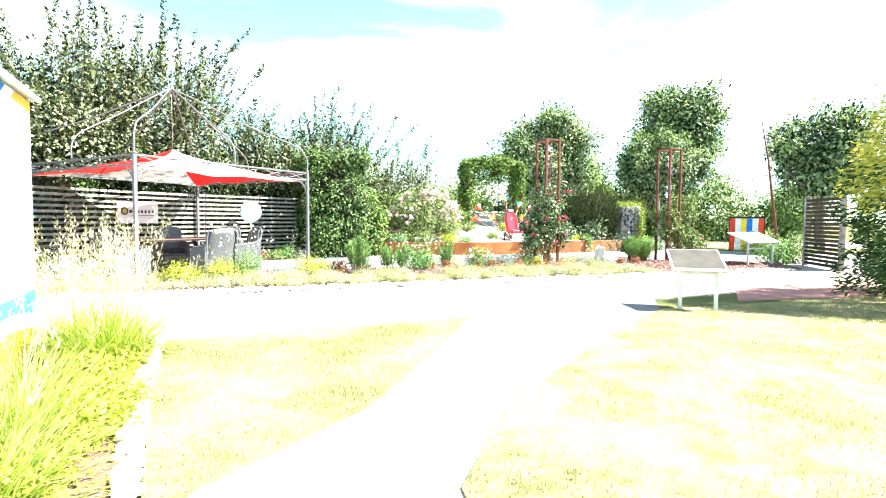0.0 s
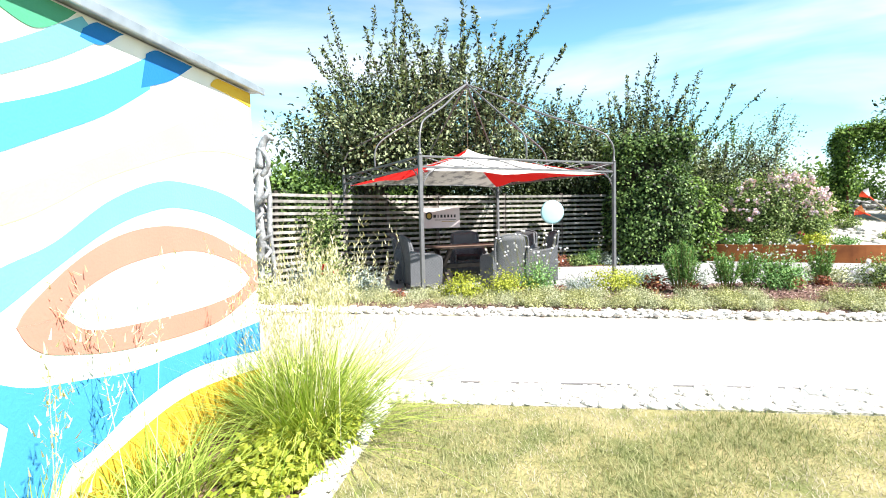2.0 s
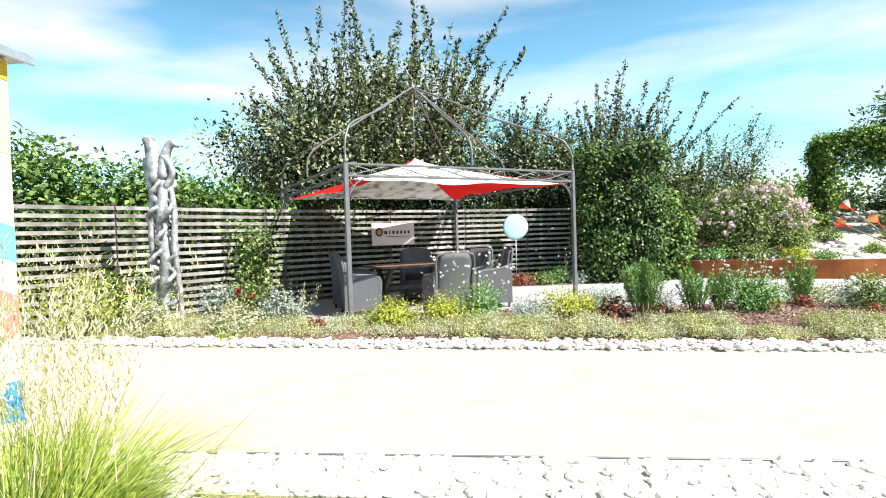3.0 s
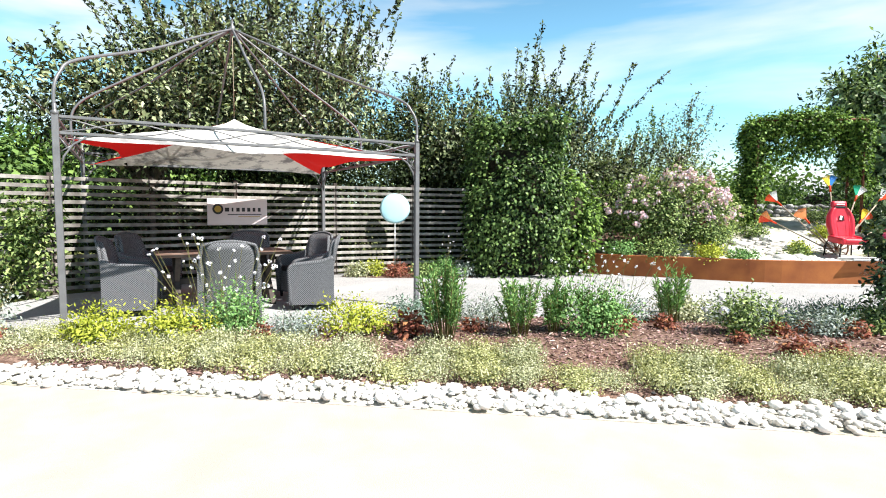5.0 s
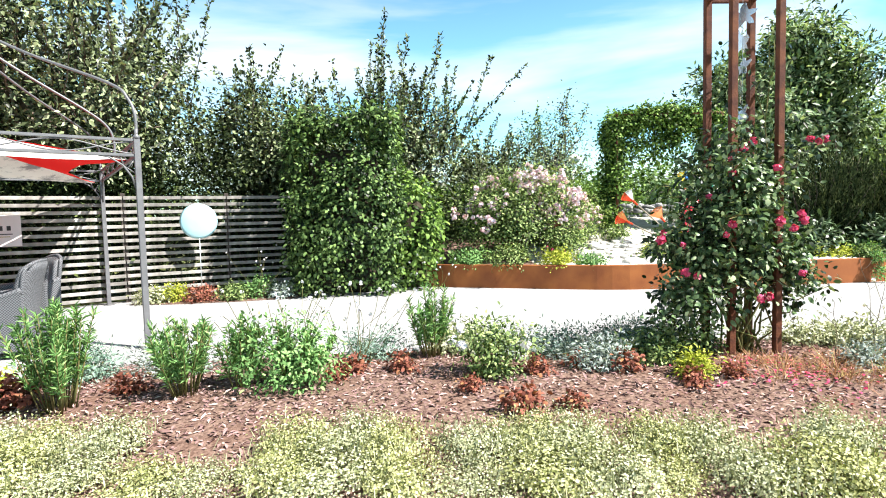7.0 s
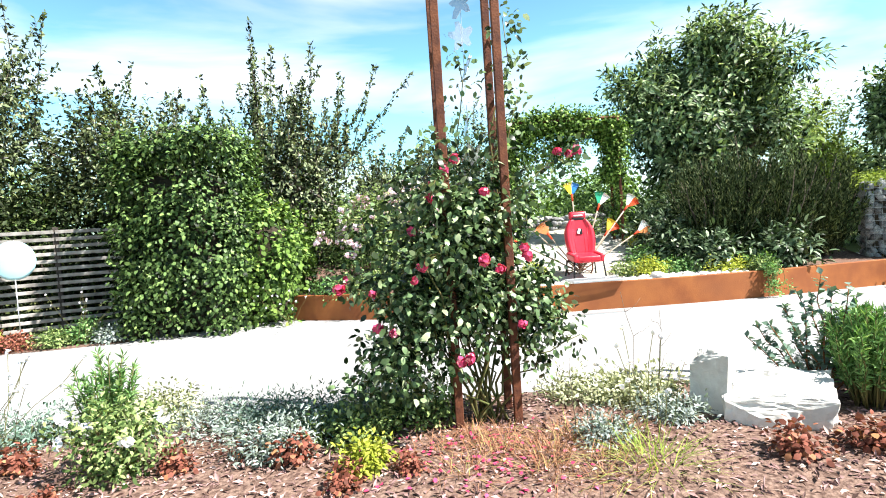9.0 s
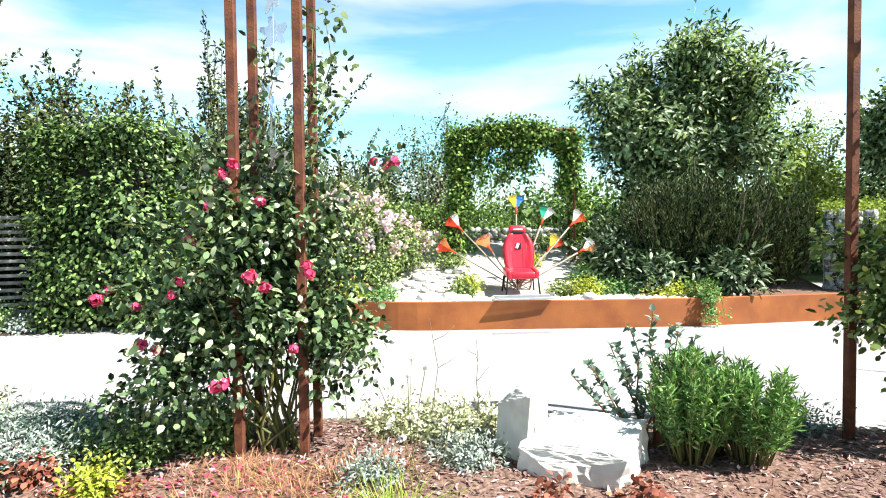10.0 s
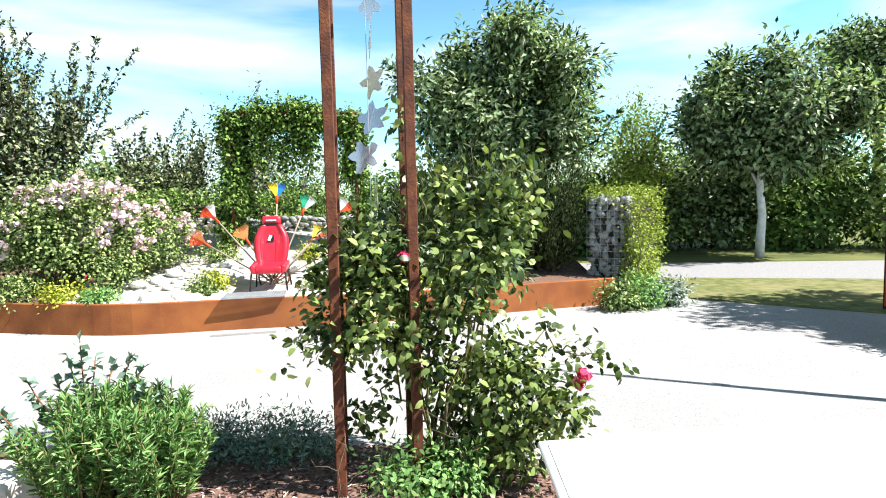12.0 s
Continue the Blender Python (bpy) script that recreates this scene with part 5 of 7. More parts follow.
def rake(tip, mats, spread=34):
    """A leaf rake stuck in the slope behind the seat, its coloured fan upwards."""
    root = Vector((10.02, 13.95, 0.5))
    tip = Vector(tip)
    d = (tip - root).normalized()
    fan = 0.24
    t = thing("leaf_rake", "leaf rake with " + mats[0] + " and " + mats[1] + " tines fanned up behind the seat", "rake", tuple(root), 0, "rakes fanned out behind the seat")
    neck = tip - d * fan * 0.55 - root
    part("handle", Geo().tube([(0, 0, 0), tuple(neck)], 0.013, 8).mesh("handle", M["handle"], True), t)
    part("socket", Geo().tube([tuple(neck - d * 0.1), tuple(neck + d * 0.04)], [0.016, 0.022], 8).mesh("socket", M["red"], True), t, "red plastic socket")
    side = d.cross(Vector((0, 1, 0.15))).normalized()
    nrm = side.cross(d)
    m = 13
    for half in (0, 1):
        g = Geo()
        for k in range(m):
            u = k / (m - 1)
            if (u < 0.5) != (half == 0):
                continue
            a = radians(-spread + 2 * spread * u)
            e = d * math.cos(a) + side * math.sin(a)
            w = side * math.cos(a) - d * math.sin(a)
            p0, p1, p2 = neck + e * 0.02, neck + e * fan, neck + e * (fan + 0.02) - nrm * 0.04
            b0, b1 = 0.004, 0.0085
            g.add([p0 - w * b0, p0 + w * b0, p1 + w * b1, p1 - w * b1, p2 + w * b1, p2 - w * b1,
                   p0 - w * b0 + nrm * 0.004, p0 + w * b0 + nrm * 0.004, p1 + w * b1 + nrm * 0.004, p1 - w * b1 + nrm * 0.004],
                  [[0, 1, 2, 3], [3, 2, 4, 5], [6, 7, 8, 9], [1, 2, 8, 7], [0, 3, 9, 6]])
        part("fan_half", g.mesh("fan_half", M[mats[half]]), t, mats[half] + " tines")


for tip, mats in (((10.07, 14.37, 2.02), ("blue", "yellow")), ((8.96, 14.45, 1.66), ("white", "red")), ((8.78, 14.35, 1.22), ("orange", "red")), ((9.5, 14.3, 1.3), ("orange", "orange")),
                  ((10.56, 14.2, 1.8), ("white", "green")), ((11.17, 14.33, 1.72), ("red", "white")), ((10.72, 14.2, 1.28), ("red", "yellow")), ((11.36, 14.3, 1.2), ("orange", "white"))):
    rake(tip, mats)
wheel = thing("spoked_wheel", "old rusted spoked wheel under the car seat", "wheel", (10.02, 13.95, 0.6))
part("rim", Geo().tube([(0.24 * math.cos(a), 0, 0.24 * math.sin(a)) for a in np.linspace(0, 2 * math.pi, 25)], 0.014, 6).mesh("rim", M["rust"], True), wheel)
me = Geo().tube([(0, 0, 0), (0.235, 0, 0)], 0.007, 5).mesh("spoke", M["rust"], True)
for k in range(12):
    part("spoke", me, wheel).rotation_euler = (0, radians(30 * k), 0)

# ---- creeper arch ----
rng = np.random.default_rng(71)
arch = thing("creeper_arch", "garden arch thickly overgrown with green creeper", "garden arch", (10.27, 15.7, 1.0), -4)
g = Geo()
for x in (-1.15, 1.15):
    for y in (-0.3, 0.3):
        g.tube([(x, y, -0.1), (x, y, 2.5)], 0.03, 6)
for y in (-0.3, 0.3):
    g.tube([(-1.2, y, 2.5), (1.2, y, 2.5)], 0.03, 6)
part("frame", g.mesh("frame", M["rust"], True), arch, "rusted frame inside the leaves")
def block(n, x0, x1, y0, y1, z0, z1):
    return np.stack([rng.uniform(x0, x1, n), rng.uniform(y0, y1, n), rng.uniform(z0, z1, n)], 1)
top = np.concatenate([block(330, -1.3, 1.25, -0.42, 0.42, 2.32, 2.62)])
top[:, 2] += 0.08 * np.sin(top[:, 0] * 2.3 + 2.0) - 0.12 * np.abs(top[:, 0]) ** 3
hang = block(190, -0.85, 0.42, -0.42, 0.3, 1.55, 2.4)
hang = hang[rng.uniform(0, 1, len(hang)) < 0.25 + (hang[:, 2] - 1.55) * 1.0]
legs = np.concatenate([block(270, -1.3, -0.98, -0.4, 0.4, 0.7, 2.5), block(190, 0.95, 1.25, -0.38, 0.38, 1.3, 2.5), block(40, 1.15, 1.42, -0.3, 0.3, 0.2, 1.2), block(50, -1.4, -1.15, -0.3, 0.3, 0.1, 0.7)])
part("foliage", np_mesh("foliage", *leaves_round(rng, np.concatenate([top, hang, legs]), 30, 0.08, 0.07, 0.052, 0.6, None, True), L["creeper"]), arch)

# ---- clipped hedge blocks ----
def hedge_block(at, size, n, seed, leaf, label, ln=0.075, per=16):
    rng = np.random.default_rng(seed)
    t = thing("hedge", label, "hedge", at)
    x, y, z = size
    # added dark box, shows through leaf gaps as inner shade
    part("core", Geo().box((x * 0.66, y * 0.66, z * 0.84), pose(0, 0, z * 0.42), 0.2).mesh("core", M["shade_brown"]), t, "dark filler block for the shade between leaves")
    area = np.array([x * z, x * z, y * z, y * z, x * y])
    side = rng.choice(5, n, p=area / area.sum())
    c = np.stack([rng.uniform(-x / 2, x / 2, n), rng.uniform(-y / 2, y / 2, n), rng.uniform(0.05, z, n)], 1)
    c[side == 0, 1], c[side == 1, 1] = -y / 2, y / 2
    c[side == 2, 0], c[side == 3, 0] = -x / 2, x / 2
    c[side == 4, 2] = z
    lump = np.array([noise.noise((p[0] * 1.4 + seed, p[1] * 1.4, p[2] * 1.4)) + 0.8 * noise.noise((p[0] * 4 + seed, p[1] * 4, p[2] * 4)) for p in c])
    mid = np.array([0, 0, z * 0.5])
    c = mid + (c - mid) * (0.95 + 0.2 * lump)[:, None]
    keep = rng.uniform(-0.55, 0.2, n) < lump
    c = c[keep]
    round_off = np.clip((np.abs(c[:, 0]) / (x / 2)) ** 6 * (np.abs(c[:, 1]) / (y / 2)) ** 6, 0, 1)
    c[:, :2] *= (1 - 0.08 * round_off)[:, None]
    part("foliage", np_mesh("foliage", *leaves_round(rng, c, per, 0.09, ln, ln * 0.7, 0.5, out_from=mid, oval=True), leaf), t)
    return t


hedge_block((3.3, 13.85, 0), (1.85, 1.7, 3.1), 2100, 81, L["hedge"], "tall clipped hornbeam block with a rough leafy face", 0.086, 19)
hedge_block((4.45, 14.35, 0), (1.0, 1.6, 2.0), 800, 82, L["creeper"], "lower clipped hedge block beside the tall one", 0.1, 14)
hedge_block((7.2, 17.6, 0.85), (6.4, 0.8, 1.2), 1300, 83, L["creeper"], "low clipped hedge behind the slope", 0.075, 14)
hedge_block((13.5, 18.5, 1.1), (4.5, 0.8, 0.9), 500, 84, L["far"], "low hedge beyond the stone wall", 0.085, 14)

# ---- shrubs on the slope ----
shrub("rose_bush", "large shrub rose with clusters of pale pink flowers", (6.55, 14.55, 0.5), (1.3, 1.0, 0.98), 330, 34, 0.06, 0.042, L["bush"], 0.13, 91, "rose bush", 24, None, (L["palepink"], 280, 0.125))
shrub("rose_bush", "shrub rose with pale pink and white flower clusters", (7.7, 14.9, 0.6), (0.95, 0.8, 0.7), 220, 32, 0.055, 0.04, L["bush"], 0.11, 92, "rose bush", 14, None, (L["palepink"], 210, 0.125))
shrub("rose_bush", "low rose with crimson flowers on the slope edge", (7.5, 14.1, 0.5), (0.55, 0.45, 0.36), 90, 26, 0.05, 0.035, L["bush"], 0.1, 93, "rose bush", 9, None, (L["pink"], 14, 0.09))
rng = np.random.default_rng(95)
for k, (x, y, r, h) in enumerate([(5.6, 13.95, 0.4, 0.16), (6.4, 13.6, 0.45, 0.2), (7.2, 13.3, 0.4, 0.16), (7.75, 13.1, 0.3, 0.1), (9.0, 13.5, 0.2, 0.15), (11.1, 13.4, 0.3, 0.14), (11.6, 13.5, 0.35, 0.12), (10.8, 13.7, 0.3, 0.1), (12.3, 13.15, 0.3, 0.1), (12.9, 13.2, 0.3, 0.14), (12.75, 12.95, 0.18, 0.12), (9.15, 13.75, 0.22, 0.18), (11.3, 14.2, 0.3, 0.16), (8.9, 15.1, 0.3, 0.18), (11.7, 15.0, 0.35, 0.2), (9.4, 16.2, 0.35, 0.2), (11.0, 16.4, 0.35, 0.22), (10.5, 15.2, 0.2, 0.12)]):
    shrub("cushion_plant", "low green cushion plant spilling over the wall top", (x, y, slope_z(x, y) - 0.02), (r, r * 0.7, h), 45, 26, 0.05, 0.03, (L["spurge"], L["bush"], L["gold"])[k % 3], 0.06, 100 + k, "plant", 5)
for k, (x, y, r, h) in enumerate([(12.9, 14.4, 0.95, 1.12), (13.9, 14.2, 0.9, 1.12), (14.9, 14.4, 0.85, 1.05), (13.5, 15.2, 1.0, 1.25)]):
    rng = np.random.default_rng(110 + k)
    t = thing("juniper", "broad upright juniper with dull green feathery sprays", "conifer", (x, y, 0.45), 0, "junipers behind the wall")
    g = Geo()
    pieces = []
    for j in range(95):
        a, q = rng.uniform(0, 6.28), rng.uniform(0.15, 1) ** 0.6
        b = np.array([math.cos(a) * r * q, math.sin(a) * r * q, h * 2 * rng.uniform(0.55, 1.08) * (1 - 0.3 * q * q)])
        s = np.array([b[0] * 0.25, b[1] * 0.25, 0.0])
        if j < 26:
            g.tube(wiggle(rng, s, b, 5, 0.05), np.linspace(0.025, 0.005, 5), 5)
        u = rng.uniform(0.12, 1, 150)[:, None]
        p = s + (b - s) * u + rng.normal(size=(150, 3)) * 0.06 * (1.25 - u)
        pieces.append(leaf_arrays(p, unit(unit((b - s)[None, :]) * 1.2 + sphere_dirs(rng, 150) * 0.7), sphere_dirs(rng, 150), rng.uniform(0.05, 0.11, 150), np.full(150, 0.022)))
    part("stems", g.mesh("stems", M["bark"], True), t)["kind"] = "stuff"
    part("foliage", np_mesh("foliage", *join_arrays(pieces), L["yew"]), t)
for k, (x, y) in enumerate([(11.9, 14.3), (12.2, 13.6), (12.6, 14.0), (13.4, 13.4), (12.0, 15.1), (12.5, 15.8), (11.9, 16.3), (12.9, 16.6)]):
    shrub("broadleaf_shrub", "low dark shrub with long glossy leaves beside the slope", (x, y, slope_z(x, y) - 0.05), (0.5, 0.45, 0.34), 60, 22, 0.16, 0.055, L["laurel"], 0.12, 120 + k, "shrub", 8)

rng = np.random.default_rng(128)
sprig = thing("trailing_plant", "leafy runners hanging over the rusted wall", "plant", (12.72, 12.74, 0.46))
g, pieces = Geo(), []
for k in range(9):
    x = rng.normal() * 0.09
    q = np.array([(x * 0.4, 0.16, 0.0), (x * 0.8, 0.02, 0.05), (x, -0.055, -0.02), (x * 1.1, -0.06, -rng.uniform(0.1, 0.25)), (x * 1.3, -0.07, -rng.uniform(0.26, 0.4))])
    g.tube(q, 0.004, 4)
    pieces.append(leaves_round(rng, np.repeat(q, 3, 0), 5, 0.03, 0.04, 0.03, 0.5))
part("stems", g.mesh("stems", M["stem"], True), sprig)
part("foliage", np_mesh("foliage", *join_arrays(pieces), L["spurge"]), sprig)

# ---- trees ----
for k, (x, y, cz, rad, n, sh, sl) in enumerate([(-2.45, 14.2, 3.5, (3.1, 2.9, 1.6), 860, 290, (0.9, 2.5)), (-3.6, 11.75, 2.95, (1.9, 1.9, 0.95), 420, 70, (0.6, 1.4)), (1.5, 15.9, 2.9, (2.0, 1.6, 1.3), 430, 60, (0.8, 1.6)),
                                                (4.2, 17.6, 2.8, (1.6, 1.4, 1.1), 240, 130, (1.3, 2.6)), (6.6, 19.3, 2.2, (1.7, 1.5, 1.1), 220, 60, (0.8, 1.6))]):
    tree("apple_tree", "old apple tree with many upright leafy shoots", (x, y, 0), cz + rad[2], cz, rad, int(n * 0.66), 44, 0.115, 0.062, L["apple"], 0.25, 0.14, None, sh, 130 + k, 0.3, "tree", 26, sl)
# bushes behind the fence, shade put into their leaf colour
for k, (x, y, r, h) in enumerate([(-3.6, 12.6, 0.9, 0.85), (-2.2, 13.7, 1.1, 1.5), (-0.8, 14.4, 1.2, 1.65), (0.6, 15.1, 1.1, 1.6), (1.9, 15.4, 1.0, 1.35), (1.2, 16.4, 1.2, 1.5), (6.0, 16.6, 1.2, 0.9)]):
    shrub("hedge_bush", "dense bush behind the slat fence with leaves darkened for shade", (x, y, 0), (r, r * 0.7, h), 230, 44, 0.1, 0.06, L["shade"], 0.2, 400 + k, "bush", 10, M["bark"], None, "bushes behind the fence", 0.2)
tree("walnut_tree", "large dark broadleaved tree behind the garden", (15.3, 19.2, 0), 7.2, 4.2, (3.0, 2.6, 2.4), 330, 105, 0.2, 0.085, L["walnut"], 0.22, 0.2, None, 30, 141, 0.45, "tree", 22, (0.3, 0.7), 34)
tree("lime_tree", "round crowned lane tree with a limewashed trunk", (23.2, 19.2, 0), 6.4, 4.0, (2.5, 2.4, 1.9), 230, 105, 0.21, 0.1, L["walnut"], 0.22, 0.11, M["limewash"], 24, 142, 0.45, "tree", 18, (0.3, 0.6), 32)
tree("maple_tree", "dense dark tree beside the gravel square", (21.6, 9.6, 0), 5.8, 3.7, (2.1, 2.0, 1.7), 170, 110, 0.2, 0.1, L["walnut"], 0.2, 0.15, None, 0, 143, 0.45, "tree", 16, (0.6, 1.3), 30)
tree("poplar_tree", "tall dark far tree beyond the lane", (83.7, 70.6, 0), 26.0, 18.4, (9.6, 8.8, 6.7), 280, 90, 0.75, 0.45, L["walnut"], 0.95, 0.64, None, 0, 144, 0.45, "tree", 16, (0.6, 1.3), 30)
tree("young_tree", "slender bright green young tree behind the gabion", (20.6, 21.5, 0), 5.0, 3.4, (0.9, 0.9, 1.9), 120, 34, 0.12, 0.07, L["lime"], 0.25, 0.07, None, 10, 146, 0.35, "tree", 10)
tree("small_tree", "light green small tree behind the arch", (8.6, 19.6, 0.6), 4.0, 2.5, (1.2, 1.1, 1.3), 110, 30, 0.1, 0.055, L["apple"], 0.24, 0.07, None, 14, 147, 0.35, "tree", 10)
tree("small_tree", "light green small tree seen through the arch", (9.4, 25.0, 0.3), 4.5, 2.5, (1.8, 1.6, 1.5), 120, 30, 0.13, 0.07, L["far"], 0.3, 0.09, None, 10, 148, 0.35, "tree", 10)
rng = np.random.default_rng(150)
for k, (x, y, r, h) in enumerate([(19.2, 22.4, 1.6, 1.3), (21.6, 23.0, 1.8, 1.6), (24.2, 22.6, 1.9, 1.7), (26.8, 21.4, 2.0, 1.9), (29.5, 20.0, 2.2, 2.0), (17.2, 22.8, 1.5, 1.2), (27.5, 24.0, 2.4, 2.4), (23.0, 25.0, 2.2, 2.3), (19.5, 25.5, 2.2, 2.0), (31.5, 17.0, 2.2, 1.9)]):
    shrub("hedge_bush", "dense green bush in the row behind the lane", (x, y, 0), (r, r * 0.8, h), 210, 30, 0.22, 0.13, (L["far"], L["bush"], L["walnut"])[k % 3], 0.27, 160 + k, "bush", 10, M["bark"], None, "bushes behind the lane", 0.45)
for k, (x, y, r, h) in enumerate([(-9, 20, 3.0, 1.9), (-12.5, 19, 3.2, 2.1), (-16, 17, 3.4, 2.3), (-6.5, 21.5, 2.6, 1.8), (8, 27, 3, 1.3), (3, 26, 3, 1.6), (14, 28, 3.2, 1.5), (-20, 13, 3.5, 2.4)]):
    shrub("hedge_bush", "distant rounded green bush beyond the garden", (x, y, 0), (r, r * 0.8, h), 240, 44, 0.25, 0.16, L["far"], 0.4, 180 + k, "bush", 8, M["bark"], None, "distant bushes", 0.5)

# golden cypress at the lawn
rng = np.random.default_rng(199)
cyp = thing("golden_cypress", "tall cypress with golden upper sprays and green base", "conifer", (10.0, 0.4, 0))
part("trunk", Geo().tube([(0, 0, 0), (0, 0, 4.6)], [0.14, 0.03], 8).mesh("trunk", M["bark"], True), cyp)
def sprays(n, z0, z1, r0, r1):
    z = rng.uniform(z0, z1, n)
    a = rng.uniform(0, 6.28, n)
    r = np.interp(z, [z0, z1], [r0, r1]) * rng.uniform(0.65, 1.12, n)
    c = np.stack([np.cos(a) * r, np.sin(a) * r, z], 1)
    m = 30
    p = np.repeat(c, m, 0) + rng.normal(size=(n * m, 3)) * 0.1
    d = unit(np.repeat(unit(c * [1, 1, 0]), m, 0) + sphere_dirs(rng, n * m) * 0.7 + [0, 0, -0.3])
    return leaf_arrays(p, d, sphere_dirs(rng, n * m), rng.uniform(0.07, 0.15, n * m), np.full(n * m, 0.035))
part("upper_sprays", np_mesh("upper_sprays", *sprays(700, 1.45, 5.2, 2.05, 0.5), L["conifer"]), cyp, "golden yellow sprays")
part("lower_sprays", np_mesh("lower_sprays", *sprays(420, 0.1, 2.0, 1.85, 1.8), L["conifer_dark"]), cyp, "dark green sprays")

# ---- rusted obelisks with roses ----
def obelisk(at, turn, h, label, seed, w=0.44):
    t = thing("rose_obelisk", label, "plant support", at, turn)
    post = Geo().box((0.055, 0.055, h), pose(0, 0, h / 2), 0.004).mesh("post", M["rust"])
    bar = Geo().box((w - 0.05, 0.04, 0.04), None, 0.004).mesh("top_bar", M["rust"])
    for k in range(4):
        a = radians(90 * k + 45)
        part("post", post, t).location = (w * 0.707 * math.cos(a), w * 0.707 * math.sin(a), -0.02)
        b = radians(90 * k)
        ob = part("top_bar", bar, t)
        ob.matrix_basis = pose(w / 2 * math.cos(b), w / 2 * math.sin(b), h - 0.04, 0, 0, 90 * k + 90)
    part("wire", Geo().tube([(0, 0, h - 0.05), (0, 0, 1.2)], 0.002, 4).mesh("wire", M["zinc"]), t)
    part("hanger", Geo().tube([(0.02 - w / 2, 0, h - 0.04), (w / 2 - 0.02, 0, h - 0.04)], 0.006, 6).mesh("hanger", M["rust"]), t)
    rng = np.random.default_rng(seed)
    for k in range(7):
        z = h - 0.25 - k * 0.21
        n = 22
        g = Geo()
        out = []
        for j in range(n):
            a = 2 * math.pi * j / n
            r = 0.075 * (1 + 0.35 * math.cos(5 * a)) * rng.uniform(0.85, 1.2)
            out.append((r * math.cos(a), r * math.sin(a)))
        v = [(x, -0.0015, y) for x, y in out] + [(x, 0.0015, y) for x, y in out]
        g.add(v, [list(range(n)), list(range(n, 2 * n))] + [[j, (j + 1) % n, n + (j + 1) % n, n + j] for j in range(n)])
        ob = part("steel_leaf", g.mesh("steel_leaf", M["mirror"]), t, "thin shiny steel leaf on a wire")
        ob.matrix_basis = pose(rng.uniform(-0.04, 0.04), rng.uniform(-0.04, 0.04), z, rng.uniform(-25, 25), rng.uniform(-20, 20), rng.uniform(0, 180))
    return t


obelisk((7.49, 8.22, 0.06), 0, 3.2, "tall rusted steel obelisk carrying a climbing rose", 211, 0.4)
obelisk((11.5, 7.98, 0.05), 0, 3.2, "tall rusted steel obelisk in a leafy rose", 212, 0.42)


def climbing_rose(at, seed, leaf, label, centres, per, blooms, bloom_mat, long_canes):
    rng = np.random.default_rng(seed)
    t = thing("climbing_rose", label, "rose bush", at)
    g = Geo()
    cc = []
    for c, r, n in centres:
        q = crown_centres(rng, n, c, (r[0], r[1], r[2]), 0.25)
        cc.append(q[q[:, 2] > 0.3])
    cc = np.concatenate(cc)
    for k in rng.choice(len(cc), 22, replace=False):
        a = np.array([rng.normal() * 0.07 + 0.1, rng.normal() * 0.07, -0.05])
        part("cane", Geo().tube(wiggle(rng, a, cc[k], 6, 0.06), np.linspace(0.012, 0.004, 6), 5).mesh("cane", M["stem"], True), t)
    canes = []
    for k in range(26):
        a = cc[rng.integers(len(cc))]
        out = (a - cc.mean(0)) * [1, 1, 0.5]
        long_canes = long_canes + [(tuple(a), tuple(a + unit(out[None, :])[0] * rng.uniform(0.1, 0.3) + [0, 0, rng.uniform(-0.12, 0.2)]))]
    for a, b in long_canes:
        pts = wiggle(rng, a, b, 7, 0.06)
        part("cane", Geo().tube(pts, np.linspace(0.007, 0.003, 7), 5).mesh("cane", M["stem"], True), t)
        canes.append(np.repeat(pts[2:], 3, 0) + rng.normal(size=(15, 3)) * 0.04)
    pieces = [leaves_round(rng, cc, int(per * 1.75), 0.085, 0.06, 0.038, 0.45, None, True)]
    for q in canes:
        pieces.append(leaves_round(rng, q, 7, 0.045, 0.06, 0.038, 0.3, None, True))
    part("foliage", np_mesh("foliage", *join_arrays(pieces), leaf), t)
    heads = [np_mesh("bloom", *petals(rng, np.zeros((1, 3)), 0.1, 34), bloom_mat) for _ in range(4)]
    for k, p in enumerate(blooms):
        part("bloom", heads[k % 4], t).matrix_basis = pose(*p, rng.uniform(0, 360), rng.uniform(0, 360), 0) @ Matrix.Scale(rng.uniform(0.65, 1.0), 4)
    return t


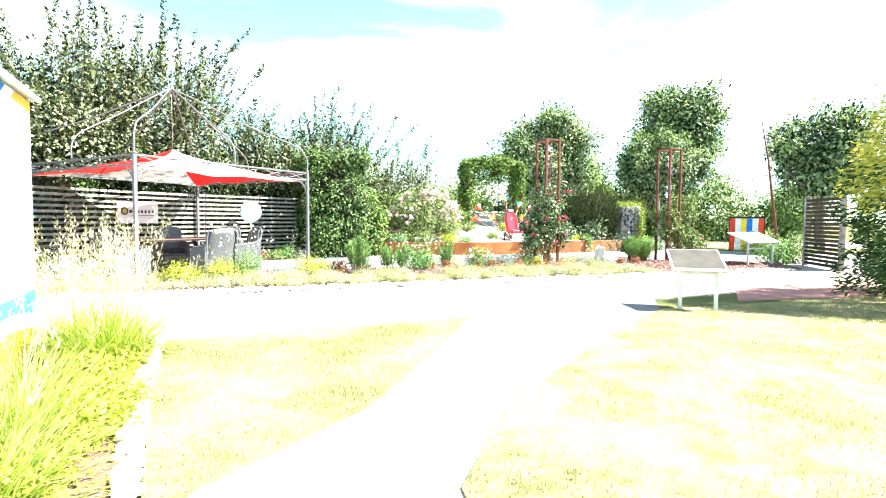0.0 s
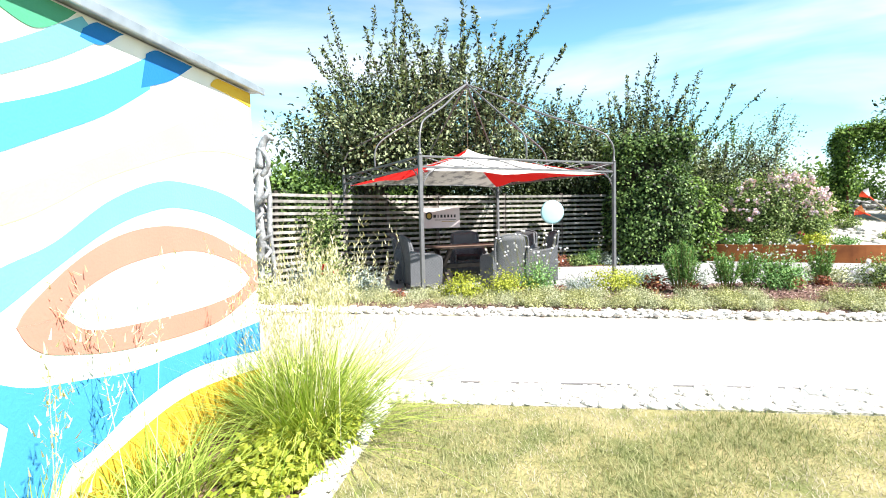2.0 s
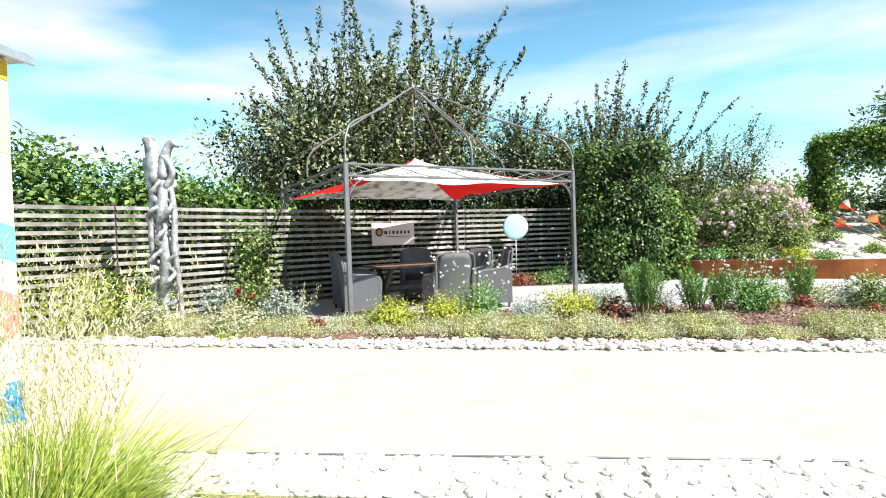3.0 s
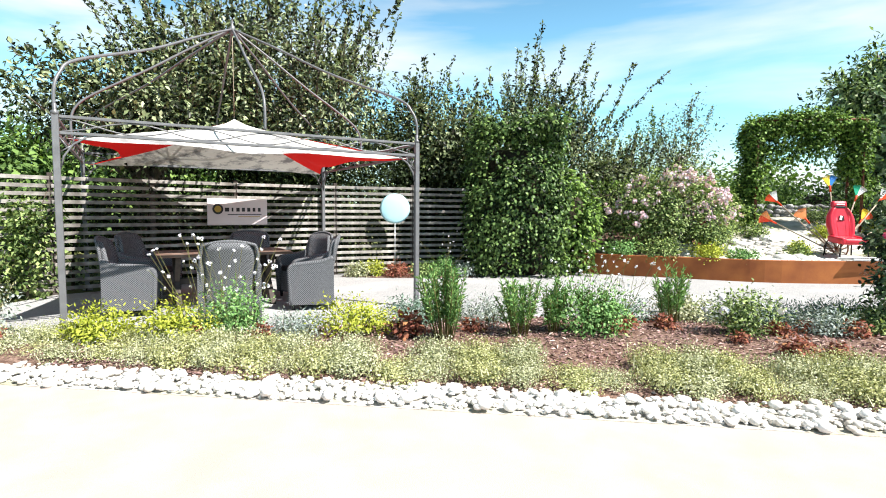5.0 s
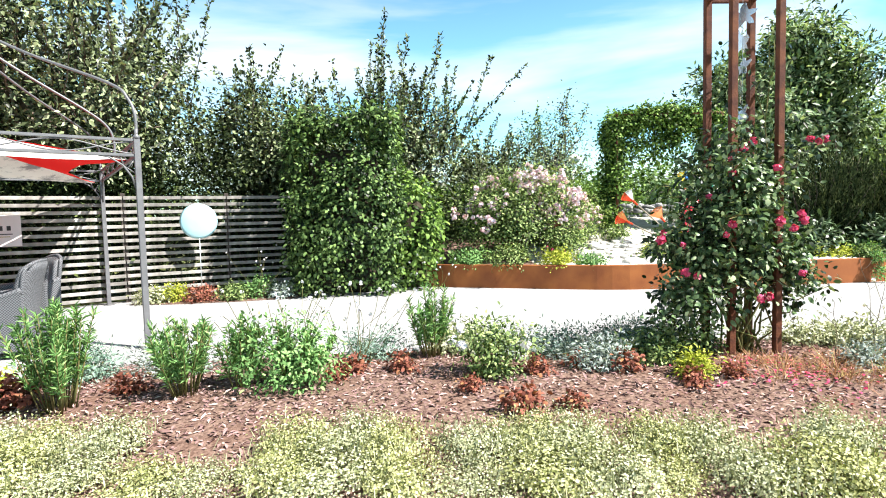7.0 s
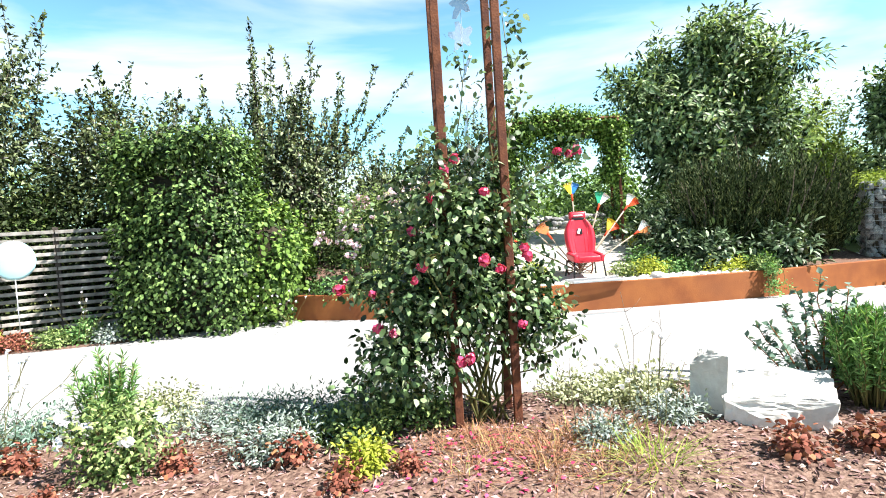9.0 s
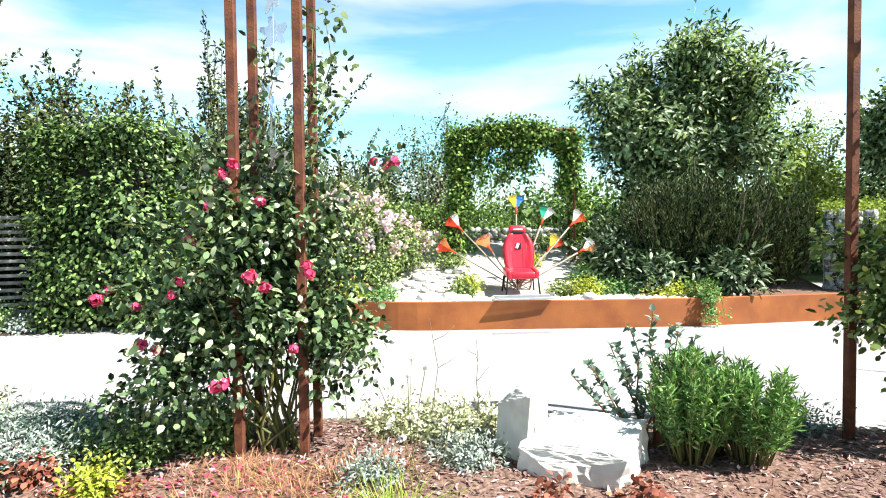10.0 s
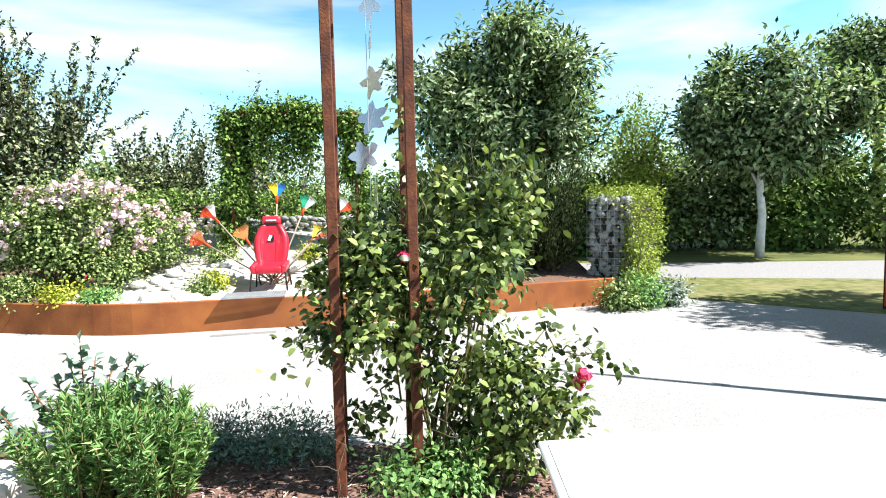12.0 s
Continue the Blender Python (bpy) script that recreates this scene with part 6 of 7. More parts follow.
climbing_rose((7.4, 8.14, 0.06), 221, L["rose"], "climbing rose with crimson flowers on the rusted obelisk",
              [((-0.12, 0, 1.05), (0.45, 0.38, 0.5), 95), ((0.0, 0, 1.5), (0.34, 0.3, 0.4), 55), ((-0.36, -0.08, 0.6), (0.3, 0.28, 0.2), 20), ((0.3, 0.1, 0.85), (0.3, 0.3, 0.42), 34)], 26,
              [(-0.12, -0.3, 1.78), (-0.2, -0.25, 1.7), (-0.05, -0.3, 1.84), (-0.22, -0.3, 1.6), (0.12, -0.35, 1.62), (-0.78, -0.3, 1.12), (-0.82, -0.35, 1.07), (-0.62, -0.3, 1.02), (-0.3, -0.45, 1.18), (-0.35, -0.45, 1.1),
               (0.08, -0.45, 1.2), (0.17, -0.48, 1.14), (0.36, -0.3, 1.25), (0.38, -0.3, 1.2), (-0.1, -0.5, 0.6), (-0.05, -0.52, 0.62), (0.3, -0.4, 0.78), (-0.6, -0.3, 0.8), (-0.5, -0.3, 0.76), (0.72, 0.1, 1.9), (0.8, 0.1, 1.88), (0.86, 0.1, 1.9), (-0.35, -0.2, 1.4)], L["pink"],
              [((0.1, 0, 1.4), (0.35, 0.05, 2.75)), ((0.25, 0, 1.2), (0.46, 0.1, 2.3)), ((0.3, 0.1, 1.0), (0.52, 0.15, 1.75)), ((0.25, 0.1, 1.3), (0.4, 0.2, 2.9)), ((0.3, 0, 0.7), (0.62, 0.0, 1.15)), ((0.3, 0, 0.5), (0.7, 0.05, 0.75)), ((0.1, 0, 1.4), (0.05, 0.1, 2.6)), ((0.2, 0, 1.5), (0.85, 0.1, 1.92)), ((0.2, 0, 0.3), (0.75, -0.1, 0.62)), ((-0.3, 0, 0.9), (-0.85, -0.3, 1.12)), ((-0.2, 0, 0.3), (-0.75, -0.3, 0.4)), ((-0.2, 0, 1.3), (-0.75, -0.2, 1.5))])
climbing_rose((11.7, 7.97, 0.05), 222, L["rose2"], "climbing rose with fresh green leaves on the second obelisk",
              [((0.15, 0, 1.0), (0.42, 0.38, 0.42), 46), ((0.3, 0, 1.4), (0.45, 0.36, 0.32), 38), ((0.55, -0.05, 0.5), (0.36, 0.34, 0.28), 34), ((-0.34, -0.05, 0.95), (0.2, 0.2, 0.16), 8)], 24,
              [(0.98, -0.2, 0.62), (0.94, -0.22, 0.58), (-0.05, -0.35, 1.35)], L["pink"],
              [((-0.2, 0, 0.9), (-0.6, -0.2, 0.85)), ((-0.1, 0, 1.2), (-0.35, -0.1, 1.5)), ((0.2, 0, 1.5), (0.75, 0, 1.65)), ((0.1, 0, 1.5), (0.0, 0.1, 2.2)), ((-0.1, 0, 0.6), (-0.3, -0.15, 0.45)), ((0.6, 0, 0.8), (1.15, -0.1, 0.7))])

# ---- plants of the long bed ----
rng = np.random.default_rng(230)
variants = []
for k in range(4):
    variants.append(None)
count = 0
x = -8.5
while x < 8.6:
    y = bed_near(x) + rng.uniform(0.28, 0.36)
    k = count % 4
    at = (x, y, 0.03)
    if variants[k] is None:
        variants[k] = shrub("edging_plant", "low pale grey green catmint in the edging row", at, (0.27, 0.24, 0.085 + 0.012 * k), 64, 66, 0.02, 0.013, L["edge" if k % 2 else "edge_lime"], 0.042, 231 + k, "plant", 8, None, None, "edging row of the bed")
        q = np.random.default_rng(240 + k)
        n = 130
        p = q.normal(size=(n, 3)) * [0.14, 0.13, 0.0] + [0, 0, 0.12]
        part("flower_spikes", np_mesh("flower_spikes", *strips(p, unit(q.normal(size=(n, 3)) * 0.25 + [0, 0, 1]), q.uniform(0.04, 0.11, n), np.full(n, 0.007), np.full(n, 0.05), 2), L["edge"]), variants[k])["kind"] = "stuff"
    else:
        ob = copy_thing(variants[k], pose(*at, 0, 0, rng.uniform(0, 360)))
        s = rng.uniform(0.72, 1.2)
        ob.scale = (s, s, s * rng.uniform(0.55, 0.95))
    if rng.uniform() < 0.75:
        ob = copy_thing(variants[k] if count else variants[0], pose(x + rng.uniform(-0.1, 0.1), y + 0.3, 0.05, 0, 0, rng.uniform(0, 360)))
        ob.scale = (0.9, 0.9, 0.9)
    x += rng.uniform(0.25, 0.4)
    count += 1


def spurge(at, h, r, n, seed, leaf=None, label="upright leafy perennial with narrow green leaves and reddish stems"):
    """A fountain of upright stems, each set with narrow leaves."""
    rng = np.random.default_rng(seed)
    t = thing("leafy_perennial", label, "plant", at, 0, "leafy perennials of the bed")
    g, pieces = Geo(), []
    for k in range(n):
        a, q = rng.uniform(0, 6.28), rng.uniform(0, 1) ** 0.6
        s = np.array([math.cos(a) * q * r * 0.35, math.sin(a) * q * r * 0.35, -0.02])
        b = np.array([math.cos(a) * q * r, math.sin(a) * q * r, h * rng.uniform(0.72, 1.05) * (1 - 0.18 * q * q)])
        g.tube(wiggle(rng, s, b, 4, 0.015), np.linspace(0.006, 0.003, 4), 4)
        m = 62
        u = rng.uniform(0.3, 1.0, m)[:, None]
        p = s + (b - s) * u
        d = unit(unit((b - s)[None, :]) * 0.9 + sphere_dirs(rng, m) * 0.9)
        pieces.append(leaf_arrays(p, d, unit(sphere_dirs(rng, m) + [0, 0, 0.8]), rng.uniform(0.04, 0.08, m), np.full(m, 0.012)))
    part("stems", g.mesh("stems", M["stem"], True), t)["kind"] = "stuff"
    part("foliage", np_mesh("foliage", *join_arrays(pieces), leaf or L["spurge"]), t)
    return t


for k, (x, y, h, r, n) in enumerate([(2.24, 7.25, 0.72, 0.3, 40), (4.77, 8.45, 0.62, 0.24, 24), (2.95, 7.5, 0.56, 0.28, 28), (3.3, 7.65, 0.5, 0.24, 22), (3.75, 7.7, 0.42, 0.26, 22)]):
    spurge((x, y, bed_z(x, y)), h, r, n, 250 + k)
for k, (x, y, h, r, n) in enumerate([(10.02, 7.82, 0.64, 0.32, 80), (10.36, 7.78, 0.56, 0.3, 70), (10.2, 8.02, 0.62, 0.28, 60)]):
    spurge((x, y, bed_z(x, y)), h, r, n, 260 + k)
rng = np.random.default_rng(263)
euc = thing("eucalyptus_shrub", "blue green shrub with round paired leaves on long stems", "shrub", (9.9, 8.06, 0.05))
g, pieces = Geo(), []
for b in [(0.0, 0.0, 0.92), (-0.28, 0.0, 0.72), (0.3, 0.05, 0.75), (-0.42, -0.05, 0.6), (-0.12, 0.1, 0.82), (0.12, -0.1, 0.85), (0.4, 0.1, 0.6), (-0.5, 0.1, 0.5), (0.2, 0.15, 0.8), (-0.2, 0.12, 0.68), (0.08, 0.2, 0.72), (0.5, 0.0, 0.5), (-0.35, 0.2, 0.55), (0.35, -0.1, 0.66)]:
    q = wiggle(rng, (0, 0, 0), b, 6, 0.03)
    g.tube(q, np.linspace(0.008, 0.003, 6), 5)
    m = 44
    u = np.linspace(0.3, 1, m)
    p = np.stack([np.interp(u, np.linspace(0, 1, 6), q[:, i]) for i in range(3)], 1)
    pieces.append(leaf_arrays(p, unit(sphere_dirs(rng, m) + [0, 0, 0.3]), unit(sphere_dirs(rng, m) * 0.5 + [0, 0, 1]), np.full(m, 0.06), np.full(m, 0.045)))
part("stems", g.mesh("stems", M["redstem"], True), euc)
part("foliage", np_mesh("foliage", *join_arrays(pieces), L["blue"]), euc)

for k, (x, y, r, h, lf, lab, fl) in enumerate([
        (1.27, 7.45, 0.34, 0.16, "gold", "mound of golden leaved spirea", None), (-0.35, 7.0, 0.35, 0.18, "gold", "mound of golden leaved spirea", None), (-1.0, 6.85, 0.3, 0.16, "gold", "mound of golden leaved spirea", None),
        (0.12, 7.3, 0.3, 0.26, "spurge", "feathery green perennial", None), (0.75, 7.3, 0.28, 0.16, "grey", "grey green sage cushion", None),
        (1.85, 8.1, 0.4, 0.2, "blue", "blue green lavender mound", None), (2.6, 8.2, 0.35, 0.18, "grey", "grey green lavender mound", None), (3.63, 7.6, 0.36, 0.26, "spurge", "fine leaved green perennial with white stars", (L["whitepetal"], 16, 0.035)),
        (4.2, 8.5, 0.3, 0.16, "blue", "blue green lavender mound", None), (5.2, 7.75, 0.3, 0.24, "bush", "young rose with grey green leaves", (L["whitepetal"], 5, 0.11)), (5.5, 8.5, 0.4, 0.14, "grey", "silver grey cushion plant", None),
        (6.35, 8.3, 0.45, 0.17, "blue", "blue green lavender mound", None), (6.1, 7.85, 0.36, 0.16, "grey", "silver grey cushion plant", None), (5.9, 8.4, 0.35, 0.14, "blue", "blue green lavender mound", None), (6.7, 7.5, 0.06, 0.05, "gold", "small golden green perennial", None), (8.15, 7.65, 0.15, 0.06, "grey", "dry silvery cushion plant", None), (6.8, 8.75, 0.4, 0.18, "blue", "blue green lavender mound", None), (6.6, 8.0, 0.25, 0.1, "bush", "green leafy groundcover", None), (7.0, 8.3, 0.3, 0.16, "bush", "green leafy groundcover", None),
        (5.0, 8.75, 0.35, 0.13, "edge", "pale green cushion plant", None), (8.3, 8.5, 0.33, 0.08, "edge", "pale green thyme cushion", None), (8.68, 8.35, 0.33, 0.09, "edge", "pale green thyme cushion", None), (8.7, 7.9, 0.2, 0.08, "grey", "dry silvery cushion plant", None),
        (10.6, 8.55, 0.4, 0.15, "blue", "blue green lavender mound", None), (11.0, 8.5, 0.35, 0.14, "blue", "blue green lavender mound", None), (10.4, 8.7, 0.3, 0.12, "grey", "grey green lavender mound", None),
        (12.2, 8.2, 0.3, 0.14, "bush", "low green perennial", None), (11.8, 7.7, 0.3, 0.12, "spurge", "low green perennial", None)]):
    shrub("bed_plant", lab + " in the mulch bed", (x, y, bed_z(x, y) - 0.02), (r, r * 0.85, h * (0.72 if lf in ("blue", "grey") else 1)), int(60 + 80 * r), 26, 0.04, 0.013 if lf in ("blue", "grey") else 0.02, L[lf], 0.055, 270 + k, "plant", 8, None, fl)
rng = np.random.default_rng(300)
heu = None
for x, y in [(1.85, 7.35), (2.5, 7.6), (3.98, 7.75), (4.1, 7.9), (4.5, 7.9), (5.55, 7.7), (5.93, 7.9), (6.25, 7.7), (6.6, 7.3), (6.95, 7.4), (0.45, 7.2), (-1.9, 6.75), (5.0, 7.35), (-0.1, 7.05), (9.05, 7.2), (9.5, 7.22), (5.3, 6.95), (5.62, 6.95)]:
    at = (x, y, bed_z(x, y) - 0.01)
    if heu is None:
        heu = shrub("coral_bells", "copper brown coral bells in the mulch", at, (0.17, 0.17, 0.1), 34, 9, 0.06, 0.05, L["copper"], 0.045, 301, "plant", 6, M["redstem"], None, "coral bells of the bed")
    else:
        ob = copy_thing(heu, pose(*at, 0, 0, rng.uniform(0, 360)))
        s = rng.uniform(0.45, 0.75)
        ob.scale = (s, s, s)
for k, (x, y, n) in enumerate([(7.75, 7.5, 420), (7.95, 7.7, 320), (7.55, 7.75, 300), (7.35, 7.85, 260), (8.25, 7.75, 220), (8.1, 7.45, 150), (7.45, 7.55, 220), (7.25, 7.35, 160), (7.7, 7.25, 200), (8.0, 7.2, 160), (7.15, 7.7, 150)]):
    grass_tuft("dry_sedge", "low brown dry sedge under the rose", (x, y, bed_z(x, y)), int(n * 0.7), 0.19, 0.22, L["needle"], 0.005, 0, 1, 310 + k, "dry sedges", "grass", 1.6)
rng = np.random.default_rng(318)
n = 220
p = np.stack([rng.normal(7.35, 0.35, n), rng.normal(7.55, 0.3, n), np.zeros(n)], 1)
p[:, 2] = [bed_z(a, b) + 0.012 for a, b in p[:, :2]]
tagged(new("fallen_petals", np_mesh("fallen_petals", *leaf_arrays(p, unit(rng.normal(size=(n, 3)) * [1, 1, 0.2]), unit(rng.normal(size=(n, 3)) * 0.3 + [0, 0, 1]), np.full(n, 0.03), np.full(n, 0.025), 0.1, True), L["pink"])),
       "crimson petals fallen on the mulch under the rose", "petals", "", "stuff")
grass_tuft("grass_tuft", "small green tuft among the sedges", (8.28, 7.28, 0.08), 260, 0.3, 0.25, L["grass"], 0.006, 0, 1, 317, "", "grass", 0.8)
# wand flowers: thin stalks with white blooms
for k, (x, y, n, h) in enumerate([(0.15, 7.2, 16, 0.95), (3.65, 7.75, 22, 0.75), (-0.1, 7.1, 10, 0.9), (1.9, 13.0, 10, 0.8), (5.0, 13.2, 8, 0.6), (8.4, 7.5, 7, 0.7), (4.1, 8.2, 12, 0.7)]):
    rng = np.random.default_rng(320 + k)
    t = thing("wand_flower", "wiry stalks with small white butterfly blooms", "flower", (x, y, 0.05), 0, "wand flowers of the bed")
    g, bl = Geo(), []
    for j in range(n):
        e = np.array([rng.normal() * 0.28, rng.normal() * 0.22, h * rng.uniform(0.7, 1.1)])
        q = wiggle(rng, (rng.normal() * 0.04, rng.normal() * 0.04, 0), e, 5, 0.03)
        g.tube(q, 0.0022, 4)
        bl += [q[-1], q[-2] + rng.normal(size=3) * 0.02]
    part("stalks", g.mesh("stalks", M["stem"]), t)["kind"] = "stuff"
    me = np_mesh("bloom", *petals(rng, np.zeros((1, 3)), 0.042, 7), L["whitepetal"])
    for p in bl:
        part("bloom", me, t).matrix_basis = pose(*p, rng.uniform(0, 360), rng.uniform(0, 360), 0)

# dead flower stalks standing among the cushions
rng = np.random.default_rng(333)
for x, y, h in [(8.55, 8.0, 0.85), (8.75, 8.25, 0.7), (8.0, 7.75, 0.5), (11.95, 7.6, 0.55), (12.1, 7.75, 0.5), (11.3, 7.55, 0.4)]:
    t = thing("dry_stalk", "thin withered flower stalk with side twigs in the mulch", "plant", (x, y, bed_z(x, y) - 0.01), 0, "dry stalks of the bed")
    q = wiggle(rng, (0, 0, 0), (rng.normal() * 0.08, rng.normal() * 0.05, h), 6, 0.03)
    part("stalk", Geo().tube(q, np.linspace(0.003, 0.0015, 6), 5).mesh("stalk", M["bark"], True), t)
    for k in (2, 3, 4):
        e = q[k] + np.array([rng.choice([-1, 1]) * rng.uniform(0.07, 0.16), rng.normal() * 0.05, rng.uniform(0.05, 0.12)])
        part("twig", Geo().tube(wiggle(rng, q[k], e, 4, 0.01), [0.002, 0.0017, 0.0014, 0.001], 4).mesh("twig", M["bark"], True), t)

# white boulder
def boulder(at, size, seed, turn, label):
    rng = np.random.default_rng(seed)
    bm = bmesh.new()
    for k in range(8):
        bm.verts.new([(0.5 if k >> i & 1 else -0.5) * rng.uniform(0.62, 1.0) for i in range(3)])
    for q in sphere_dirs(rng, 9):
        bm.verts.new(q * 0.56)
    bmesh.ops.convex_hull(bm, input=bm.verts[:])
    bmesh.ops.subdivide_edges(bm, edges=bm.edges[:], cuts=9, use_grid_fill=True)
    bmesh.ops.triangulate(bm, faces=bm.faces[:])
    for v in bm.verts:
        q = noise.noise(v.co * 3 + Vector((seed, 0, 0))) * 0.09 + abs(noise.noise(v.co * 8 + Vector((0, seed, 0)))) * 0.07 + noise.noise(v.co * 19 + Vector((0, 0, seed))) * 0.03
        v.co = v.co * (1 + q)
        v.co = Vector((v.co.x * size[0], v.co.y * size[1], v.co.z * size[2]))
    me = bpy.data.meshes.new("boulder")
    bm.to_mesh(me)
    bm.free()
    me.materials.append(M["limestone"])
    return thing("boulder", label, "rock", at, turn, "", "", me)


boulder((9.36, 7.82, 0.06), (0.66, 0.58, 0.6), 15, -35, "large white limestone boulder in the bed")
boulder((9.05, 7.98, 0.18), (0.26, 0.26, 0.64), 9, 40, "upright grey limestone slab beside the boulder")

# bed in front of the left fence, and at the fence foot
for k, (x, y, r, h, lf, fl) in enumerate([(-3.1, 7.4, 0.3, 0.3, "rose2", (L["redpetal"], 7, 0.1)), (-4.9, 7.2, 0.35, 0.3, "rose2", (L["redpetal"], 8, 0.1)), (-3.6, 7.6, 0.3, 0.3, "grey", None), (-5.0, 6.75, 0.55, 0.5, "lime", None),
                                          (-4.3, 6.9, 0.3, 0.2, "edge", None), (-2.6, 7.2, 0.3, 0.22, "grey", None), (-5.0, 8.0, 0.5, 0.4, "bush", None), (-6.4, 6.8, 0.6, 0.5, "lime", None), (-3.0, 6.8, 0.3, 0.15, "edge", None), (-6.6, 5.9, 0.7, 0.55, "lime", None)]):
    shrub("border_plant", "leafy border plant before the slat fence" + (" with red blooms" if fl else ""), (x, y, 0.03), (r, r * 0.85, h), int(50 + 90 * r), 26, 0.05, 0.03, L[lf], 0.075, 340 + k, "plant", 8, None, fl)
for k, (x, y, n, ln) in enumerate([(-2.9, 6.05, 120, 0.32), (-4.9, 6.4, 160, 0.4), (-2.2, 6.45, 90, 0.3)]):
    grass_tuft("grass_tuft", "airy straw coloured ornamental grass in the border", (x, y + 0.35, 0.03), n, ln, 0.35, L["grass"], 0.007, 7, 0.6, 360 + k, "airy grasses of the border")
for k, (x, y, r, h, lf) in enumerate([(0.4, 13.0, 0.25, 0.12, "gold"), (0.9, 12.9, 0.25, 0.1, "copper"), (1.4, 13.0, 0.25, 0.12, "bush"), (1.8, 13.2, 0.25, 0.2, "spurge"), (0.1, 12.85, 0.25, 0.1, "edge"), (2.2, 13.1, 0.25, 0.12, "grey")]):
    shrub("border_plant", "small plant at the foot of the slat fence", (x, y, 0.01), (r, r * 0.8, h), 60, 22, 0.05, 0.03, L[lf], 0.06, 370 + k, "plant", 6)
flat_area("fence_bed", [(-0.2, 12.75), (0.5, 12.65), (1.6, 12.75), (2.5, 12.95), (2.6, 14.2), (1.1, 13.7), (-0.2, 13.1)], 0.016, M["mulch"], "small mulched bed at the fence foot", "garden bed")
rng = np.random.default_rng(380)
clim = thing("climbing_plant", "leafy climber with yellowish leaves on the slat fence", "climber", (-4.12, 9.6, 0), 52)
cc = np.stack([rng.normal(size=110) * 0.2, rng.uniform(-0.2, -0.05, 110), rng.uniform(0.1, 1.4, 110)], 1)
part("foliage", np_mesh("foliage", *leaves_round(rng, cc, 12, 0.09, 0.085, 0.06, 0.5), L["bush"]), clim)
part("stems", Geo().tube([(0, -0.08, 0), (0.05, -0.06, 0.8), (0.3, -0.05, 1.6)], [0.02, 0.014, 0.006], 6).mesh("stems", M["bark"]), clim)

# ---- information lecterns ----
def lectern(at, turn, w, z, label, face="board"):
    t = thing("info_lectern", label, "information board", at, turn)
    tilt = 20
    part("panel", Geo().box((w, 0.7, 0.02), pose(0, 0, z, tilt), 0.004).mesh("panel", M["board"]), t, "pale panel")
    part("print", Geo().box((w - 0.05, 0.62, 0.004), pose(0, 0, z, tilt) @ pose(0, 0.02, 0.012), 0.001).mesh("print", M[face]), t, "printed sheet" if face == "board" else "faded beige printed sheet")
    part("tray", Geo().box((w - 0.04, 0.66, 0.02), pose(0, 0.007, z - 0.02, tilt), 0.004).mesh("tray", M["beige"]), t)
    for s in (-1, 1):
        x = s * (w / 2 - 0.12)
        part("leg", Geo().box((0.045, 0.045, z - 0.11), pose(x, -0.2, (z - 0.11) / 2), 0.004).mesh("leg", M["zinc"]), t)
        part("arm", Geo().box((0.04, 0.6, 0.03), pose(x, 0, z - 0.045, tilt), 0.004).mesh("arm", M["zinc"]), t)
    part("crossbar", Geo().box((w - 0.28, 0.035, 0.035), pose(0, -0.2, 0.5), 0.004).mesh("crossbar", M["zinc"]), t)
    return t


lectern((5.45, 2.05, 0.012), -40, 0.68, 0.66, "tilted beige information lectern on galvanised legs", "faded_print")
lectern((12.52, 6.1, 0.012), -2, 1.16, 0.78, "white information lectern beside the rose bed")

# ---- things beyond the junction ----
screen = thing("slat_screen", "brown stained horizontal slat screen on thick posts", "screen", (13.4, 4.5, 0), 53)
me = Geo().box((1.9, 0.03, 0.075), None, 0.004).mesh("slat", M["dark_slat"])
for k in range(17):
    part("slat", me, screen).location = (0.95, 0, 0.1 + k * 0.105)
me = Geo().box((0.12, 0.1, 1.9), pose(0, 0, 0.95), 0.008).mesh("post", M["slat"])
for x in (0, 1.9):
    part("post", me, screen).location = (x, -0.03, 0)
panel = thing("striped_panel", "board wall painted in red white yellow and blue stripes", "painted panel", (19.0, 11.6, 0), -62)
for k, c in enumerate(("red", "white", "yellow", "blue", "white", "red")):
    part("board", Geo().box((0.19, 0.03, 1.25), pose(0.1 + k * 0.2, 0, 0.7), 0.005).mesh("board", M[c]), panel)
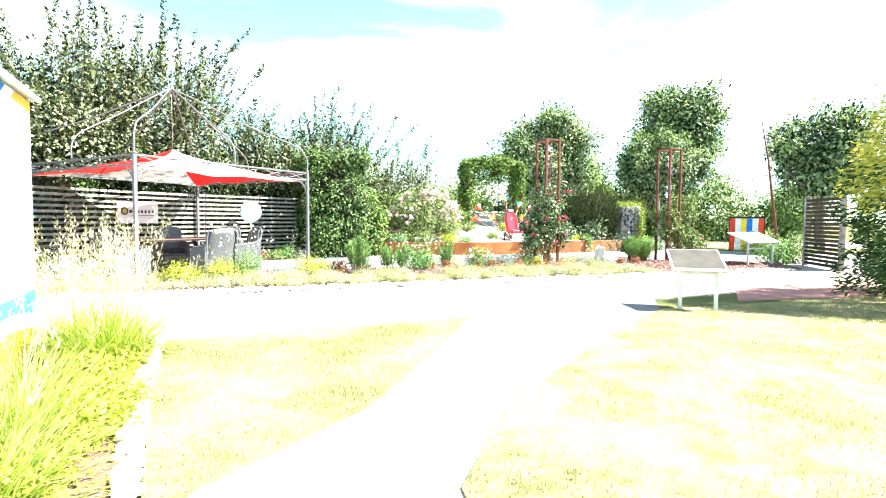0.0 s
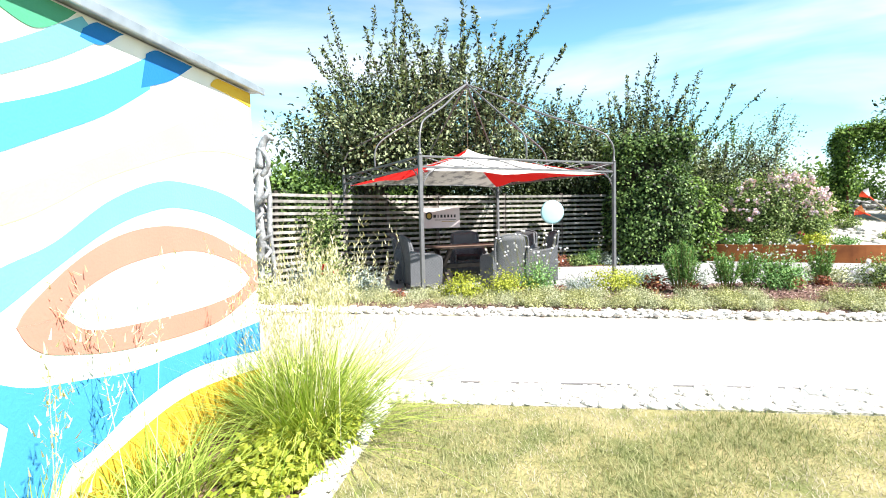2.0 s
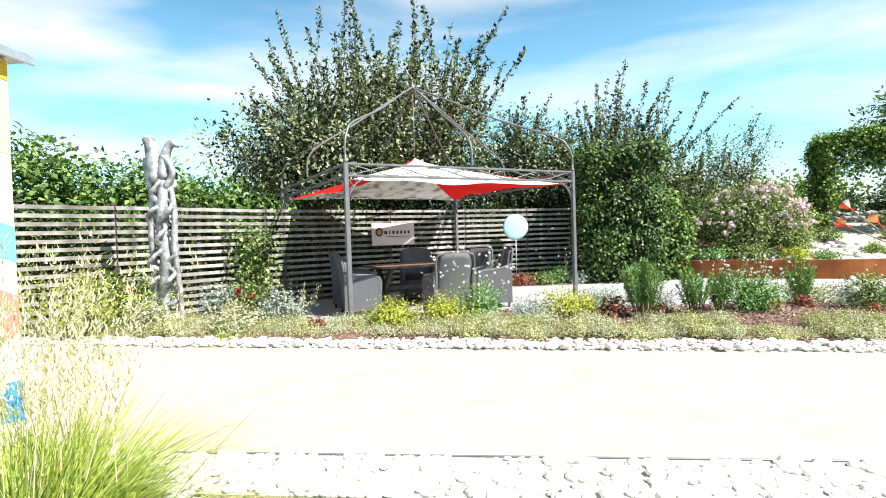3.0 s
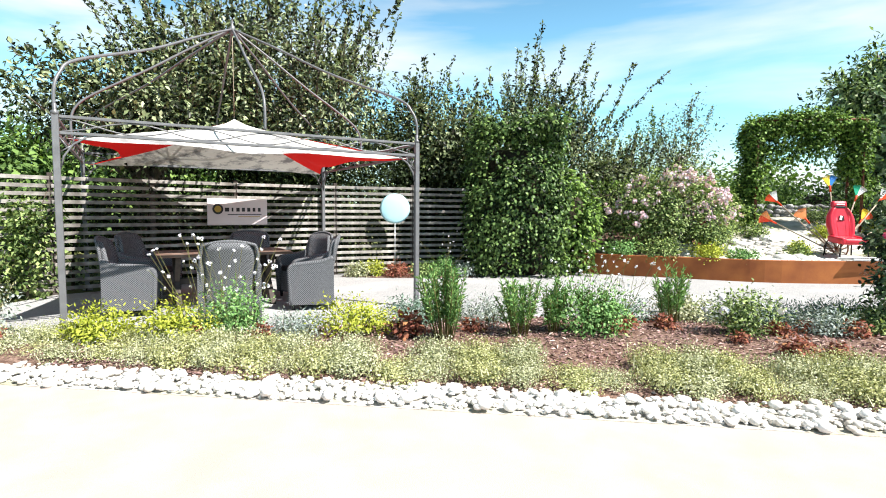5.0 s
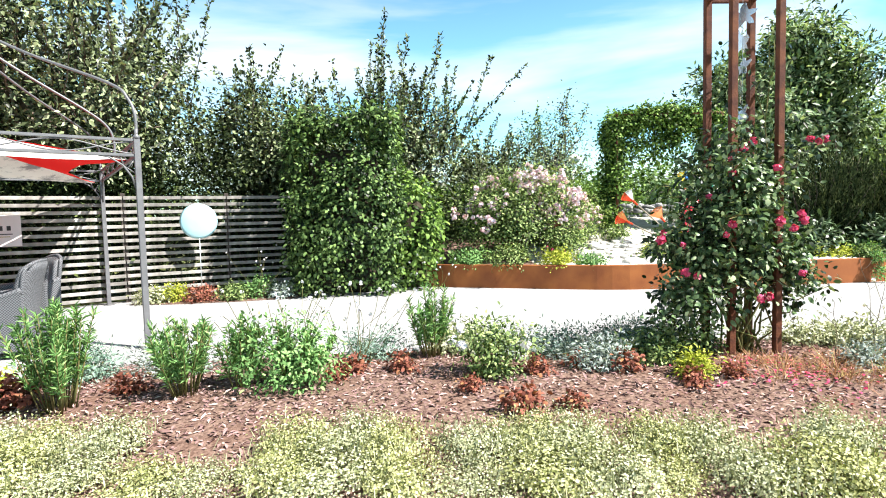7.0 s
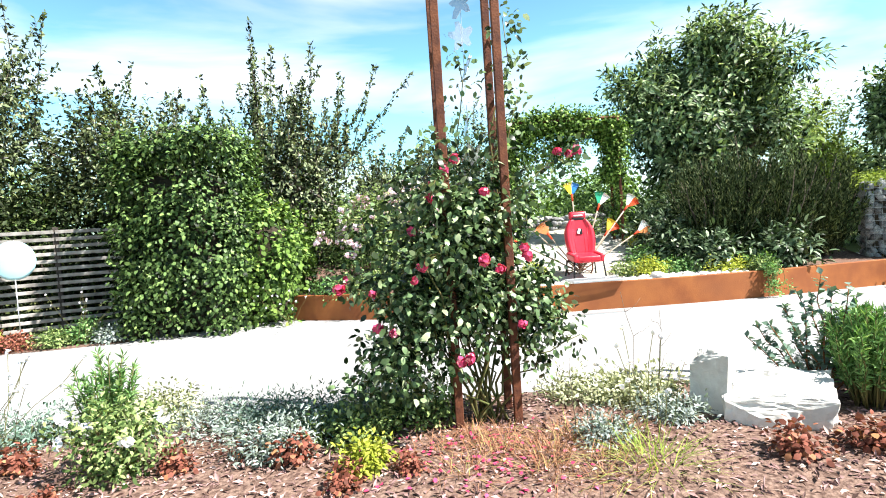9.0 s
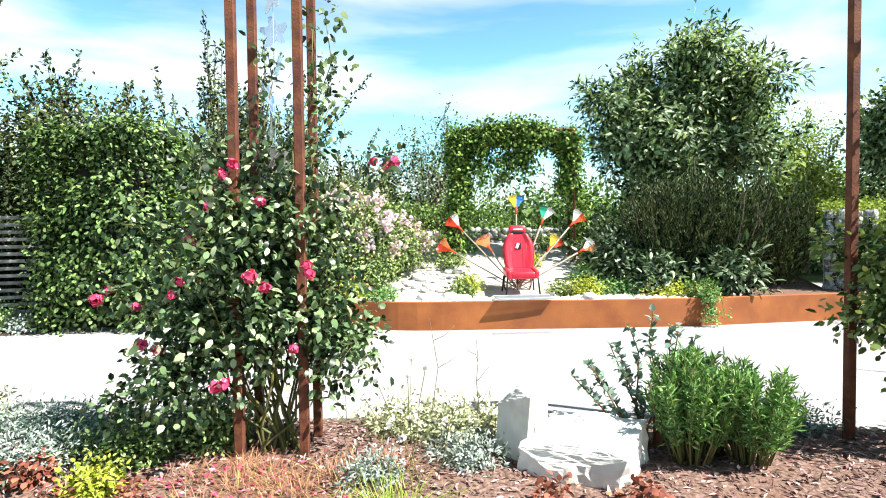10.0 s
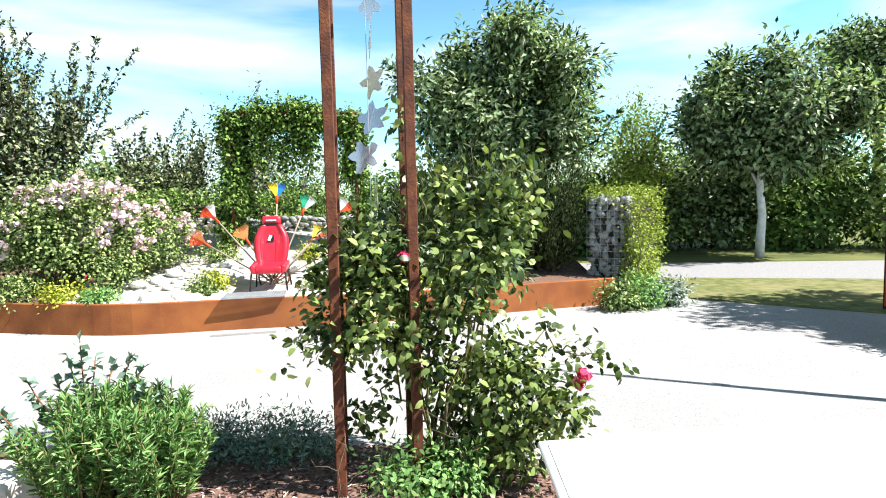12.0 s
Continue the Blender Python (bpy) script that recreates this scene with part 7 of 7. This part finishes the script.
part("top_rail", Geo().box((1.3, 0.1, 0.06), pose(0.6, 0, 1.36), 0.006).mesh("top_rail", M["dark_slat"]), panel)
for x in (0.02, 1.2):
    part("post", Geo().box((0.08, 0.06, 1.35), pose(x, 0.05, 0.675), 0.006).mesh("post", M["dark_slat"]), panel)
pole = thing("leaning_pole", "tall leaning rusty pole with cut stubs", "pole", (16.6, 8.0, 0))
part("shaft", Geo().tube([(0, 0, -0.1), (-0.1, 0.2, 1.6), (-0.15, 0.4, 3.2), (-0.25, 0.6, 4.5)], [0.05, 0.045, 0.03, 0.015], 10).mesh("shaft", M["rust"], True), pole)
for z in (2.4, 3.3, 3.8):
    part("stub", Geo().tube([(-0.12, 0.1 + z * 0.1, z), (-0.05, 0.1 + z * 0.1, z + 0.22)], [0.02, 0.012], 6).mesh("stub", M["rust"], True), pole)
for k, (x, y, r, h, lf) in enumerate([(14.3, 6.7, 0.5, 0.35, "spurge"), (15.0, 6.6, 0.5, 0.35, "bush"), (13.2, 3.6, 0.4, 0.25, "grey"), (14.0, 3.2, 0.6, 0.5, "walnut"), (17.8, 9.6, 0.5, 0.35, "lime"), (15.4, 12.7, 0.3, 0.18, "bush"), (15.9, 12.85, 0.35, 0.25, "spurge"), (16.4, 12.9, 0.3, 0.15, "grey")]):
    shrub("border_plant", "leafy plant at the edge of the square", (x, y, 0.01), (r, r * 0.85, h), int(40 + 60 * r), 24, 0.07, 0.04, L[lf], 0.09, 390 + k, "plant", 7)
lamp = thing("street_lamp", "far white post lamp with a flat round head", "street lamp", (11.6, 27.5, 0))
part("pole", Geo().tube([(0, 0, 0), (0, 0, 3.6)], 0.06, 8).mesh("pole", M["white"], True), lamp)
part("head", Geo().tube([(0, 0, 3.55), (0, 0, 3.75), (0, 0, 3.85), (0, 0, 4.0)], [0.12, 0.32, 0.34, 0.06], 16).mesh("head", M["white"], True), lamp)
flat_area("drain_cover", [(9.4, 12.35), (10.25, 12.4), (10.25, 12.5), (9.4, 12.45)], 0.016, M["zinc"], "narrow metal drain cover set in the gravel", "drain")
